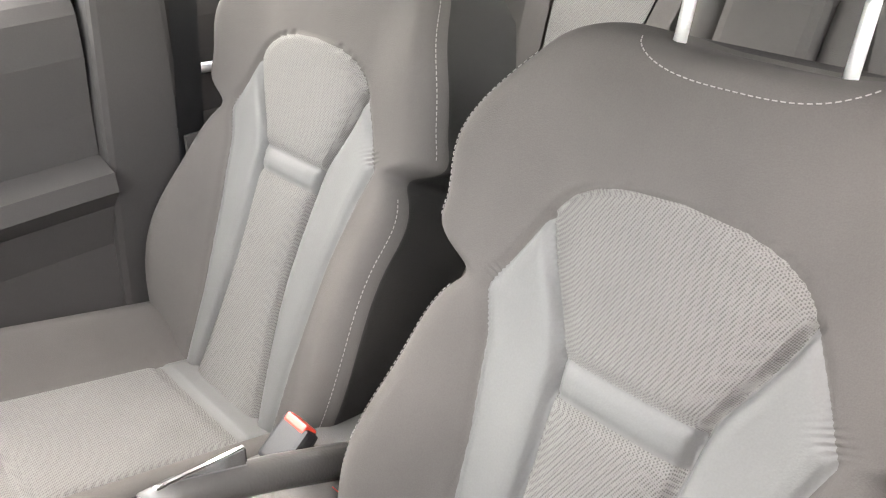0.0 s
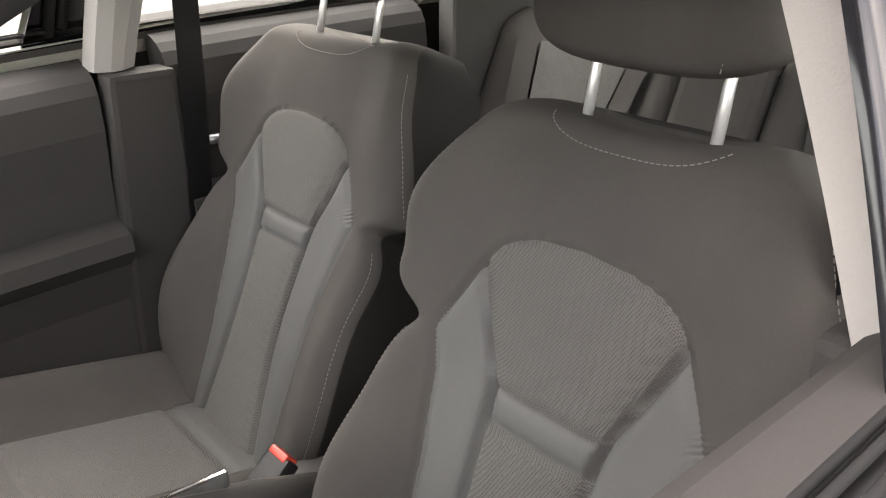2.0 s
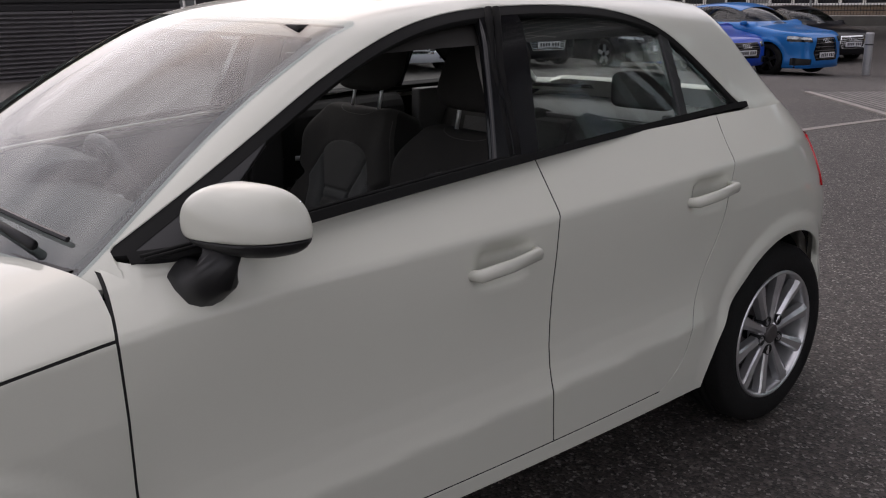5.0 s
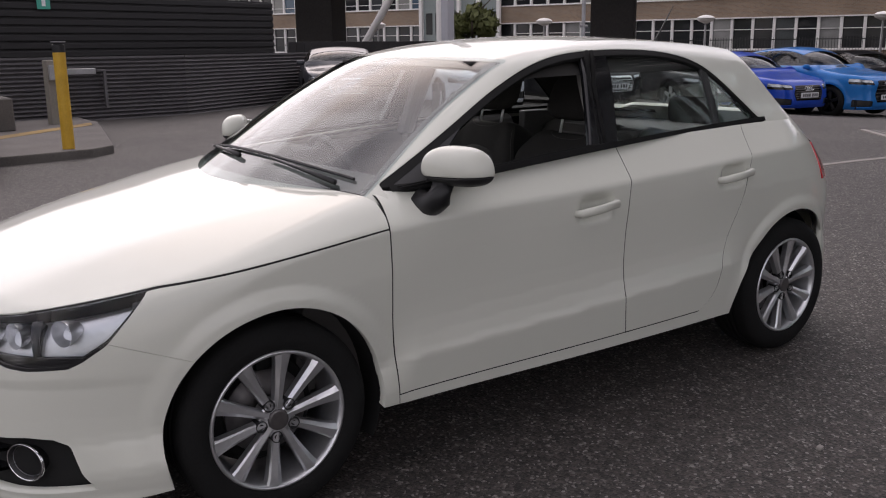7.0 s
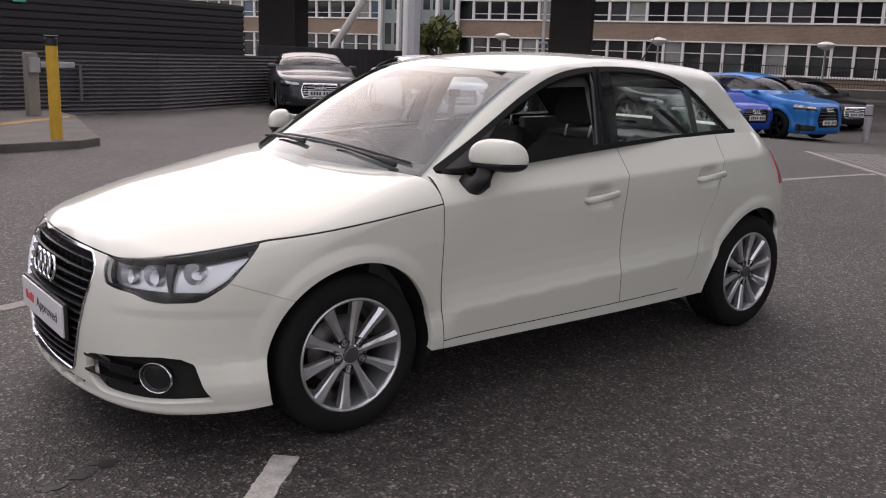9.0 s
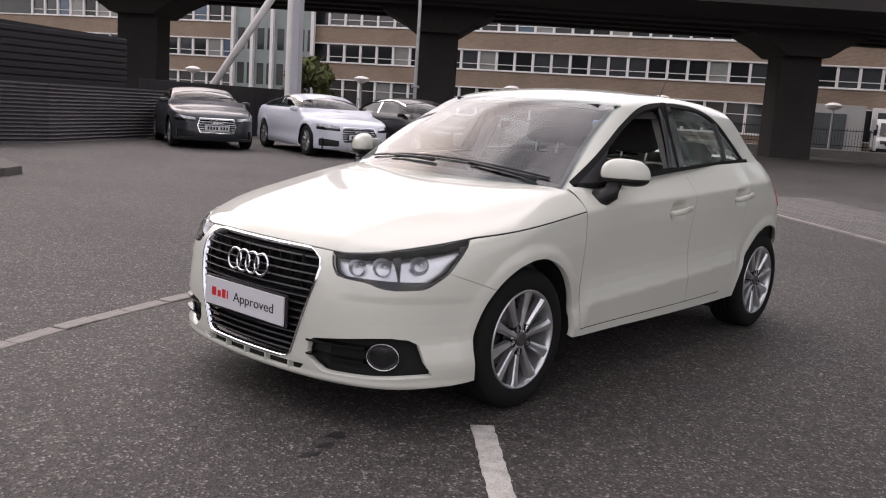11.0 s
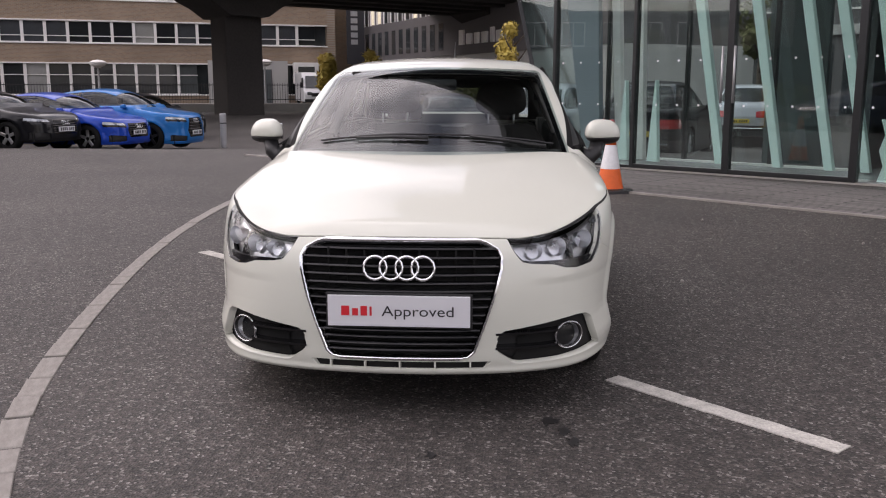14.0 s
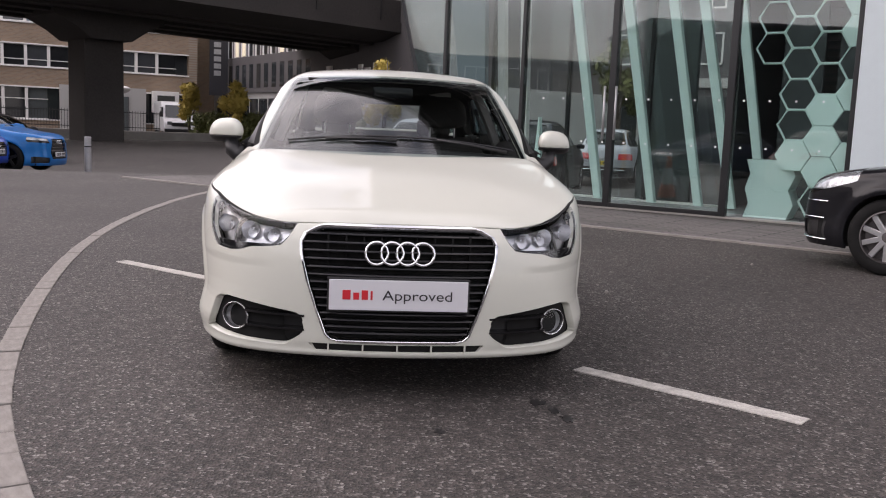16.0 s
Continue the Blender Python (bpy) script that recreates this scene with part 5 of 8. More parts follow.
# ---- the forecourt ----
def asphalt(name, tone, speck):
    m = mat(name, (tone,) * 3, 0.74, spec=0.5)
    nt = m.node_tree
    b = nt.nodes["Principled BSDF"]
    co = nt.nodes.new("ShaderNodeTexCoord")
    vor = nt.nodes.new("ShaderNodeTexVoronoi")
    vor.inputs["Scale"].default_value = 105
    stone = nt.nodes.new("ShaderNodeValToRGB")
    stone.color_ramp.elements[0].position, stone.color_ramp.elements[0].color = 0.25, (tone * 0.50, tone * 0.44, tone * 0.41, 1)
    stone.color_ramp.elements[1].position, stone.color_ramp.elements[1].color = 0.75, (tone * 1.66, tone * 1.42, tone * 1.27, 1)
    e = stone.color_ramp.elements.new(0.93)
    e.color = (speck, speck * 0.94, speck * 0.88, 1)
    big = nt.nodes.new("ShaderNodeTexNoise")
    big.inputs["Scale"].default_value, big.inputs["Detail"].default_value = 0.55, 5
    rng = nt.nodes.new("ShaderNodeMapRange")
    rng.inputs["From Min"].default_value, rng.inputs["From Max"].default_value = 0.3, 0.7
    rng.inputs["To Min"].default_value, rng.inputs["To Max"].default_value = 0.78, 1.22
    mid = nt.nodes.new("ShaderNodeTexNoise")
    mid.inputs["Scale"].default_value, mid.inputs["Detail"].default_value = 14, 6
    rng2 = nt.nodes.new("ShaderNodeMapRange")
    rng2.inputs["From Min"].default_value, rng2.inputs["From Max"].default_value = 0.25, 0.75
    rng2.inputs["To Min"].default_value, rng2.inputs["To Max"].default_value = 0.62, 1.38
    mul, mul2 = nt.nodes.new("ShaderNodeVectorMath"), nt.nodes.new("ShaderNodeVectorMath")
    mul.operation = mul2.operation = "SCALE"
    bp = nt.nodes.new("ShaderNodeBump")
    bp.inputs["Strength"].default_value, bp.inputs["Distance"].default_value = 0.8, 0.006
    for n in (vor, big, mid):
        nt.links.new(co.outputs["Object"], n.inputs["Vector"])
    nt.links.new(vor.outputs["Color"], stone.inputs[0])
    nt.links.new(stone.outputs[0], mul.inputs[0])
    nt.links.new(big.outputs[0], rng.inputs[0])
    nt.links.new(rng.outputs[0], mul.inputs["Scale"])
    nt.links.new(mul.outputs[0], mul2.inputs[0])
    nt.links.new(mid.outputs[0], rng2.inputs[0])
    nt.links.new(rng2.outputs[0], mul2.inputs["Scale"])
    nt.links.new(mul2.outputs[0], b.inputs["Base Color"])
    nt.links.new(vor.outputs["Distance"], bp.inputs["Height"])
    nt.links.new(bp.outputs[0], b.inputs["Normal"])
    return m


def courses(name, a, b, mortar, width, height, gap):
    """Brickwork in the plane of u along the wall and z."""
    m = mat(name, a, 0.9)
    nt = m.node_tree
    co = nt.nodes.new("ShaderNodeTexCoord")
    br = nt.nodes.new("ShaderNodeTexBrick")
    br.inputs["Color1"].default_value, br.inputs["Color2"].default_value, br.inputs["Mortar"].default_value = (*a, 1), (*b, 1), (*mortar, 1)
    br.inputs["Scale"].default_value = 1.0
    br.inputs["Brick Width"].default_value, br.inputs["Row Height"].default_value, br.inputs["Mortar Size"].default_value = width, height, gap
    no_ = nt.nodes.new("ShaderNodeTexNoise")
    no_.inputs["Scale"].default_value, no_.inputs["Detail"].default_value = 0.4, 5
    rng = nt.nodes.new("ShaderNodeMapRange")
    rng.inputs["To Min"].default_value, rng.inputs["To Max"].default_value = 0.65, 1.35
    mul = nt.nodes.new("ShaderNodeVectorMath")
    mul.operation = "SCALE"
    nt.links.new(co.outputs["UV"], br.inputs["Vector"])
    nt.links.new(co.outputs["Object"], no_.inputs["Vector"])
    nt.links.new(no_.outputs[0], rng.inputs[0])
    nt.links.new(br.outputs[0], mul.inputs[0])
    nt.links.new(rng.outputs[0], mul.inputs["Scale"])
    nt.links.new(mul.outputs[0], nt.nodes["Principled BSDF"].inputs["Base Color"])
    return m


TARMAC = asphalt("tarmac", 0.0420, 0.24)
LINEPAINT = mat("worn_line_paint", (0.47, 0.45, 0.415), 0.85, vary=0.4, scale=14, bump=0.4, fine=120)
KERBSTONE = mat("pale_sett", (0.27, 0.25, 0.23), 0.9, vary=0.3, scale=5, bump=0.5, fine=90)
CONCRETE = mat("concrete", (0.30, 0.285, 0.265), 0.9, vary=0.22, scale=1.5, bump=0.4, fine=60)
DARKCONC = mat("near_black_concrete", (0.034, 0.030, 0.028), 0.9, vary=0.3, scale=0.5, bump=0.3, fine=12)
PAVER = courses("dark_pavers", (0.19, 0.176, 0.165), (0.125, 0.117, 0.110), (0.045, 0.043, 0.042), 0.9, 0.095, 0.016)
BRICKWALL = courses("brown_brick", (0.32, 0.220, 0.145), (0.24, 0.165, 0.112), (0.30, 0.26, 0.215), 0.23, 0.085, 0.012)
WINDOWWHITE = mat("window_paint", (0.80, 0.78, 0.75), 0.6, vary=0.1, scale=3)
FARGLASS = mat("far_glass", (0.035, 0.040, 0.043), 0.08, vary=0.5, scale=0.35)
CLADBLACK = mat("black_cladding", (0.014, 0.013, 0.014), 0.55, vary=0.2, scale=2)
CLADGREY = mat("grey_cladding", (0.115, 0.110, 0.114), 0.5, 0.25, vary=0.15, scale=2)
WORNCONC = mat("worn_island", (0.105, 0.095, 0.087), 0.9, vary=0.35, scale=1.2, bump=0.4, fine=50)
OCHRE = mat("worn_yellow_paint", (0.24, 0.15, 0.045), 0.8, vary=0.45, scale=3, bump=0.2)
YELLOW = mat("yellow_paint", (0.58, 0.34, 0.03), 0.5, vary=0.15, scale=6, bump=0.1)
ORANGE = mat("orange_plastic", (0.78, 0.13, 0.02), 0.5, vary=0.1, scale=9)
WHITEBAND = mat("reflective_band", (0.75, 0.75, 0.76), 0.4, vary=0.08, scale=20)
MINT = mat("mint_panel", (0.72, 0.90, 0.85), 0.5, vary=0.04, scale=3)
MULLION = mat("dark_mullion", (0.012, 0.013, 0.014), 0.35)
SHOPGLASS = glass("shop_glass", (0.83, 0.89, 0.88), 0.0, 1.7)
REARPANE = glass("rear_pane_glass", (0.94, 0.97, 0.965), 0.0, 1.45)
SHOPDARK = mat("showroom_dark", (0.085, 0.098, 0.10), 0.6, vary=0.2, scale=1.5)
SHOPFLOOR = mat("showroom_floor", (0.34, 0.35, 0.35), 0.25, vary=0.08, scale=2)
GALV = mat("galvanised", (0.42, 0.42, 0.43), 0.45, 0.6, vary=0.2, scale=6)
LEAF = mat("leaves", (0.085, 0.095, 0.022), 0.7, vary=0.5, scale=0.8)
LEAF2 = mat("autumn_leaves", (0.40, 0.30, 0.055), 0.7, vary=0.5, scale=0.8)
BARK = mat("bark", (0.07, 0.055, 0.042), 0.9, vary=0.3, scale=5)
GREYWALL = mat("grey_facade", (0.12, 0.112, 0.112), 0.7, vary=0.1, scale=0.6)
PALEWALL = mat("pale_facade", (0.45, 0.44, 0.42), 0.8, vary=0.1, scale=0.5)


def fall(x, y):
    """Height of the ground: level round the car, dipping past the far end of the yard."""
    return -0.42 * np.exp(-(((x + 21.5) / 6.5) ** 2)) * np.clip((-x - 13) / 4, 0, 1)


def build_ground():
    xs = np.unique(np.concatenate([np.linspace(-400, -60, 12), np.linspace(-60, 20, 110), np.linspace(20, 300, 12)]))
    ys = np.unique(np.concatenate([np.linspace(-350, -45, 12), np.linspace(-45, 30, 60), np.linspace(30, 300, 10)]))
    gx, gy = np.meshgrid(xs, ys, indexing="ij")
    v = np.stack([gx.ravel(), gy.ravel(), fall(gx, gy).ravel()], 1)
    g = link_mesh("ground", v, grid_tris(len(xs), len(ys))[:, ::-1], TARMAC)
    tagged(g, "dark worn asphalt yard with pale grit", "ground", kind="structure")


build_ground()


def flat(name, pts, z0, z1, material, parent=None, label="", bevel=0.0):
    return bm_part(name, prism(pts, "z", z0, z1, bevel), material, parent, label)


def uv_by(ob, along):
    """UVs in metres: along the given level direction, and up (or across, on level faces)."""
    me = ob.data
    layer = me.uv_layers.new(name="UVMap")
    a = Vector(along).normalized()
    b = Vector((-a.y, a.x, 0))
    for p in me.polygons:
        for i in p.loop_indices:
            c = me.vertices[me.loops[i].vertex_index].co
            layer.data[i].uv = (c.dot(a), c.dot(b) if abs(p.normal.z) > 0.7 else c.z)


def markings():
    # painted bay lines
    for a, b in (((0.29, 0.84), (1.00, 1.545)), ((-2.50, -1.90), (-1.55, -0.82))):
        a, b = Vector((*a, 0)), Vector((*b, 0))
        d = (b - a).normalized()
        s = Vector((-d.y, d.x, 0)) * 0.045
        n = 40
        random.seed(5)
        lefts, rights = [], []
        for i in range(n + 1):
            p = a.lerp(b, i / n)
            lefts.append(p + s * (1 + random.uniform(-0.07, 0.07)))
            rights.append(p - s * (1 + random.uniform(-0.07, 0.07)))
        ob = flat("bay_line", [tuple(p.xy) for p in lefts + rights[::-1]], 0.0, 0.005, LINEPAINT)
        tagged(ob, "worn white bay line painted on asphalt", "road marking", "bay lines")
    # curved band of setts
    path = spline((1.9, -0.975), (1.16, -1.328), (-0.08, -1.742), (-1.37, -2.06), (-2.5, -2.29), (-4.03, -2.51), (-5.86, -2.63), (-8.3, -2.60), (-10.0, -2.40), (-12.5, -1.8))
    band = new("sett_band")
    tagged(band, "curved flush band of pale stone setts", "kerb", kind="structure")
    x = 2.6
    random.seed(3)
    me_box = None
    i = 0
    while x > -12:
        w = 0.25 + 0.05 * math.sin(i * 2.3)
        y, y2 = float(path(x)), float(path(x - 0.01))
        ang = math.atan2(y2 - y, -0.01)
        if me_box is None:
            bm = box((-0.5, -0.5, -0.5), (0.5, 0.5, 0.5))
            bmesh.ops.bevel(bm, geom=bm.edges[:], offset=0.03, segments=1, affect="EDGES")
            me_box = bpy.data.meshes.new("sett")
            bm.to_mesh(me_box)
            bm.free()
            me_box.materials.append(KERBSTONE)
        o = new("sett", me_box)
        o.parent = band
        step = (w + 0.012) * abs(math.cos(ang))
        o.matrix_basis = pose(x - step / 2, float(path(x - step / 2)), -0.048 + random.uniform(-0.003, 0.003), 0, 0, math.degrees(ang)) @ Matrix.Diagonal((w, 0.100, 0.11, 1))
        x -= step
        i += 1
    # oil stains
    random.seed(8)
    for cx, cy, r in ((0.80, 0.56, 0.055), (0.90, 0.60, 0.035), (0.99, 0.63, 0.045), (1.14, 0.14, 0.03)):
        pts = [(cx + math.cos(a) * r * random.uniform(0.35, 1.4), cy + 0.6 * math.sin(a) * r * random.uniform(0.35, 1.4)) for a in np.linspace(0, 6.28, 18, endpoint=False)]
        tagged(flat("oil_stain", pts, 0.0, 0.003, OIL), "dark oil stain on asphalt", "stain", "oil stains")
    random.seed(12)
    for x, y in ((-1.66, 1.50), (0.5, 2.6), (-3.2, 3.2), (-4.4, 2.2), (-0.6, 2.9)):
        b = bmesh.new()
        bmesh.ops.create_icosphere(b, subdivisions=1, radius=0.014)
        for v in b.verts:
            v.co = Vector((x, y, 0.010)) + v.co * random.uniform(0.7, 1.2)
        tagged(bm_part("pebble", b, KERBSTONE), "small pale pebble on the asphalt", "stone", "pebbles")


OIL = mat("oil", (0.018, 0.017, 0.017), 0.5, vary=0.3, scale=20)
markings()

# ---- the glass showroom ----
FU, FN, FP = Vector((0.623, 0.783, 0)), Vector((0.783, -0.623, 0)), Vector((-11.1, 0.8, 0))
FM = Matrix(((FU.x, -FN.x, 0, FP.x), (FU.y, -FN.y, 0, FP.y), (0, 0, 1, 0), (0, 0, 0, 1)))


def showroom():
    """Built in its own axes: x along the front, y inwards, z up."""
    room = thing("glass_showroom", "glass-fronted showroom with dark frames and leaning columns", "building", m=FM)
    top = 5.6
    joints = (0.43, 1.90, 3.42, 5.16, 6.72)
    for i, (a, b) in enumerate(zip(joints, joints[1:])):
        p = bm_part("glass_pane", box((a + 0.03, -0.012, 0.07), (b - 0.03, 0.012, top - 0.04)), SHOPGLASS, room, "large tinted shopfront pane")
        p.visible_shadow = False
    for i, a in enumerate(joints):
        w = 0.05 if i in (2, 3) else 0.03
        bm_part("mullion", box((a - w, -0.05, 0.03), (a + w, 0.07, top), 0.008), MULLION, room)
    bm_part("sill_rail", box((1.87, -0.04, 0.02), (5.2, 0.05, 0.085), 0.008), MULLION, room)
    bm_part("base_rail", box((0.40, -0.03, 0.02), (1.86, 0.05, 0.06), 0.006), MULLION, room)
    # leaning end: raked edge and pane
    lean = [(0.36, 0.04), (0.40, 0.04), (0.40, top), (-1.15, top)]
    p = bm_part("raked_pane", prism(lean, "y", -0.01, 0.012), SHOPGLASS, room)
    p.visible_shadow = False
    bm_part("raked_edge", tube([(0.39, 0, 0.02), (-1.16, 0, top)], 0.045, 4), MULLION, room)
    end = [(0.39, 0.0, 0.02), (-1.16, 0.0, top), (-1.16, 1.6, top), (0.39, 1.6, 0.02)]
    p = link_mesh("end_glazing", [tuple(q) for q in end] + [(x + 0.02, y, z) for x, y, z in end], [[0, 1, 2, 3], [7, 6, 5, 4], [0, 4, 5, 1], [1, 5, 6, 2], [2, 6, 7, 3], [3, 7, 4, 0]], SHOPGLASS, room, smooth=False)
    p.visible_shadow = False
    # plinth, floor, ceiling, back wall with ribs
    bm_part("plinth", box((-0.2, -0.10, -0.05), (9.0, 0.30, 0.018)), CONCRETE, room)
    bm_part("showroom_floor", box((0.2, 0.05, -0.04), (9.5, 1.7, 0.03)), SHOPFLOOR, room)
    bm_part("inner_floor", box((4.7, 1.7, -0.04), (9.5, 8.0, 0.03)), SHOPFLOOR, room)
    bm_part("showroom_ceiling", box((-1.3, -0.15, top), (9.5, 1.9, top + 0.5)), MULLION, room)
    bm_part("inner_ceiling", box((4.6, 1.9, top), (9.5, 8.2, top + 0.5)), MULLION, room)
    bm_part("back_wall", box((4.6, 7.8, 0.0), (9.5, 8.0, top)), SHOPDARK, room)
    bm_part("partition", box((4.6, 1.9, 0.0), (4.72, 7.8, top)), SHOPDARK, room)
    for a, b in ((0.45, 1.90), (1.96, 3.36), (3.42, 4.66)):
        p = bm_part("rear_pane", box((a, 1.58, 0.06), (b, 1.60, top - 0.02)), REARPANE, room, "clear pane of the corner's far side")
        p.visible_shadow = False
    for a in (0.42, 1.93, 3.39, 4.69):
        bm_part("rear_mullion", box((a - 0.03, 1.56, 0.03), (a + 0.03, 1.64, top), 0.006), MULLION, room)
    bm_part("slanting_wall", prism([(0.47, 0.031), (0.80, 0.031), (0.55, top), (-0.40, top)], "y", 0.80, 0.92, 0.008), mat("slate_blue_wall", (0.22, 0.26, 0.29), 0.6, vary=0.1, scale=1.5), room, "slanting dark wall slab")
    bm_part("side_wall", box((9.2, 0.2, 0.0), (9.4, 8.0, top)), SHOPDARK, room)
    for z in np.arange(0.1, top - 0.05, 0.14):
        bm_part("wall_rib", box((4.75, 4.50, z), (9.0, 4.56, z + 0.07)), CLADGREY, room)
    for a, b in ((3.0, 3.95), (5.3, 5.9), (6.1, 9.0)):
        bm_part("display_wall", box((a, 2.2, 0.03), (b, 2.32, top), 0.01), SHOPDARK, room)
    for base, up in ((0.95, 0.80), (1.35, 1.25), (2.76, 2.30), (3.68, 3.20), (4.44, 3.94), (4.95, 4.42), (5.42, 4.96)):
        k = (up - base) / 2.6
        w = 0.085
        q = [(base - w * 0.75, 0.05), (base + w * 0.75, 0.05), (base + w + k * top, top), (base - w + k * top, top)]
        bm_part("leaning_column", prism(q, "y", 1.15, 1.27, 0.01), MINT if base > 2 else WINDOWWHITE, room, "pale leaning column")
    for base in (1.16, 1.72):
        q = [(base - 0.09, 0.05), (base + 0.10, 0.05), (base + 0.03, 1.35), (base + 0.01, 1.35)]
        bm_part("wedge", prism(q, "y", 0.9, 1.0, 0.004), MINT, room, "pale tapering wedge")
    bm_part("floor_line", box((0.45, 1.50, 0.031), (4.66, 1.66, 0.06)), WINDOWWHITE, room)
    # door handles and safety dots
    for x in (3.33, 3.51):
        h = bm_part("door_bar", tube([(x, -0.09, 1.02), (x, -0.09, 1.80)], 0.018, 12), GALV, room, "long steel door handle", True)
        for z in (1.12, 1.70):
            bm_part("bar_bracket", tube([(x, -0.09, z), (x, -0.01, z)], 0.008, 8), GALV, h)
    dot = lathe([(-0.0155, 0.0005), (-0.0155, 0.016), (-0.013, 0.016)], 14)
    me = bpy.data.meshes.new("safety_dot")
    dot.to_mesh(me)
    dot.free()
    me.materials.append(WHITEBAND)
    for z in (0.98, 1.62):
        for x in np.arange(0.58, 6.6, 0.34):
            if min(abs(x - j) for j in joints) > 0.09:
                o = new("safety_dot", me)
                o.parent = room
                o.matrix_basis = Matrix.Translation((x, 0, z))
    # hexagon screen behind the last pane
    R, y = 0.262, 0.08
    cells = [(c, r) for c in range(4) for r in range(9)]
    solid = {(2, 3), (3, 3), (1, 1), (2, 1), (3, 5), (3, 6), (3, 1), (2, 2)}
    skip = {(0, 0), (0, 1), (0, 3), (0, 4), (1, 0), (0, 7), (0, 8), (1, 7), (1, 8), (0, 2)}
    for c, r in cells:
        if (c, r) in skip:
            continue
        cx, cz = 5.68 + (c - 0.0) * 0.355 - 0.02, 0.30 + r * 0.405 + (0.2025 if c % 2 else 0.0)
        pts = [(cx + math.cos(a) * R * 0.88, y, cz + math.sin(a) * R * 0.88) for a in np.radians(np.arange(0, 360, 60))]
        if cx > 6.66 and (c, r) not in solid:
            continue
        if (c, r) in solid:
            bm_part("hexagon_panel", prism([(p[0], p[2]) for p in pts], "y", y - 0.03, y + 0.03, 0.006), MINT, room, "solid mint hexagon")
        else:
            bm_part("hexagon_frame", tube(pts, 0.016, 4, True), MINT, room, "open mint hexagon frame")
    for z in (0.03, 0.43):
        q = [(5.40, z), (5.98, z), (6.06, z + 0.2), (5.98, z + 0.4), (5.40, z + 0.4), (5.46, z + 0.2)]
        bm_part("hexagon_block", prism(q, "y", 0.16, 0.62, 0.006), MINT, room, "mint hexagonal display block")
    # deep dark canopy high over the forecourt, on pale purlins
    # Out of view: added for the dark wedge it mirrors in the windscreen.
    roofing = bm_part("canopy", prism([(-3.0, -4.0), (13.0, -4.0), (13.0, 0.2), (-1.3, 0.2)], "z", 10.0, 10.4, 0.02), SHOPDARK, room, "unseen deep dark canopy on pale purlins")
    for x in np.arange(-2.0, 13.0, 0.9):
        bm_part("purlin", box((x, -3.9, 9.84), (x + 0.10, 0.15, 10.0)), CLADGREY, roofing)
    for y in np.arange(-3.8, 0.1, 0.9):
        bm_part("canopy_beam", box((-1.2, y, 9.78), (12.9, y + 0.12, 9.95)), CLADGREY, roofing)
    bm_part("upper_wall", box((-1.3, 0.0, top + 0.5), (13.0, 0.3, 10.0)), mat("upper_glazing", (0.13, 0.15, 0.155), 0.06, vary=0.2, scale=0.5, spec=1.0), room, "dark reflective upper glazing")
    for x in np.arange(-1.2, 13.0, 1.2):
        bm_part("upper_mullion", box((x - 0.05, -0.05, top + 0.5), (x + 0.05, 0.0, 9.9)), WINDOWWHITE, room)
    for z in np.arange(top + 1.1, 9.9, 0.75):
        bm_part("upper_transom", box((-1.25, -0.04, z - 0.04), (12.95, 0.0, z + 0.04)), WINDOWWHITE, room)
    # solid end beyond the glass
    bm_part("end_pier", box((6.76, -0.10, 0.0), (9.3, 0.25, top), 0.01), mat("pale_blue_panel", (0.60, 0.68, 0.70), 0.3, vary=0.03), room, "pale blue-grey end panel")


showroom()


def apron():
    a, b = Vector((-12.3, -4.5, 0)), Vector((-1.6, 7.4, 0))
    d = (b - a).normalized()
    i = Vector((-d.y, d.x, 0))
    pts = [a + i * 0.06, b + i * 0.06, b + i * 2.3, a + i * 2.5]
    ob = flat("paved_apron", [tuple(p.xy) for p in pts], -0.02, 0.012, PAVER)
    uv_by(ob, d)
    tagged(ob, "dark block paving in narrow courses", "pavement", kind="structure")
    pts = [a - i * 0.03, b - i * 0.03, b + i * 0.06, a + i * 0.06]
    ob = flat("apron_kerb", [tuple(p.xy) for p in pts], -0.02, 0.02, KERBSTONE)
    tagged(ob, "pale flush kerb along the paving", "kerb", kind="structure")


apron()


def cone(x, y):
    c = thing("traffic_cone", "orange traffic cone with a white band on a black base", "traffic cone", m=Matrix.Translation((x, y, 0)))
    bm_part("cone_base", capped(lathe([(0.0, 0.28), (0.03, 0.275), (0.045, 0.24), (0.05, 0.15)], 8, "z")), BLACK, c)
    bm_part("cone_foot", lathe([(0.04, 0.165), (0.10, 0.148), (0.28, 0.115)], 32, "z"), ORANGE, c, "", True)
    bm_part("cone_band", lathe([(0.28, 0.116), (0.56, 0.066)], 32, "z"), WHITEBAND, c, "white reflective band", True)
    bm_part("cone_top", capped(lathe([(0.56, 0.065), (0.70, 0.040), (0.705, 0.046), (0.76, 0.042), (0.765, 0.03)], 32, "z")), ORANGE, c, "", True)


cone(-6.75, 1.60)


# ---- parked cars ----
def paint(name, colour, metal=0.0):
    return mat(name, colour, 0.3, metal, 0.45, 0.03, 2.0, spec=0.1)


LAMPGLASS = mat("far_lamp", (0.34, 0.36, 0.38), 0.2, 0.7, 1.0, 0.5, 14, 0.5, 22)
INTERIOR = mat("dark_cabin", (0.012, 0.012, 0.012), 0.9)
YPLATE = mat("yellow_plate", (0.70, 0.50, 0.04), 0.4)


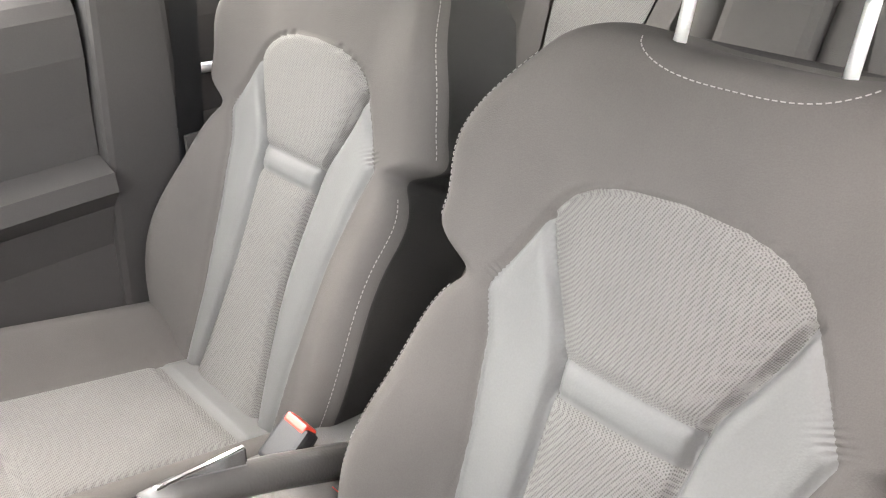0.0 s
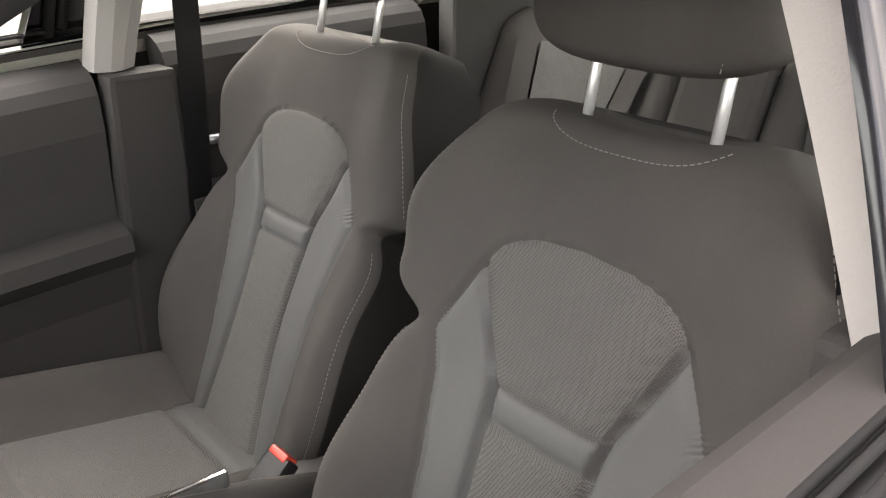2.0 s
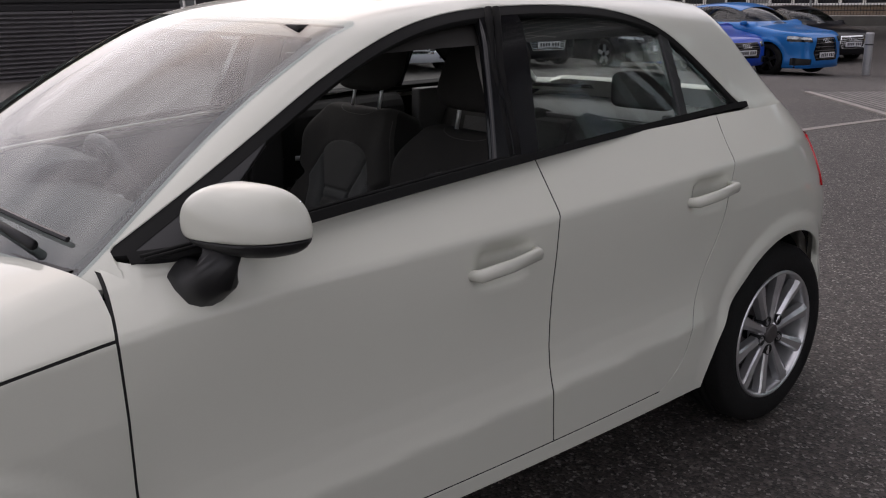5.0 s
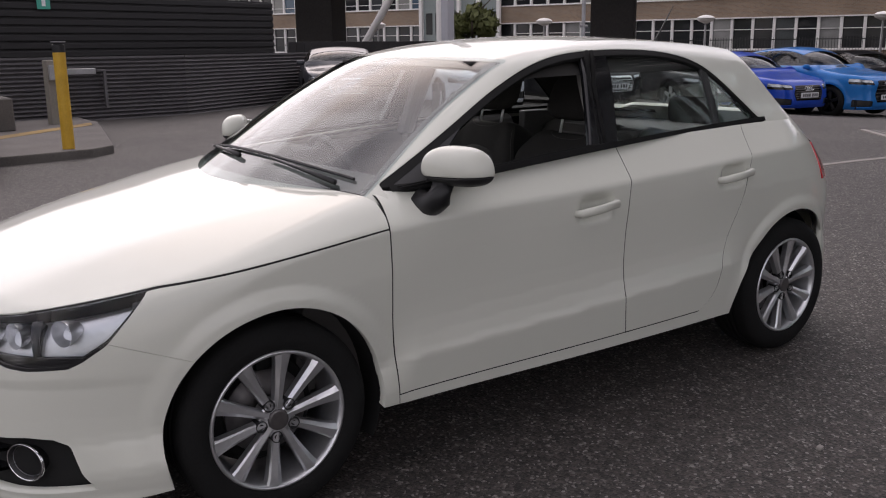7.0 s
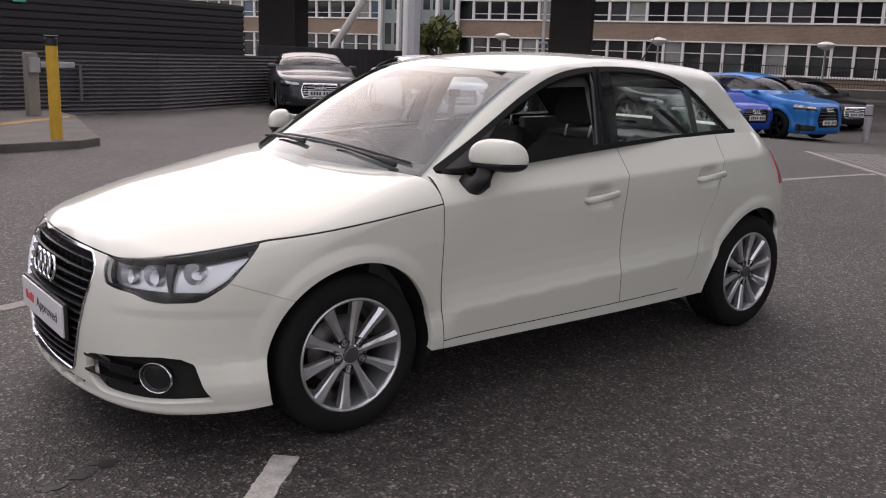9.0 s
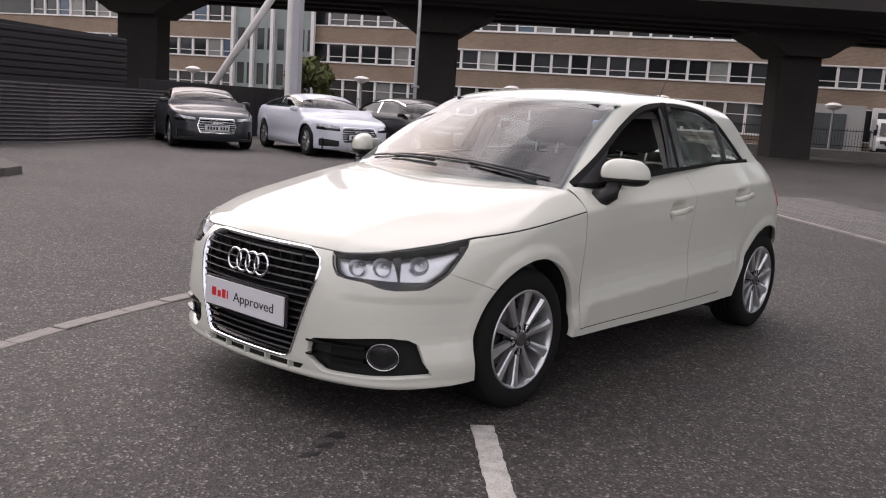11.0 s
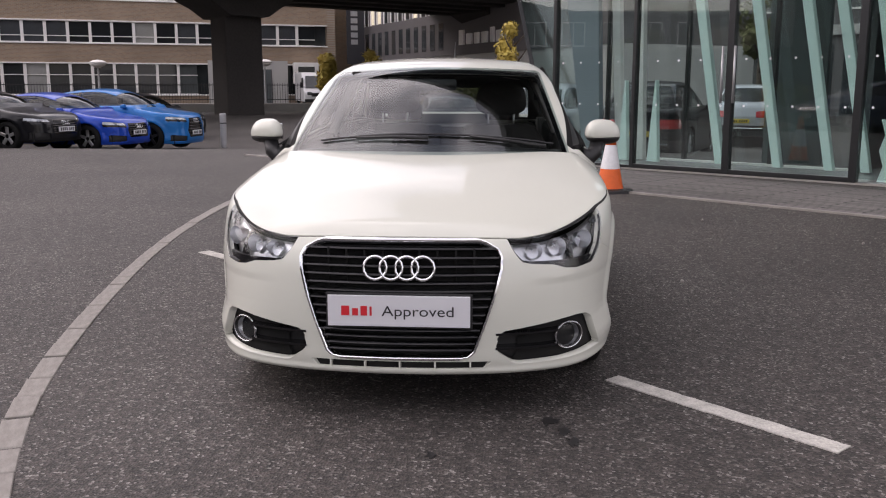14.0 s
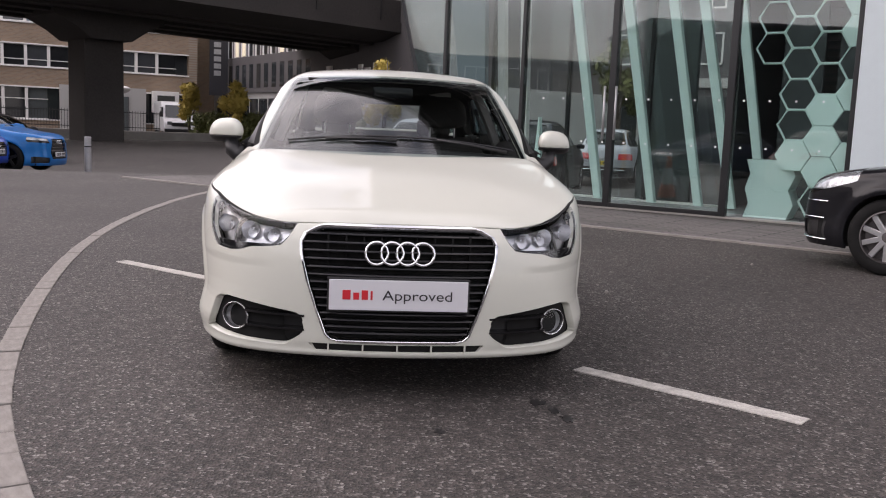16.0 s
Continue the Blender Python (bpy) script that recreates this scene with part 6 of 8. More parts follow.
def parked_wheel(rad, rim, dark):
    """One wheel mesh for tyre and one for rim, turned round y."""
    tyre = lathe([(0.09, rad * 0.66), (0.105, rad * 0.74), (0.10, rad * 0.93), (0.07, rad), (-0.07, rad), (-0.10, rad * 0.93)], 36)
    bm = lathe([(0.098, rad * 0.68), (0.10, rad * 0.645), (0.05, rad * 0.62), (-0.05, rad * 0.60)], 36)
    parts = [bm, lathe([(0.02, rad * 0.62), (0.0, 0.0005)], 20), capped(lathe([(0.05, 0.07), (0.085, 0.06), (0.088, 0.03)], 16))]
    return tyre, parts


def spokes(rad, n, w):
    out = []
    for k in range(n):
        b = box((-w, 0.05, 0.04), (w, 0.088, rad * 0.64), 0.004, 1)
        b.transform(Matrix.Rotation(2 * math.pi * k / n, 4, "Y"))
        out.append(b)
    return out


def make_car(name, label, body, place, heading, L=4.5, W=1.83, H=1.40, wb=2.75, fo=0.85, hood=(0.74, 0.98), belt=0.96, cowl=-0.35, header=-1.15, roof_peak=-1.6, roof_end=-2.7, tail=-3.3, deck=1.02, rad=0.33, n_spoke=10, rim_dark=False, grille_w=0.42, group="parked cars", side_trim=None, plain=False, sweep=0.0, strips=(), cladding=False):
    """A parked car in the hatchback's axes: x forward from the front axle."""
    hw = W / 2
    end_x = fo - L
    PL = spline((fo - 0.25, hw * 0.90), (0.1, hw * 0.975), (-wb * 0.5, hw * 0.985), (-wb, hw * 0.965), (end_x + 0.25, hw * 0.88))
    SE = spline((0.15, -0.05), (0.25, 0.005), (0.42, 0.0), (0.62, 0.012), (belt - 0.15, 0.0), (belt, -0.035), (belt + 0.2, -0.15))
    NO = spline((0.15, -0.07), (0.25, -0.01), (0.45, 0.0), (0.60, -0.015), (hood[0], -0.07), (hood[0] + 0.15, -0.2))
    HD = spline((fo, hood[0] - 0.08), (fo - 0.12, hood[0]), (fo - 0.45, hood[0] * 0.55 + hood[1] * 0.45), (0.0, hood[0] * 0.25 + hood[1] * 0.75 - 0.01), (cowl, hood[1]), (cowl - 0.4, hood[1] + 0.05))
    RF = spline((cowl + 0.05, hood[1] - 0.03), ((cowl + header) / 2, (hood[1] + H) / 2 + 0.03), (header, H - 0.065), ((header + roof_peak) / 2, H - 0.018), (roof_peak, H), ((roof_peak + roof_end) / 2, H - 0.02), (roof_end, H - 0.10), ((roof_end + tail) / 2, (H + deck) / 2 + 0.01), (tail, deck))

    def low(x, y, z):
        y = np.abs(y)
        w = PL(x) + SE(z)
        for cx in (0, -wb):
            r = np.hypot(x - cx, z - rad)
            w = w + 0.025 * np.exp(-(((r - rad - 0.06) / 0.06) ** 2))
        front = x - (fo + NO(z) - 0.13 * y**2 - 0.75 * y**6)
        rear = end_x - x + 0.08 * y**2 + 0.5 * y**6 + 0.35 * np.maximum(z - 0.75, 0)
        top = np.where(x > cowl - 0.05, z - HD(x) + 0.05 * y**2, np.where(x < tail + 0.02, z - deck + 0.04 * y**2, z - belt - 0.08))
        return smax(smax(smax(y - w, front, 0.16), top, 0.09), rear, 0.15)

    def high(x, y, z):
        y = np.abs(y)
        s = y - (PL(x) - 0.06 - 0.48 * (z - belt) - 0.15 * np.clip((x - header) / 1.2, 0, 1) ** 2)
        t = z - (RF(x + 0.10 * (y / 0.6) ** 2 * np.clip((x - roof_peak) / 0.6, 0, 1)) - 0.04 * (y / 0.55) ** 2)
        return smax(s, t, 0.11)
    car = thing(name, label, "car", group, Matrix.Translation((*place, float(fall(np.float64(place[0]), 0)))) @ Matrix.Rotation(heading, 4, "Z"))
    sk = capsule(low, fo - 0.5, end_x + 0.35, 0.5, 36, 84, 60)
    tk = capsule(lambda x, y, z: low(2 * (end_x + 0.35) - x, y, z), end_x + 0.35, end_x + 0.2, 0.5, 24, 3, 60)
    tk = (tk[0] * (-1, 1, 1) + (2 * (end_x + 0.35), 0, 0), tk[1][:, ::-1])
    arch = lambda x, y, z: np.minimum(np.hypot(x, z - rad) - rad - 0.035, np.hypot(x + wb, z - rad) - rad - 0.035)
    under = lambda x, y, z: z - 0.19
    gz = (0.28, hood[0] - 0.06) if not plain else (0.50, hood[0] - 0.05)
    gf = lambda x, y, z: np.minimum(np.minimum(z - gz[0] - 0.08, gz[1] - z), np.minimum(grille_w - np.abs(z - 0.52) * 0.35 - np.abs(y), x - 0.3))
    inf = lambda x, y, z: np.minimum(np.minimum(z - 0.25, 0.42 - z - 0.1 * (0.8 - np.abs(y))), np.minimum(np.minimum(np.abs(y) - grille_w - 0.05, hw - 0.10 - np.abs(y)), x - fo + 0.45))
    back = lambda x: sweep * (fo - x - 0.1)
    lf = lambda x, y, z: np.minimum(np.minimum(z - (hood[0] - 0.15 + 0.05 * (np.abs(y) - 0.5) + back(x)), hood[0] - 0.045 + 0.10 * (np.abs(y) - 0.45) + back(x) - z), np.minimum(np.abs(y) - grille_w - 0.03, x - fo + 0.45 + 0.5 * sweep))
    tf = lambda x, y, z: np.minimum(np.minimum(z - 0.72, 0.90 - z), np.minimum(np.abs(y) - 0.42, end_x + 0.32 - x))
    b = joined(region(*sk, under, arch, no(gf), no(inf), no(lf), no(tf)), region(*tk, under, no(tf)))
    win = lambda x, y, z: np.minimum(np.minimum(RF(x) - 0.085 - z, z - belt - 0.005), np.minimum(cowl - 0.05 - x, x - tail - 0.12))
    scr = lambda x, y, z: np.minimum(np.minimum(hw - 0.20 - 0.32 * (z - belt) - np.abs(y), H - 0.075 - z), x - header - 0.12)
    bks = lambda x, y, z: np.minimum(np.minimum(hw - 0.26 - 0.3 * (z - belt) - np.abs(y), H - 0.12 - z), np.minimum(roof_end + 0.05 - x, z - deck - 0.03))
    dm = dome(high, cowl + 0.1, tail, belt - 0.12, 70, 44)
    shell = region(*dm, no(win), no(scr), no(bks))
    ob = panel("body", low, joined(b, mirrored(*b)), body, car, flange=0.02)
    panel("roof", high, joined(shell, mirrored(*shell)), body, car, flange=0.02)
    for nm, f in (("windscreen", scr), ("rear_window", bks)):
        w = region(*dm, f)
        if len(w[1]):
            panel(nm, high, joined(w, mirrored(*w)), CARGLASS, car, flange=0, lift=-0.006)
    split = (header + roof_end) / 2 - 0.1
    for s in (1, -1):
        sd = (lambda vt: vt) if s == 1 else (lambda vt: mirrored(*vt))
        for nm, f in (("front_window", lambda x, y, z: x - split - 0.04), ("rear_side_window", lambda x, y, z: split + 0.04 - x)):
            w = region(*dm, no(scr), no(bks), win, f)
            if len(w[1]):
                panel(nm, high, sd(w), CARGLASS, car, flange=0, lift=-0.006)
        w = region(*dm, no(scr), no(bks), win, lambda x, y, z: 0.04 - np.abs(x - split))
        panel("centre_pillar", high, sd(w), side_trim or GLOSSBLACK, car, flange=0)
        ring = region(*dm, no(scr), no(bks), off(win, -0.012), no(off(win, 0.012)))
        if side_trim:
            panel("window_trim", high, sd(ring), side_trim, car, flange=0, lift=0.003)
        lm = region(*sk, lf)
        lamp = panel("headlamp", low, sd(lm), LAMPGLASS, car, "bright headlamp", flange=0, lift=-0.008)
        lb = region(*sk, lf, lambda x, y, z: hood[0] - 0.10 + 0.07 * (np.abs(y) - 0.5) - z)
        panel("lamp_bezel", low, sd(lb), GLOSSBLACK, lamp, flange=0, lift=0.002)
        it = region(*sk, inf)
        panel("side_intake", low, sd(it), BLACK, car, flange=0, lift=-0.03)
        tl = joined(region(*sk, tf), region(*tk, tf))
        panel("tail_lamp", low, sd(tl), RED, car, "red tail lamp", flange=0, lift=0.004)
        for cx in (0.0, -wb):
            tyre, rim = parked_wheel(rad, 0.22, rim_dark)
            m = pose(cx, (hw - 0.115) * s, rad, 0, 0, 0 if s == 1 else 180)
            w = bm_part("wheel", tyre, RUBBER, car, "", True, m)
            bm_part("rim", merged(*rim), GLOSSBLACK if rim_dark else STEEL, w, "", False, m)
            bm_part("spokes", merged(*spokes(rad, n_spoke, 0.022 if n_spoke > 7 else 0.035)), BLACK if rim_dark == 2 else ALLOY, w, "", False, m)
            arcs = [(cx + math.cos(a) * (rad + 0.04), rad + math.sin(a) * (rad + 0.04)) for a in np.radians(np.linspace(-15, 195, 16))]
            v = [(x, s * y, z) for y in (hw - 0.40, hw - 0.06) for x, z in arcs] + [(cx, s * (hw - 0.40), rad)]
            n = len(arcs)
            link_mesh("wheel_housing", v, [[i, i + 1, n + i + 1, n + i] for i in range(n - 1)] + [[i, i + 1, 2 * n] for i in range(n - 1)], DARK, car)
        mir = bmesh.new()
        bmesh.ops.create_uvsphere(mir, u_segments=16, v_segments=10, radius=1)
        for v in mir.verts:
            a, b, c = (math.copysign(abs(q) ** 0.65, q) for q in v.co)
            v.co = (cowl - 0.32 + a * 0.055, (hw + 0.02 + b * 0.095) * s, belt + 0.045 + c * 0.055)
        if s == -1:
            bmesh.ops.reverse_faces(mir, faces=mir.faces[:])
        bm_part("door_mirror", mir, body, car, "", True)
        for k, hx in enumerate((split + 0.22, split - 0.62)):
            y = float(shoot(low, np.array([[hx, 0, belt - 0.16]]), np.array([[0, 1.0, 0]]))[0, 1])
            bm_part("door_handle", tube([(hx + 0.09, (y + 0.012) * s, belt - 0.165), (hx - 0.09, (y + 0.012) * s, belt - 0.155)], 0.013, 8), body, car)
    gr = region(*sk, gf)
    g = panel("grille", low, joined(gr, mirrored(*gr)), GLOSSBLACK, car, "dark grille with bright bars", flange=0, lift=-0.025)
    fr = region(*sk, off(gf, -0.004), no(off(gf, 0.016)))
    panel("grille_surround", low, joined(fr, mirrored(*fr)), CHROME if not rim_dark else GLOSSBLACK, car, flange=0.01, lift=0.004)
    for z in np.linspace(gz[0] + 0.12, gz[1] - 0.03, 6):
        half = grille_w - abs(z - 0.52) * 0.35 - 0.02
        ys = np.linspace(-half, half, 9)
        pts = shoot(low, np.stack([np.full(9, fo - 0.5), ys, np.full(9, z)], 1), np.tile((1.0, 0, 0), (9, 1)))
        bm_part("grille_bar", tube([(x - 0.006, y, zz) for x, y, zz in pts], 0.005, 5), STEEL if rim_dark else CHROME, g)
    for k in range(0 if plain else 4):
        ring = [(fo + NO(gz[1] - 0.06) + 0.012, -0.09 + 0.06 * k + math.cos(a) * 0.042, gz[1] - 0.065 + math.sin(a) * 0.042) for a in np.linspace(0, 6.2832, 18, endpoint=False)]
        bm_part("badge_ring", tube(ring, 0.006, 5, True), CHROME, g)
    if cladding:
        lo = joined(region(*sk, under, arch, lambda x, y, z: 0.40 + 0.10 * np.clip((end_x + 0.35 - x) / 0.1, 0, 1) - z, no(gf), no(inf)), region(*tk, under, lambda x, y, z: 0.50 - z))
        panel("lower_cladding", low, joined(lo, mirrored(*lo)), BLACK, car, "unpainted dark lower body", flange=0, lift=0.006)
        bm_part("rear_strip", tube([(end_x - 0.012, -0.62, 0.42), (end_x - 0.02, 0.0, 0.42), (end_x - 0.012, 0.62, 0.42)], 0.014, 6), CHROME, car)
    for z, y0, y1 in strips:
        for s in (1, -1):
            ys = np.linspace(y0, y1, 10)
            pts = shoot(low, np.stack([np.full(10, fo - 0.6), ys, np.full(10, z)], 1), np.tile((1.0, 0, 0), (10, 1)))
            bm_part("bright_strip", tube([(x + 0.002, y * s, zz) for x, y, zz in pts], 0.005, 6), CHROME, car, "bright trim strip")
    for front in (True, False):
        x = fo + 0.012 if front else end_x - 0.012
        z = 0.47 if front else 0.62
        pl = bm_part("number_plate", box((x - 0.008, -0.26, z - 0.056), (x + 0.008, 0.26, z + 0.056), 0.003), PLATE if front else YPLATE, car, "plate with dark bars")
        for k in range(7):
            y = -0.21 + 0.062 * k + (0.03 if k > 3 else 0)
            bm_part("plate_bar", box((x - 0.010, y, z - 0.035), (x + 0.010, y + 0.04, z + 0.035)), DARKINK, pl)
    # dark cabin with seats, floor pan
    bm_part("floor_pan", box((end_x + 0.3, -hw + 0.15, 0.20), (fo - 0.25, hw - 0.15, 0.45)), DARK, car)
    for s in (1, -1):
        for sx in (header - 0.25, header - 1.1):
            bm_part("seat_back", box((sx - 0.12, 0.36 * s - 0.23, 0.45), (sx, 0.36 * s + 0.23, belt + 0.06), 0.05, 2), INTERIOR, car)
            bm_part("headrest", box((sx - 0.14, 0.36 * s - 0.12, belt + 0.10), (sx - 0.04, 0.36 * s + 0.12, min(belt + 0.26, H - 0.13)), 0.04, 2), INTERIOR, car)
    bm_part("dashboard", box((header + 0.25, -hw + 0.22, 0.5), (cowl - 0.1, hw - 0.22, belt - 0.02), 0.04), INTERIOR, car)
    return car


CARGLASS = glass("car_glass", (0.30, 0.34, 0.34), 0.0, 1.6)
coupe = dict(L=4.18, W=1.83, H=1.35, wb=2.5, fo=0.86, roof_peak=-1.45, roof_end=-2.1, tail=-3.0, header=-1.05, rad=0.33)
P_SILVER, P_DGREY = paint("silver_white_paint", (0.62, 0.64, 0.70), 0.1), paint("dark_grey_paint", (0.045, 0.048, 0.055), 0.4)
P_BLACK, P_BLUE, P_CYAN = paint("black_paint", (0.008, 0.008, 0.010)), paint("blue_paint", (0.008, 0.05, 0.36), 0.2), paint("bright_blue_paint", (0.01, 0.14, 0.42), 0.2)


def nose_at(x, y, heading, fo):
    return (x - math.cos(heading) * (fo + 0.01), y - math.sin(heading) * (fo + 0.01))


def by_wheel(x, y, heading, side, half):
    """The front axle's middle, from the foot of one front wheel."""
    return (x + math.sin(heading) * half * side, y - math.cos(heading) * half * side)


make_car("grey_coupe", "dark grey coupe parked facing the yard", P_DGREY, nose_at(-8.45, -13.75, radians(66), 0.86), radians(66), **coupe)
make_car("silver_coupe", "silver-white coupe parked beside a dark saloon", P_SILVER, by_wheel(-9.9, -12.45, radians(72), -1, 0.88), radians(72), L=4.67, W=1.85, H=1.37, wb=2.76, fo=0.87, header=-1.1, roof_peak=-1.55, roof_end=-2.5, tail=-3.45, rad=0.335, side_trim=CHROME)
make_car("black_saloon", "black saloon with bright grille and silver wheels", P_BLACK, by_wheel(-12.55, -11.6, radians(76), -1, 0.88), radians(76), L=4.73, W=1.84, H=1.43, wb=2.82, fo=0.88, roof_end=-2.65, tail=-3.4, side_trim=CHROME)
make_car("black_coupe", "black coupe with five-spoke wheels", P_BLACK, by_wheel(-15.1, -10.7, radians(78), -1, 0.86), radians(78), n_spoke=5, rim_dark=1, **coupe)
make_car("blue_hatchback", "deep blue hatchback parked in the row", P_BLUE, by_wheel(-16.6, -9.6, radians(80), -1, 0.85), radians(80), L=4.31, W=1.79, H=1.42, wb=2.6, fo=0.85, roof_end=-2.6, tail=-3.2, deck=1.05, n_spoke=5, rim_dark=1)
make_car("blue_crossover", "bright blue crossover with black wheels at the row's end", P_CYAN, by_wheel(-18.5, -8.85, radians(84), -1, 0.86), radians(84), L=4.39, W=1.83, H=1.60, wb=2.6, fo=0.88, hood=(0.90, 1.12), belt=1.10, roof_end=-2.7, tail=-3.25, deck=1.15, rad=0.36, n_spoke=5, rim_dark=2)
make_car("dark_hatchback", "black hatchback parked behind the blue row", P_BLACK, by_wheel(-23.2, -10.6, radians(70), -1, 0.86), radians(70), L=4.3, W=1.8, H=1.46, wb=2.62, fo=0.86, roof_end=-2.6, tail=-3.2, deck=1.05)
make_car("black_estate", "black estate car seen from behind with red lamps", P_BLACK, (-24.0, -1.75), radians(190), L=4.6, W=1.85, H=1.46, wb=2.75, fo=0.9, roof_end=-3.1, tail=-3.5, deck=1.05, belt=0.98)
P_PALE = paint("pale_silver_paint", (0.40, 0.42, 0.45), 0.3)
suv = dict(cladding=True, L=4.6, W=1.82, H=1.66, wb=2.72, fo=0.9, hood=(0.92, 1.12), belt=1.06, roof_end=-3.0, tail=-3.45, deck=1.12, rad=0.36)
make_car("silver_suv", "silver sports utility car parked beyond the showroom corner", P_PALE, (-18.1, 2.1), radians(159), **suv)
make_car("black_suv", "black sports utility car parked behind the glass corner", P_BLACK, (-17.3, 4.2), radians(159), **suv)
make_car("pale_suv", "pale silver utility car seen through the showroom glass", P_PALE, (-25.3, 8.2), radians(159), **suv)
make_car("black_hatchback", "black hatchback with machined alloy wheels by the showroom", P_BLACK, by_wheel(-2.80, 4.16, radians(222), 1, 0.84), radians(222), L=4.25, W=1.80, H=1.46, wb=2.62, fo=0.86, hood=(0.76, 1.0), roof_end=-2.6, tail=-3.2, deck=1.05, rad=0.32, n_spoke=10, plain=True, sweep=0.28, strips=((0.575, 0.40, 0.80), (0.43, 0.50, 0.79), (0.245, 0.20, 0.80)))

make_car("dark_blue_hatchback", "dark blue hatchback standing beside the kerb island", paint("dark_blue_paint", (0.010, 0.014, 0.045), 0.2), by_wheel(0.20, -7.75, radians(170), -1, 0.80), radians(170), L=4.2, W=1.76, H=1.45, wb=2.6, fo=0.80, roof_end=-2.6, tail=-3.2, deck=1.05, rad=0.31, plain=True)


# ---- hoardings, walls, bollards ----
def shared(name, bm, material):
    me = bpy.data.meshes.new(name)
    bm.to_mesh(me)
    bm.free()
    me.materials.append(material)
    return me


def hoarding():
    """Low corrugated wall with a tall black slatted screen behind it."""
    a, b, c = Vector((0.9, -14.35, 0)), Vector((-5.46, -15.35, 0)), Vector((-13.0, -20.2, 0))
    low = thing("corrugated_wall", "low grey corrugated metal wall", "wall")
    for p, q in ((a, b), (b, c)):
        d = (q - p).normalized()
        n = Vector((d.y, -d.x, 0))
        n = n if n.y > 0 else -n
        k = 15
        prof = [(0.0 if i % 2 else 0.050, 1.17 * i / (2 * k)) for i in range(2 * k + 1)]
        v, f = [], []
        for base in (p, q):
            v += [tuple(base + n * o + Vector((0, 0, z))) for o, z in prof]
            v += [tuple(base - n * 0.12 + Vector((0, 0, z))) for _, z in prof[::-1]]
        m = len(v) // 2
        f = [[i, (i + 1) % m, m + (i + 1) % m, m + i] for i in range(m)]
        link_mesh("wall_sheet", v, f, CLADGREY, low, smooth=False)
        bm = prism([(0, 1.17), (0.07, 1.17), (0.07, 1.21), (0, 1.21)], "y", 0, (q - p).length)
        link_pose = Matrix.Translation(p - n * 0.035) @ Matrix.Rotation(math.atan2(d.y, d.x) - math.pi / 2, 4, "Z")
        bm_part("wall_capping", bm, CLADGREY, low, m=link_pose)
    gate_at = Matrix.Translation((-3.3, -14.90, 0)) @ Matrix.Rotation(radians(98), 4, "Z")
    gate = bm_part("wall_gate", box((-0.03, -0.47, 0.93), (0.03, 0.47, 0.97), 0.008), CLADGREY, low, "flush framed wall hatch", m=gate_at)
    for y in (-0.45, 0.45):
        bm_part("hatch_post", box((-0.03, y - 0.03, 0.25), (0.03, y + 0.03, 0.93), 0.008), CLADGREY, gate, m=gate_at)
    tall = thing("black_screen", "tall black horizontally slatted screen", "wall")
    p, q = Vector((6.0, -14.6, 0)), Vector((-9.05, -18.75, 0))
    d = (q - p).normalized()
    m = Matrix.Translation(p) @ Matrix.Rotation(math.atan2(d.y, d.x), 4, "Z")
    ln = (q - p).length
    bm_part("screen_backing", prism([(0, 0.0), (ln, 0.0), (ln, 2.46), (0, 2.78)], "y", -0.02, 0.06), CLADBLACK, tall, m=m)
    bm = box((0, -0.06, -0.055), ((q - p).length, -0.02, 0.055), 0.006, 1)
    me = bpy.data.meshes.new("slat")
    bm.to_mesh(me)
    bm.free()
    me.materials.append(CLADBLACK)
    for z in np.arange(1.2, 2.38, 0.16):
        o = new("slat", me)
        o.parent = tall
        o.matrix_basis = m @ Matrix.Translation((0, 0, z + 0.06))
    s = bm_part("exit_sign", box((9.40, -0.085, 2.16), (9.68, -0.07, 2.42), 0.004), mat("sign_green", (0.05, 0.35, 0.27), 0.5), tall, "small green sign", m=m)
    bm_part("sign_mark", box((9.50, -0.09, 2.22), (9.58, -0.084, 2.36)), WHITEBAND, s, m=m)
    # Hall out of view, added so the showroom panes mirror something dark.
    hall = thing("black_hall", "unseen tall black slatted hall, added to darken the showroom reflections", "building", m=m @ Matrix.Translation((-0.2, 0.15, 0)))
    bm_part("wall", box((-24, -0.02, 0.0), (3.5, 7.0, 5.6)), CLADBLACK, hall)
    me = shared("slat", box((-24, -0.06, -0.055), (3.5, -0.02, 0.055), 0.006, 1), CLADBLACK)
    for z in np.arange(0.2, 5.55, 0.16):
        o = new("slat", me)
        o.parent = hall
        o.matrix_basis = Matrix.Translation((0, 0, z))
    bm_part("roof_edge", box((-24.1, -0.1, 5.6), (3.6, 7.1, 5.72)), CLADGREY, hall)
    fence = thing("black_fence", "black boarded fence behind the parked cars", "fence")
    p, q = Vector((-9.6, -19.0, 0)), Vector((-15.6, -19.9, 0))
    d = (q - p).normalized()
    m = Matrix.Translation(p) @ Matrix.Rotation(math.atan2(d.y, d.x), 4, "Z")
    for i in range(24):
        bm_part("board", box((i * 0.25, -0.02, 0), (i * 0.25 + 0.243, 0.02, 1.48), 0.004, 1), CLADBLACK, fence, m=m)
    for z in (0.3, 1.2):
        bm_part("fence_rail", box((0, 0.02, z), (6.0, 0.07, z + 0.08)), CLADBLACK, fence, m=m)


hoarding()


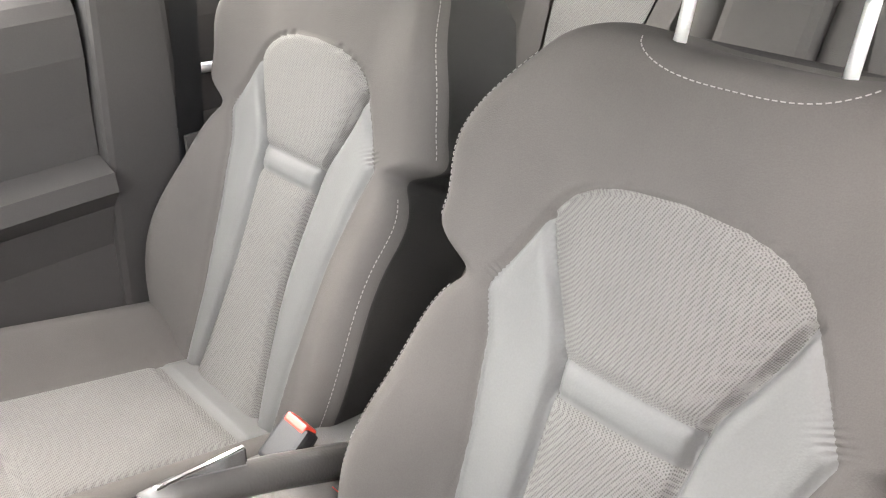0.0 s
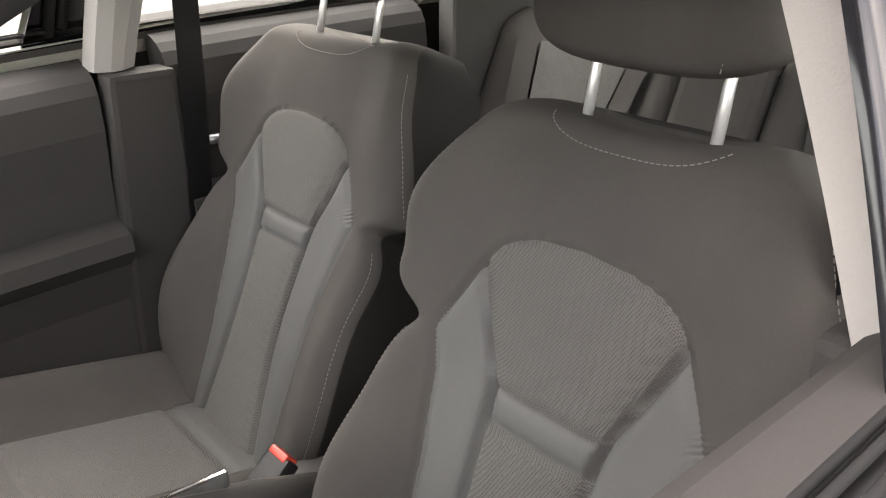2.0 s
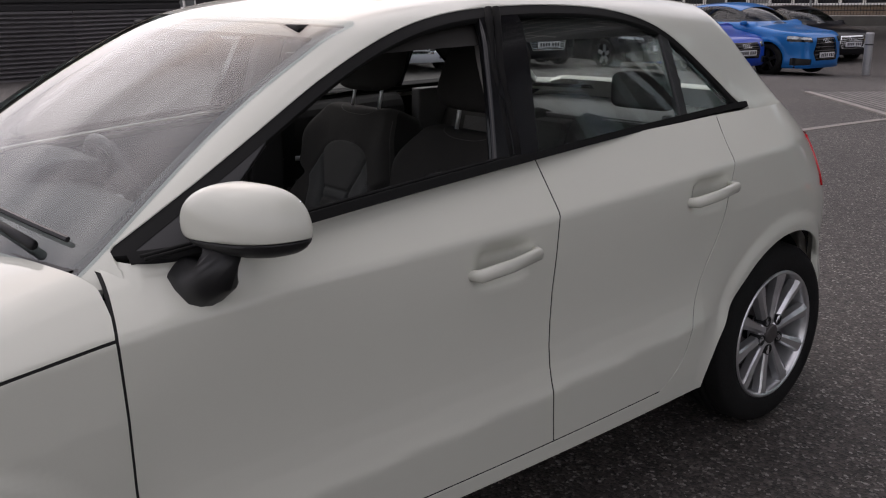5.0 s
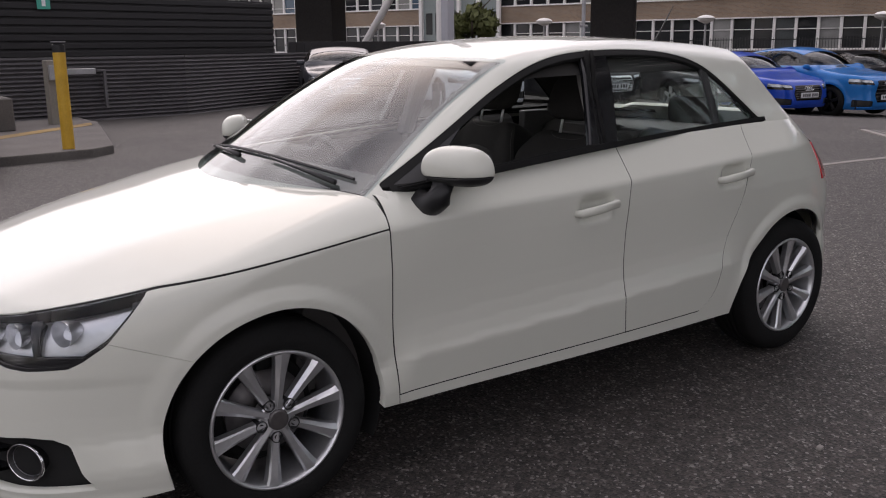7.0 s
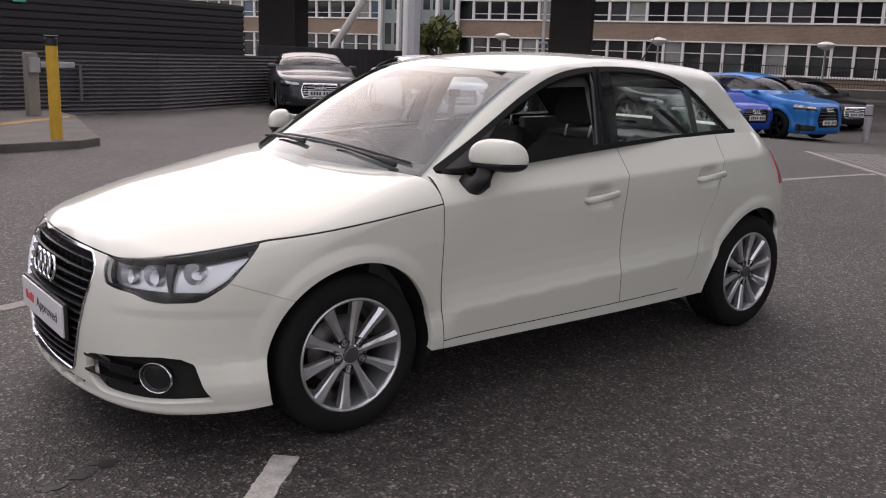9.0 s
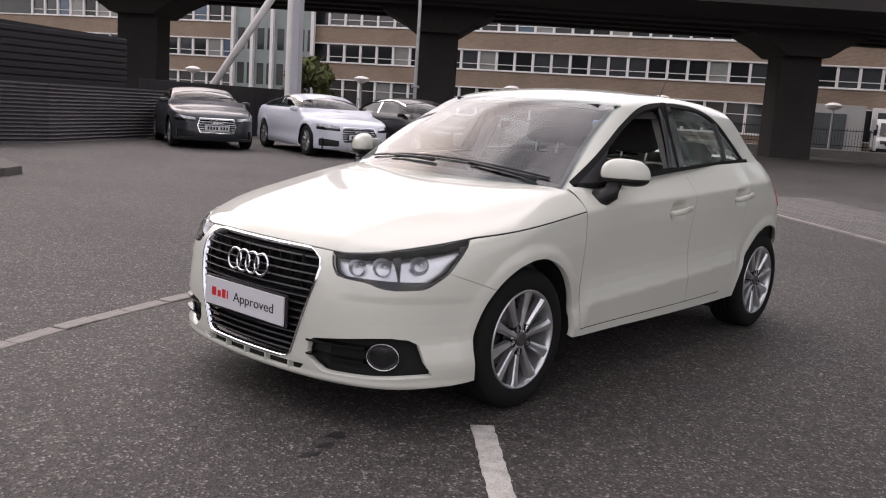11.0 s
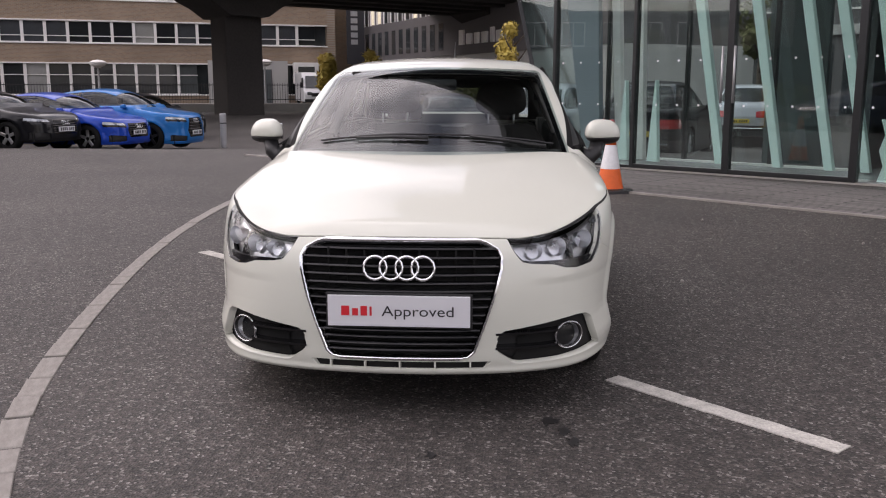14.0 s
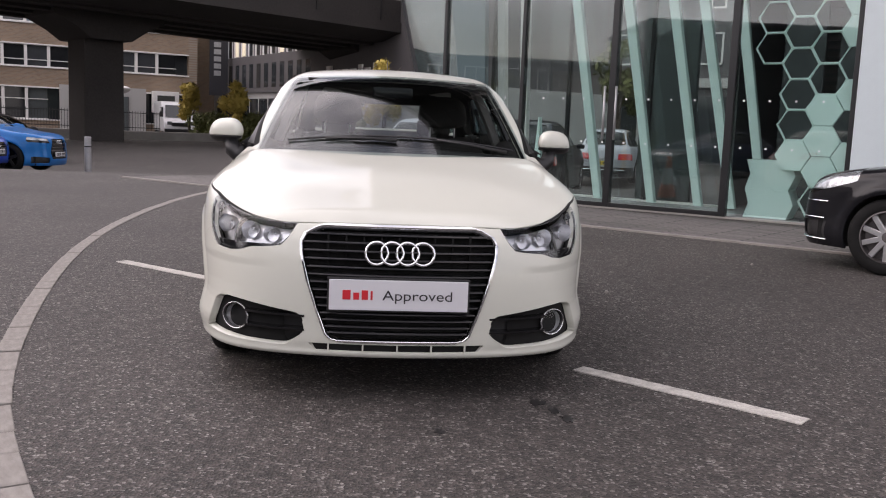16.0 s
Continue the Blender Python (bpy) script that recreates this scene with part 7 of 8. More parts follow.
def yellow_bollard(x, y):
    b = thing("yellow_bollard", "yellow steel bollard with a black cap on a kerb", "bollard", m=Matrix.Translation((x, y, 0.1)))
    bm_part("post", capped(lathe([(0.0, 0.075), (1.22, 0.075)], 24, "z")), YELLOW, b, "", False)
    bm_part("cap", capped(lathe([(1.22, 0.078), (1.31, 0.078), (1.33, 0.06)], 24, "z")), BLACK, b)
    bm_part("cap_plate", capped(lathe([(1.345, 0.09), (1.355, 0.09)], 24, "z")), GALV, b)


def grey_bollard(x, y, tall=0.95):
    b = thing("steel_bollard", "stainless steel bollard with a dark band", "bollard", "steel bollards", m=Matrix.Translation((x, y, float(fall(np.float64(x), 0)))))
    bm_part("post", capped(lathe([(0.0, 0.09), (tall - 0.02, 0.09), (tall, 0.08)], 24, "z")), GALV, b)
    bm_part("band", lathe([(tall - 0.28, 0.092), (tall - 0.25, 0.092)], 24, "z"), BLACK, b)


yellow_bollard(-1.66, -9.05)
grey_bollard(-20.6, -7.6)
grey_bollard(-26.5, -19.6)
grey_bollard(-27.6, -22.2)
isl = flat("kerb_island", [(1.5, -8.2), (-0.95, -8.66), (-1.9, -8.85), (-2.25, -9.15), (-3.1, -13.2), (-3.1, -14.6), (1.5, -14.0)], -0.02, 0.11, WORNCONC, bevel=0.02)
tagged(isl, "raised concrete island with a worn edge", "kerb", kind="structure")
edge = flat("yellow_edge", [(-0.2, -10.1), (-1.1, -10.94), (-2.85, -12.6), (-2.95, -13.1), (-1.1, -11.35), (-0.2, -10.5)], 0.10, 0.115, OCHRE)
tagged(edge, "worn yellow edge line on the island", "road marking")
box_ = thing("control_post", "grey control post with a small yellow barrier arm", "post", m=Matrix.Translation((-2.42, -13.25, 0.1)) @ Matrix.Rotation(radians(10), 4, "Z"))
bm_part("post_body", box((-0.10, -0.09, 0), (0.10, 0.09, 1.08), 0.02), mat("beige_post", (0.22, 0.20, 0.17), 0.7, vary=0.2, scale=4), box_)
bm_part("post_box", box((-0.09, 0.12, 0.75), (0.09, 0.18, 1.0), 0.01), GALV, box_)
bm_part("barrier_arm", box((-0.75, 0.02, 0.83), (-0.14, 0.08, 0.93), 0.01), GALV, box_)


def pylon():
    """White sign mast with a slanting strut."""
    p = thing("white_mast", "tall white mast with a slanting strut", "mast", m=Matrix.Translation((-14.2, -18.5, 0)) @ Matrix.Rotation(radians(42), 4, "Z"))
    bm_part("mast_tube", capped(lathe([(0, 0.13), (9, 0.13)], 20, "z")), WINDOWWHITE, p)
    bm_part("mast_panel", box((-0.45, 0.10, 0.0), (0.40, 0.30, 9.0), 0.02), mat("pale_grey_panel", (0.42, 0.42, 0.45), 0.6, vary=0.05), p)
    bm_part("strut", tube([(0.0, -3.2, 0.0), (0.0, 0.35, 5.6), (0, 1.3, 7.1)], 0.11, 16), WINDOWWHITE, p, "", True)


pylon()
box2 = thing("lamp_column", "grey street lamp column", "street lamp", m=Matrix.Translation((-21.5, -20.2, 0)))
bm_part("column", capped(lathe([(0, 0.10), (1.2, 0.10), (1.25, 0.07), (9, 0.05)], 16, "z")), GALV, box2)
bm_part("bracket", tube([(-0.18, 0.0, 1.95), (0.18, 0.0, 1.95)], 0.05, 8), GALV, box2)


# ---- viaduct ----
def viaduct():
    v = thing("viaduct", "near-black concrete viaduct on flared piers", "bridge", m=Matrix.Translation((-38.5, -12.6, 0)) @ Matrix.Rotation(math.atan2(0.766, -0.643), 4, "Z"))
    for x in (-46.0, -29.9, -16.3, 0.0, 16.3):
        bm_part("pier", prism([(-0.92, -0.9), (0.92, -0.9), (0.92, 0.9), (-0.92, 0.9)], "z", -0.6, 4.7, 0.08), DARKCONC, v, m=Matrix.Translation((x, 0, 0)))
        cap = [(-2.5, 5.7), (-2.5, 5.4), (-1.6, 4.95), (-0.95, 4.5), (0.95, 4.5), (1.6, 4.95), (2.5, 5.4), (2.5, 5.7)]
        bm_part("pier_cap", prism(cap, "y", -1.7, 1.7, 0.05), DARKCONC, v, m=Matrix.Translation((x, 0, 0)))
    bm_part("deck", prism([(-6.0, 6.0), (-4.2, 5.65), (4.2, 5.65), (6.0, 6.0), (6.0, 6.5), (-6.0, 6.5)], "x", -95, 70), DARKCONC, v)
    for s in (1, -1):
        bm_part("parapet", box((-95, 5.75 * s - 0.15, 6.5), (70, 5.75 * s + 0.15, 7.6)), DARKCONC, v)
        for i, x in enumerate(np.arange(-60, 40, 4.0)):
            bm_part("parapet_joint", box((x - 0.03, 5.93 * s - 0.04, 6.1), (x + 0.03, 5.93 * s + 0.04, 7.6)), CLADBLACK, v)
    for y in (-3.0, -1.0, 1.0, 3.0):
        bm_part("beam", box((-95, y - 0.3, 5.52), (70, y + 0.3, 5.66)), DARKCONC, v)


viaduct()


# ---- buildings beyond ----
def brick_block():
    a, b = Vector((-36.0, -74.0, 0)), Vector((-62.0, -13.0, 0))
    d = (b - a).normalized()
    n = Vector((d.y, -d.x, 0))
    m = Matrix(((d.x, -n.x, 0, a.x), (d.y, -n.y, 0, a.y), (0, 0, 1, 0), (0, 0, 0, 1)))
    blk = thing("brick_office_block", "brown brick office block with long white window bands", "building", m=m)
    ln = (b - a).length
    bands = ((-0.5, 0.75), (2.98, 4.28), (5.72, 7.15), (8.6, 10.0), (11.4, 14.0))
    for z0, z1 in bands:
        w = bm_part("brick_band", box((-30, 0.0, z0), (ln, 0.4, z1)), BRICKWALL, blk)
        uv_by(w, (1, 0, 0))
    bm_part("inner_wall", box((-30, 0.5, -0.5), (ln, 8.0, 14.0)), FARGLASS, blk)
    e = bm_part("end_wall", box((ln - 0.02, 0.0, -0.5), (ln + 0.6, 8.0, 14.0)), BRICKWALL, blk)
    uv_by(e, (0, 1, 0))
    for z in (0.75, 2.90, 4.22, 5.70, 7.08, 8.56):
        bm_part("sill", box((-30, -0.10, z), (ln, 0.05, z + 0.09), 0.01, 1), WINDOWWHITE, blk, "white concrete string course")

    def sash(w, h, mid):
        t = 0.055
        parts = [box((0, -0.02, 0), (0.19, 0.16, h)), box((0, 0.05, 0), (w, 0.13, t)), box((0, 0.05, h - t), (w, 0.13, h)), box((t, 0.06, mid), (w, 0.12, mid + t))]
        return merged(*parts)
    wide, low = shared("window_frame", sash(1.40, 1.44, 0.42), WINDOWWHITE), shared("window_frame", sash(1.40, 2.15, 1.30), WINDOWWHITE)
    panes = [shared("pane", box((0.06, 0.14, 0.03), (1.38, 0.16, 1.40)), mat("pane_" + k, c, 0.06, vary=0.3, scale=0.6)) for k, c in (("dark", (0.02, 0.022, 0.024)), ("dim", (0.06, 0.065, 0.07)), ("blue", (0.10, 0.15, 0.20)), ("blind", (0.30, 0.30, 0.28)))]
    panes2 = [shared("pane", box((0.06, 0.14, 0.03), (1.38, 0.16, 2.1)), mat("low_pane_" + k, c, 0.06, vary=0.3, scale=0.6)) for k, c in (("dark", (0.03, 0.032, 0.034)), ("dim", (0.09, 0.10, 0.10)), ("blind", (0.28, 0.28, 0.27)))]
    random.seed(21)
    for z, pitch, fr, pn, wts in ((0.84, 1.40, low, panes2, (5, 3, 1)), (4.29, 1.40, wide, panes, (7, 4, 1, 1)), (7.17, 1.40, wide, panes, (7, 4, 1, 1))):
        x = -6.0
        while x < ln - 1.2:
            if 14.5 < x < 22.5:
                x += pitch
                continue
            if z < 1 and x > ln - 9.5:
                break
            w = new("window", fr)
            w.parent = blk
            w.matrix_basis = Matrix.Translation((x, 0, z))
            p = new("pane", random.choices(pn, wts)[0])
            p.parent = w
            x += pitch
    # tall glazed stair bay
    bm_part("stair_glazing", box((15.0, -0.25, 0.2), (22.3, 0.0, 12.0)), mat("pale_spandrel", (0.26, 0.30, 0.29), 0.35, vary=0.2, scale=0.7), blk, "pale glazed stair bay")
    for x in np.arange(15.0, 22.5, 1.82):
        bm_part("fin", box((x - 0.14, -0.55, 0), (x + 0.14, -0.25, 12)), WINDOWWHITE, blk)
    for x in np.arange(15.4, 22.0, 0.91):
        for z in (2.2, 5.0):
            bm_part("stair_pane", box((x, -0.28, z), (x + 0.6, -0.24, z + 1.7)), FARGLASS, blk)
    # entrance at the end: door, canopy
    bm_part("entrance_surround", box((ln - 8.6, -0.25, 0), (ln - 3.0, 0.0, 3.2)), PALEWALL, blk)
    bm_part("entrance_door", box((ln - 8.0, -0.30, 0), (ln - 4.2, -0.2, 2.6)), SHOPDARK, blk)
    for x in np.arange(ln - 8.0, ln - 4.1, 0.95):
        bm_part("door_stile", box((x - 0.04, -0.34, 0), (x + 0.04, -0.29, 2.6)), CLADGREY, blk)
    bm_part("porch_box", box((ln - 2.6, -0.6, 1.6), (ln - 0.8, 0.0, 3.1), 0.03), WINDOWWHITE, blk)
    bm_part("porch_dark", box((ln - 2.3, -0.66, 1.8), (ln - 1.1, -0.58, 2.8)), FARGLASS, blk)
    w = bm_part("recessed_wall", box((ln + 0.6, 3.0, -0.5), (ln + 14.0, 3.4, 14.0)), BRICKWALL, blk)
    uv_by(w, (1, 0, 0))
    # banner, with bars in place of its words
    ban = bm_part("banner", box((ln + 1.2, -1.2, 3.0), (ln + 2.5, -1.1, 9.5)), mat("banner_cloth", (0.03, 0.03, 0.035), 0.8), blk, "dark hanging banner")
    for k in range(8):
        bm_part("banner_bar", box((ln + 1.5, -1.23, 4.4 + k * 0.5), (ln + 2.0, -1.2, 4.75 + k * 0.5)), GALV, ban)
    return m, ln


BM, BL = brick_block()


def grey_block():
    a, b = Vector((-64.0, -11.0, 0)), Vector((-45.0, 0.0, 0))
    d = (b - a).normalized()
    n = Vector((d.y, -d.x, 0))
    m = Matrix(((d.x, -n.x, 0, a.x), (d.y, -n.y, 0, a.y), (0, 0, 1, 0), (0, 0, 0, 1)))
    g = thing("grey_hotel_block", "grey hotel block with narrow windows and a pale base", "building", m=m)
    bm_part("upper_wall", box((-2, 0.0, 3.2), (32, 9, 16)), GREYWALL, g)
    bm_part("base_wall", box((-2, 0.15, -0.5), (32, 9, 3.2)), PALEWALL, g)
    fr = shared("window_frame", merged(box((0, -0.03, 0), (0.62, 0.05, 1.6))), FARGLASS)
    sur = shared("window_reveal", merged(box((-0.22, -0.06, -0.05), (0.0, 0.04, 1.65)), box((0.62, -0.06, -0.05), (0.66, 0.04, 1.65))), WINDOWWHITE)
    lit = shared("window_frame", merged(box((0, -0.03, 0), (0.62, 0.05, 1.6))), mat("lit_pane", (0.75, 0.68, 0.5), 0.5, emit=0.6))
    random.seed(4)
    for z in (3.55, 5.75, 7.95, 10.2):
        for x in np.arange(-1.0, 14.5, 1.25):
            o = new("window", lit if (z == 5.75 and random.random() < 0.25) else fr)
            o.parent = g
            o.matrix_basis = Matrix.Translation((x, 0, z))
            if z > 5:
                r = new("window_reveal", sur)
                r.parent = o
    fr2 = shared("base_window", box((0, -0.02, 0), (1.0, 0.2, 2.4)), FARGLASS)
    for x in np.arange(-0.8, 14, 1.55):
        o = new("base_window", fr2)
        o.parent = g
        o.matrix_basis = Matrix.Translation((x, 0, 0.4))
    # sign on the blank end, as plain bars
    for k, (w, h) in enumerate(((0.75, 1.0), (0.8, 0.72), (0.75, 0.72), (0.8, 0.72), (0.5, 0.95), (0.75, 0.72), (0.25, 1.0))):
        x = 16.9 + (0, 0.95, 1.9, 2.8, 3.8, 4.45, 5.4)[k]
        bm_part("sign_bar", box((x, -0.12, 3.75), (x + w * 0.8, 0.0, 3.75 + h * 0.85), 0.02), WINDOWWHITE, g, "pale sign lettering as bars")


grey_block()


def plain_block(name, label, a, b, height, band, first, pitch):
    """A long block facing the yard: dark wall, a pale band, one row of framed windows above and dark shopfronts below."""
    a, b = Vector(a), Vector(b)
    d = (b - a).normalized()
    blk = thing(name, label, "building", m=Matrix.Translation(a) @ Matrix.Rotation(math.atan2(d.y, d.x), 4, "Z"))
    ln = (b - a).length
    bm_part("wall", box((0, 0.0, -0.6), (ln, 8.0, height)), GREYWALL, blk)
    bm_part("pale_band", box((-0.1, -0.25, band), (ln + 0.1, 0.0, band + 0.45), 0.03), PALEWALL, blk, "pale band over the ground floor")
    bm_part("roof_edge", box((-0.2, -0.3, height), (ln + 0.2, 8.2, height + 0.25), 0.03), CLADGREY, blk)
    w, h = pitch * 0.62, 1.5
    frame_mesh = shared("window_frame", merged(box((0, -0.06, 0), (w, 0.0, 0.08)), box((0, -0.06, h - 0.08), (w, 0.0, h)), box((0, -0.06, 0), (0.08, 0.0, h)), box((w - 0.08, -0.06, 0), (w, 0.0, h)), box((w / 2 - 0.03, -0.05, 0), (w / 2 + 0.03, 0.0, h))), WINDOWWHITE)
    pane_mesh = shared("pane", box((0.05, -0.02, 0.05), (w - 0.05, 0.0, h - 0.05)), FARGLASS)
    shop_mesh = shared("shop_pane", box((0, -0.04, 0), (pitch * 0.8, 0.0, band - 0.5)), FARGLASS)
    post_mesh = shared("shop_post", box((0, -0.12, -0.5), (pitch * 0.16, 0.0, band)), PALEWALL)
    for i in range(int(ln / pitch)):
        x = i * pitch + 0.3
        for z in np.arange(first, height - 1.6, 2.6):
            o = new("window", frame_mesh)
            o.parent = blk
            o.matrix_basis = Matrix.Translation((x, 0, z))
            q = new("pane", pane_mesh)
            q.parent = o
        o = new("shop_pane", shop_mesh)
        o.parent = blk
        o.matrix_basis = Matrix.Translation((x, 0, 0.1))
        if i % 2:
            o = new("shop_post", post_mesh)
            o.parent = blk
            o.matrix_basis = Matrix.Translation((x - pitch * 0.18, 0, 0))


plain_block("corner_building", "grey building with a pale ground floor behind the showroom", (-46.0, 4.5, 0), (-27.0, 30.0, 0), 9.5, 3.6, 4.7, 2.2)
plain_block("terrace_building", "dark terrace with white windows across the yard", (17.0, -37.0, 0), (-3.0, -40.0, 0), 5.7, 3.0, 3.8, 2.4)

# road beyond, its low wall and railings
band = bm_part("road_kerb", box((-60, -0.5, -0.1), (60, 0.5, 0.45), 0.05), CONCRETE, None, "", m=Matrix.Translation((-44, -14, 0)) @ Matrix.Rotation(math.atan2(0.92, -0.392), 4, "Z"))
tagged(band, "long low pale wall along the far road", "wall", kind="structure")


def railings():
    r = thing("railings", "dark iron railings before the brick block", "railing", m=BM)
    for z in (0.5, 1.45):
        bm_part("rail", box((0, -5.03, z), (BL - 2, -4.97, z + 0.05)), BLACK, r)
    bar = shared("bar", box((-0.012, -5.012, 0.2), (0.012, -4.988, 1.6)), BLACK)
    for i, x in enumerate(np.arange(20, BL - 2, 0.17)):
        if i < 290:
            o = new("bar", bar)
            o.parent = r
            o.matrix_basis = Matrix.Translation((x, 0, 0))


railings()


def street_lamp(x, y, h):
    s = thing("street_lamp", "slim street lamp with a white lantern", "street lamp", "street lamps", m=Matrix.Translation((x, y, 0)))
    bm_part("column", capped(lathe([(0, 0.08), (h, 0.05)], 12, "z")), GALV, s)
    bm_part("lantern", capped(lathe([(h, 0.10), (h + 0.15, 0.42), (h + 0.3, 0.50), (h + 0.42, 0.28), (h + 0.46, 0.05)], 20, "z")), WINDOWWHITE, s, "white lantern")


for x, y, h in ((-39.7, -29.5, 2.35), (-35.5, -38.0, 2.4), (-46.0, -23.0, 2.4), (-30.0, -48.0, 2.4), (-52.0, -15.0, 2.6)):
    street_lamp(x, y, h)


def van(x, y, heading):
    v = thing("white_van", "white panel van parked by the brick block", "van", m=Matrix.Translation((x, y, 0)) @ Matrix.Rotation(heading, 4, "Z"))
    prof = [(0.55, 0.35), (0.62, 0.60), (0.55, 1.00), (0.05, 1.25), (-0.65, 2.10), (-0.9, 2.32), (-4.6, 2.38), (-4.7, 0.40)]
    bm_part("body", prism(prof, "y", -0.98, 0.98, 0.10), mat("van_white", (0.72, 0.72, 0.72), 0.4, coat=0.6, vary=0.03), v)
    q = [(0.0, 1.33, 0.80), (-0.60, 2.06, 0.72)]
    link_mesh("windscreen", [(0.09, -0.82, 1.30), (0.09, 0.82, 1.30), (-0.57, 0.74, 2.08), (-0.57, -0.74, 2.08)], [[0, 1, 2, 3]], FARGLASS, v)
    bm_part("grille", box((0.56, -0.5, 0.72), (0.63, 0.5, 0.95), 0.02), BLACK, v)
    bm_part("bumper", box((0.50, -0.95, 0.35), (0.68, 0.95, 0.55), 0.04), BLACK, v)
    for s in (1, -1):
        bm_part("headlamp", box((0.46, 0.62 * s - 0.16, 0.80), (0.60, 0.62 * s + 0.16, 1.02), 0.04), LAMPGLASS, v)
        bm_part("side_window", box((-0.95, 0.96 * s - 0.03, 1.32), (-0.15, 0.96 * s + 0.03, 1.95), 0.01), FARGLASS, v)
        bm_part("mirror", box((-0.12, 1.05 * s - 0.1, 1.3), (0.02, 1.05 * s + 0.1, 1.65), 0.03), BLACK, v)
        for cx in (-0.35, -3.7):
            bm_part("wheel", capped(lathe([(-0.1, 0.2), (-0.1, 0.34), (0.1, 0.34), (0.1, 0.2)], 24)), RUBBER, v, m=Matrix.Translation((cx, 0.86 * s, 0.34)))


van(-55.5, -12.4, radians(20))


def crown(rng, cx, cy, z0, z1, r, n, size):
    """Many small tilted leaf clumps in an uneven, gappy crown."""
    blobs = []
    for _ in range(9):
        t = rng.uniform(0, 1)
        a = rng.uniform(0, 6.28)
        rr = r * (0.75 - 0.4 * t) * rng.uniform(0.4, 1)
        blobs.append(np.array((cx + math.cos(a) * rr, cy + math.sin(a) * rr, z0 + (z1 - z0) * (0.15 + 0.75 * t), r * rng.uniform(0.28, 0.5))))
    v, f = [], []
    for i in range(n):
        b = blobs[rng.randrange(len(blobs))]
        d = np.array([rng.gauss(0, 1) for _ in range(3)])
        d /= np.linalg.norm(d) + 1e-9
        c = b[:3] + d * b[3] * rng.uniform(0.55, 1.05)
        u = np.array([rng.gauss(0, 1) for _ in range(3)])
        u /= np.linalg.norm(u) + 1e-9
        w = np.cross(u, d)
        s = size * rng.uniform(0.6, 1.5)
        k = len(v)
        v += [tuple(c + u * s), tuple(c + w * s * 0.5), tuple(c - u * s), tuple(c - w * s * 0.5)]
        f.append([k, k + 1, k + 2, k + 3])
    return v, f


def tree(x, y, h, r, leaf, label, n=2600, size=0.16):
    rng = random.Random(int(x * 13 + y * 7))
    t = thing("tree", label, "tree", m=Matrix.Translation((x, y, 0)))
    trunk = [(0, 0, 0), (0.05, 0.03, h * 0.25), (-0.04, 0.06, h * 0.5), (0.03, 0, h * 0.8)]
    limbs = [tube(trunk, [0.028 * h, 0.022 * h, 0.016 * h, 0.006 * h], 8)]
    for k in range(7):
        a = k * 2.4
        z = h * (0.3 + 0.07 * k)
        limbs.append(tube([(0, 0, z), (math.cos(a) * r * 0.35, math.sin(a) * r * 0.35, z + h * 0.10), (math.cos(a) * r * 0.7, math.sin(a) * r * 0.7, z + h * 0.2)], [0.05, 0.035, 0.01], 6))
    bm_part("trunk", merged(*limbs), BARK, t, "", True)
    v, f = crown(rng, 0, 0, h * 0.28, h, r, n, size)
    link_mesh("crown", v, f, leaf, t, smooth=False)


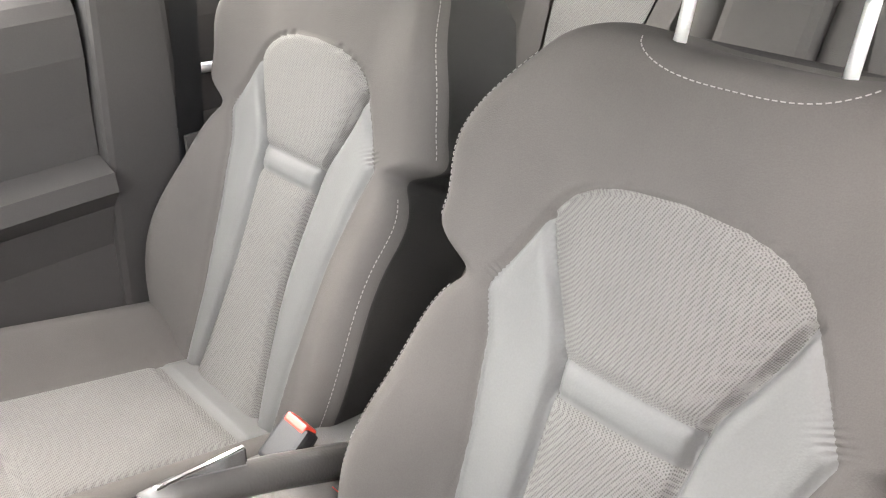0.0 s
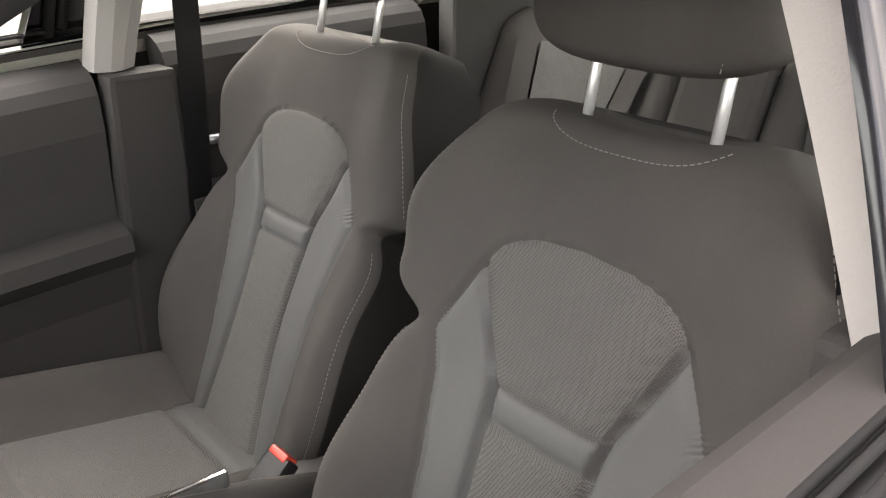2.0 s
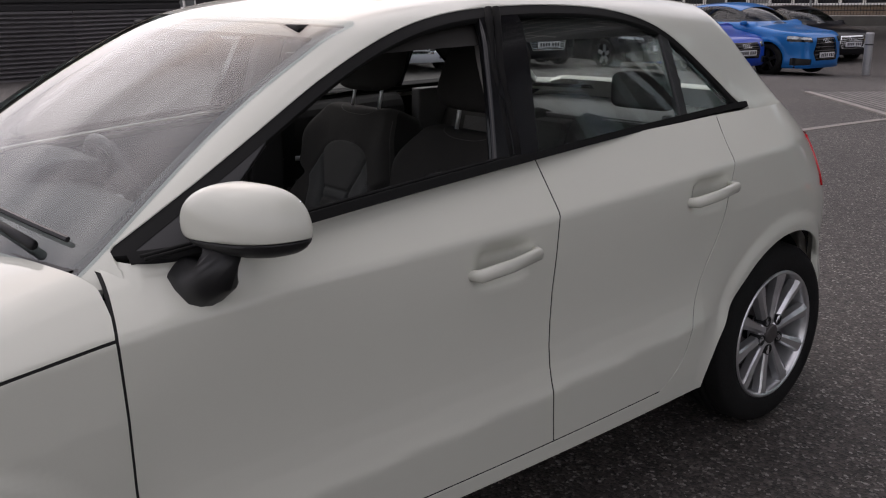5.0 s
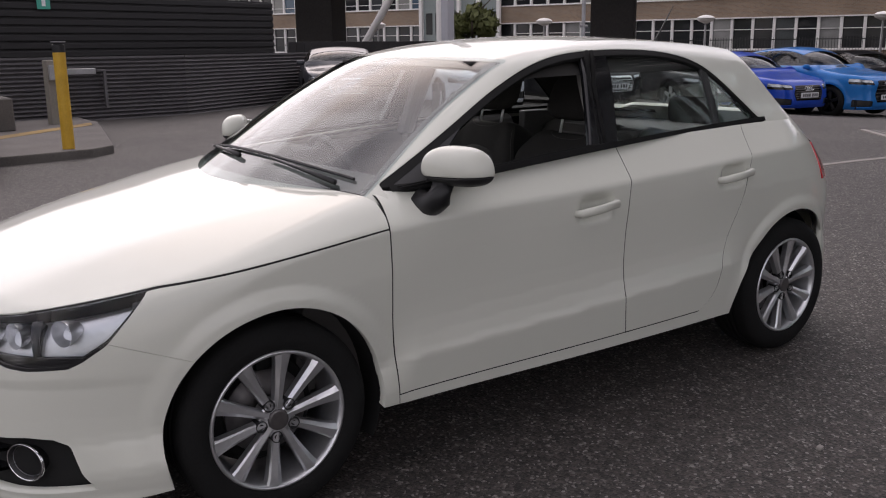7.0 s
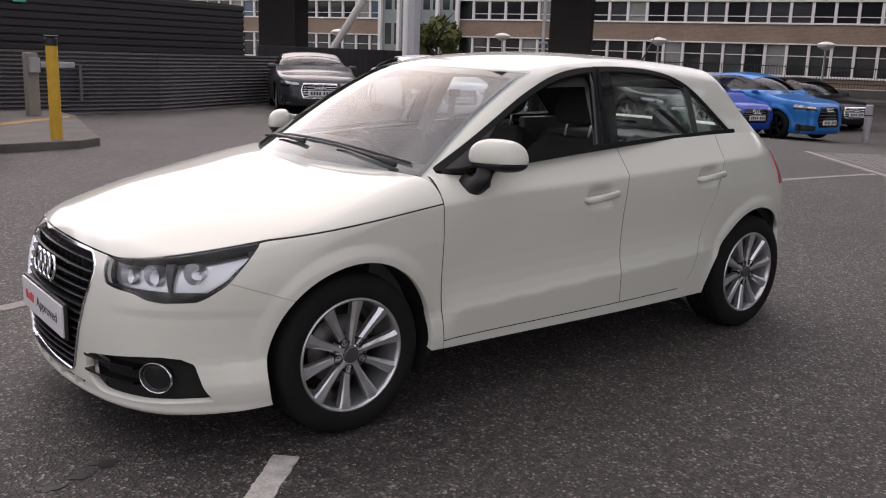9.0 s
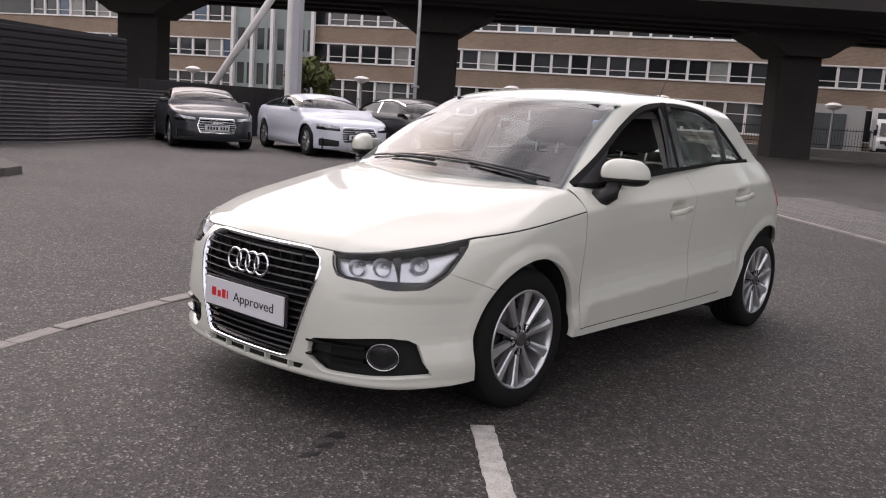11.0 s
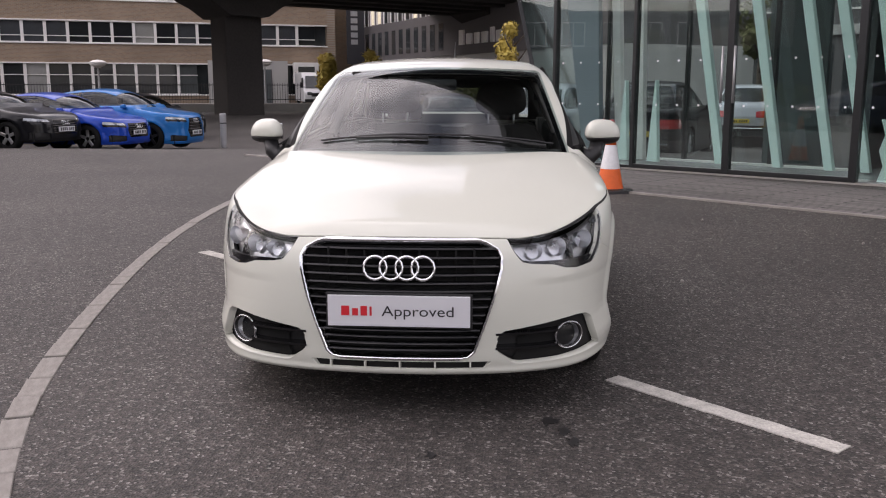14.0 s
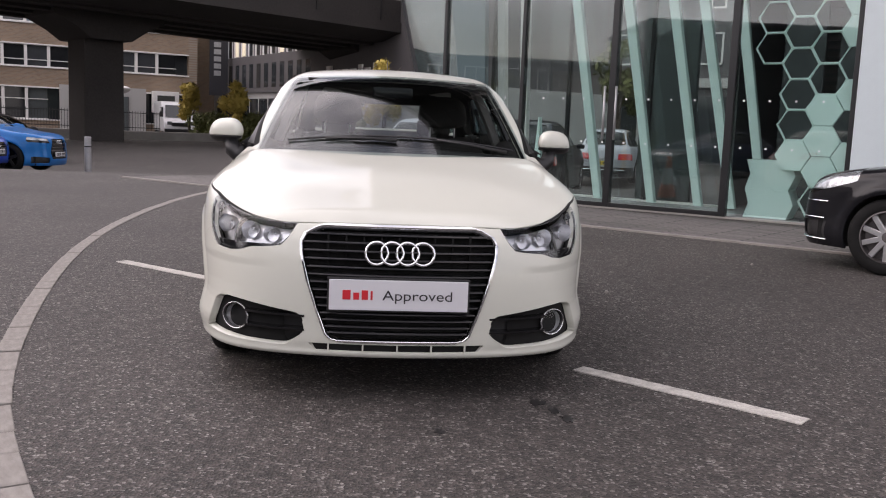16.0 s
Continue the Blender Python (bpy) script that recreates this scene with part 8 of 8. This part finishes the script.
tree(-45.4, -7.5, 3.3, 1.15, LEAF2, "young tree with thin yellowing leaves")
tree(-48.7, -10.4, 3.4, 0.9, LEAF2, "small tree with sparse olive leaves", 1500)
tree(-32.0, 0.5, 3.9, 1.0, LEAF2, "young tree turning yellow by the hotel", 1800, 0.11)
tree(-19.5, -24.0, 3.2, 1.2, LEAF, "small green tree behind the fence", 1600)
tree(-30.0, 9.5, 5.6, 1.1, LEAF, "slim green tree behind the showroom", 1500, 0.14)
tree(14, -30, 4.6, 1.9, LEAF, "broad green tree across the yard", 4200, 0.3)
tree(4, -34, 4.8, 2.0, LEAF, "tall green tree across the yard", 4200, 0.3)
tree(24, -24, 5.5, 3.0, LEAF, "round green tree across the yard", 4200, 0.3)
rng = random.Random(5)
hv, hf = [], []
for i in range(24):
    a, b = crown(rng, -47.5 + i * 0.32, -9.6 + i * 0.40, 0.0, 1.6, 0.9, 420, 0.12)
    hf += [[j + len(hv) for j in q] for q in b]
    hv += a
hedge = link_mesh("hedge", hv, hf, LEAF, smooth=False)
tagged(hedge, "dense dark green hedge along the road", "hedge", kind="stuff")


def planter():
    p = thing("planter", "low concrete planter with a dark shrub", "planter", m=Matrix.Translation((-1.62, -12.45, 0.1)))
    wall = [box((0, 0, 0), (4.2, 0.14, 0.52), 0.02, 1), box((0, -1.0, 0), (0.14, 0.0, 0.52), 0.02, 1), box((4.06, -1.0, 0), (4.2, 0.0, 0.52), 0.02, 1)]
    for b in wall:
        bm_part("planter_wall", b, WORNCONC, p)
    bm_part("soil", box((0.1, -0.75, 0.30), (4.1, 0.05, 0.44)), BARK, p)
    for k, x in enumerate((0.95, 1.7, 2.5, 3.3)):
        v, f = crown(random.Random(40 + k), x, -0.3, 0.35, 1.35, 0.42, 700, 0.06)
        link_mesh("shrub", v, f, LEAF, p, smooth=False)


planter()


def far_side():
    """Plain buildings that close the yard behind the camera."""
    h = thing("brick_building", "low brown brick building across the yard", "building", m=Matrix.Translation((22, -44, 0)) @ Matrix.Rotation(radians(-32), 4, "Z"))
    bm_part("wall", box((-14, -5, -0.2), (14, 5, 5.2)), BRICKWALL, h)
    bm_part("roof", box((-14.4, -5.4, 5.2), (14.4, 5.4, 5.5)), CLADGREY, h)
    for x in np.arange(-12.5, 12, 3.2):
        for z in (0.8, 3.2):
            bm_part("window", box((x, 4.97, z), (x + 1.6, 5.03, z + 1.4)), FARGLASS, h)


far_side()
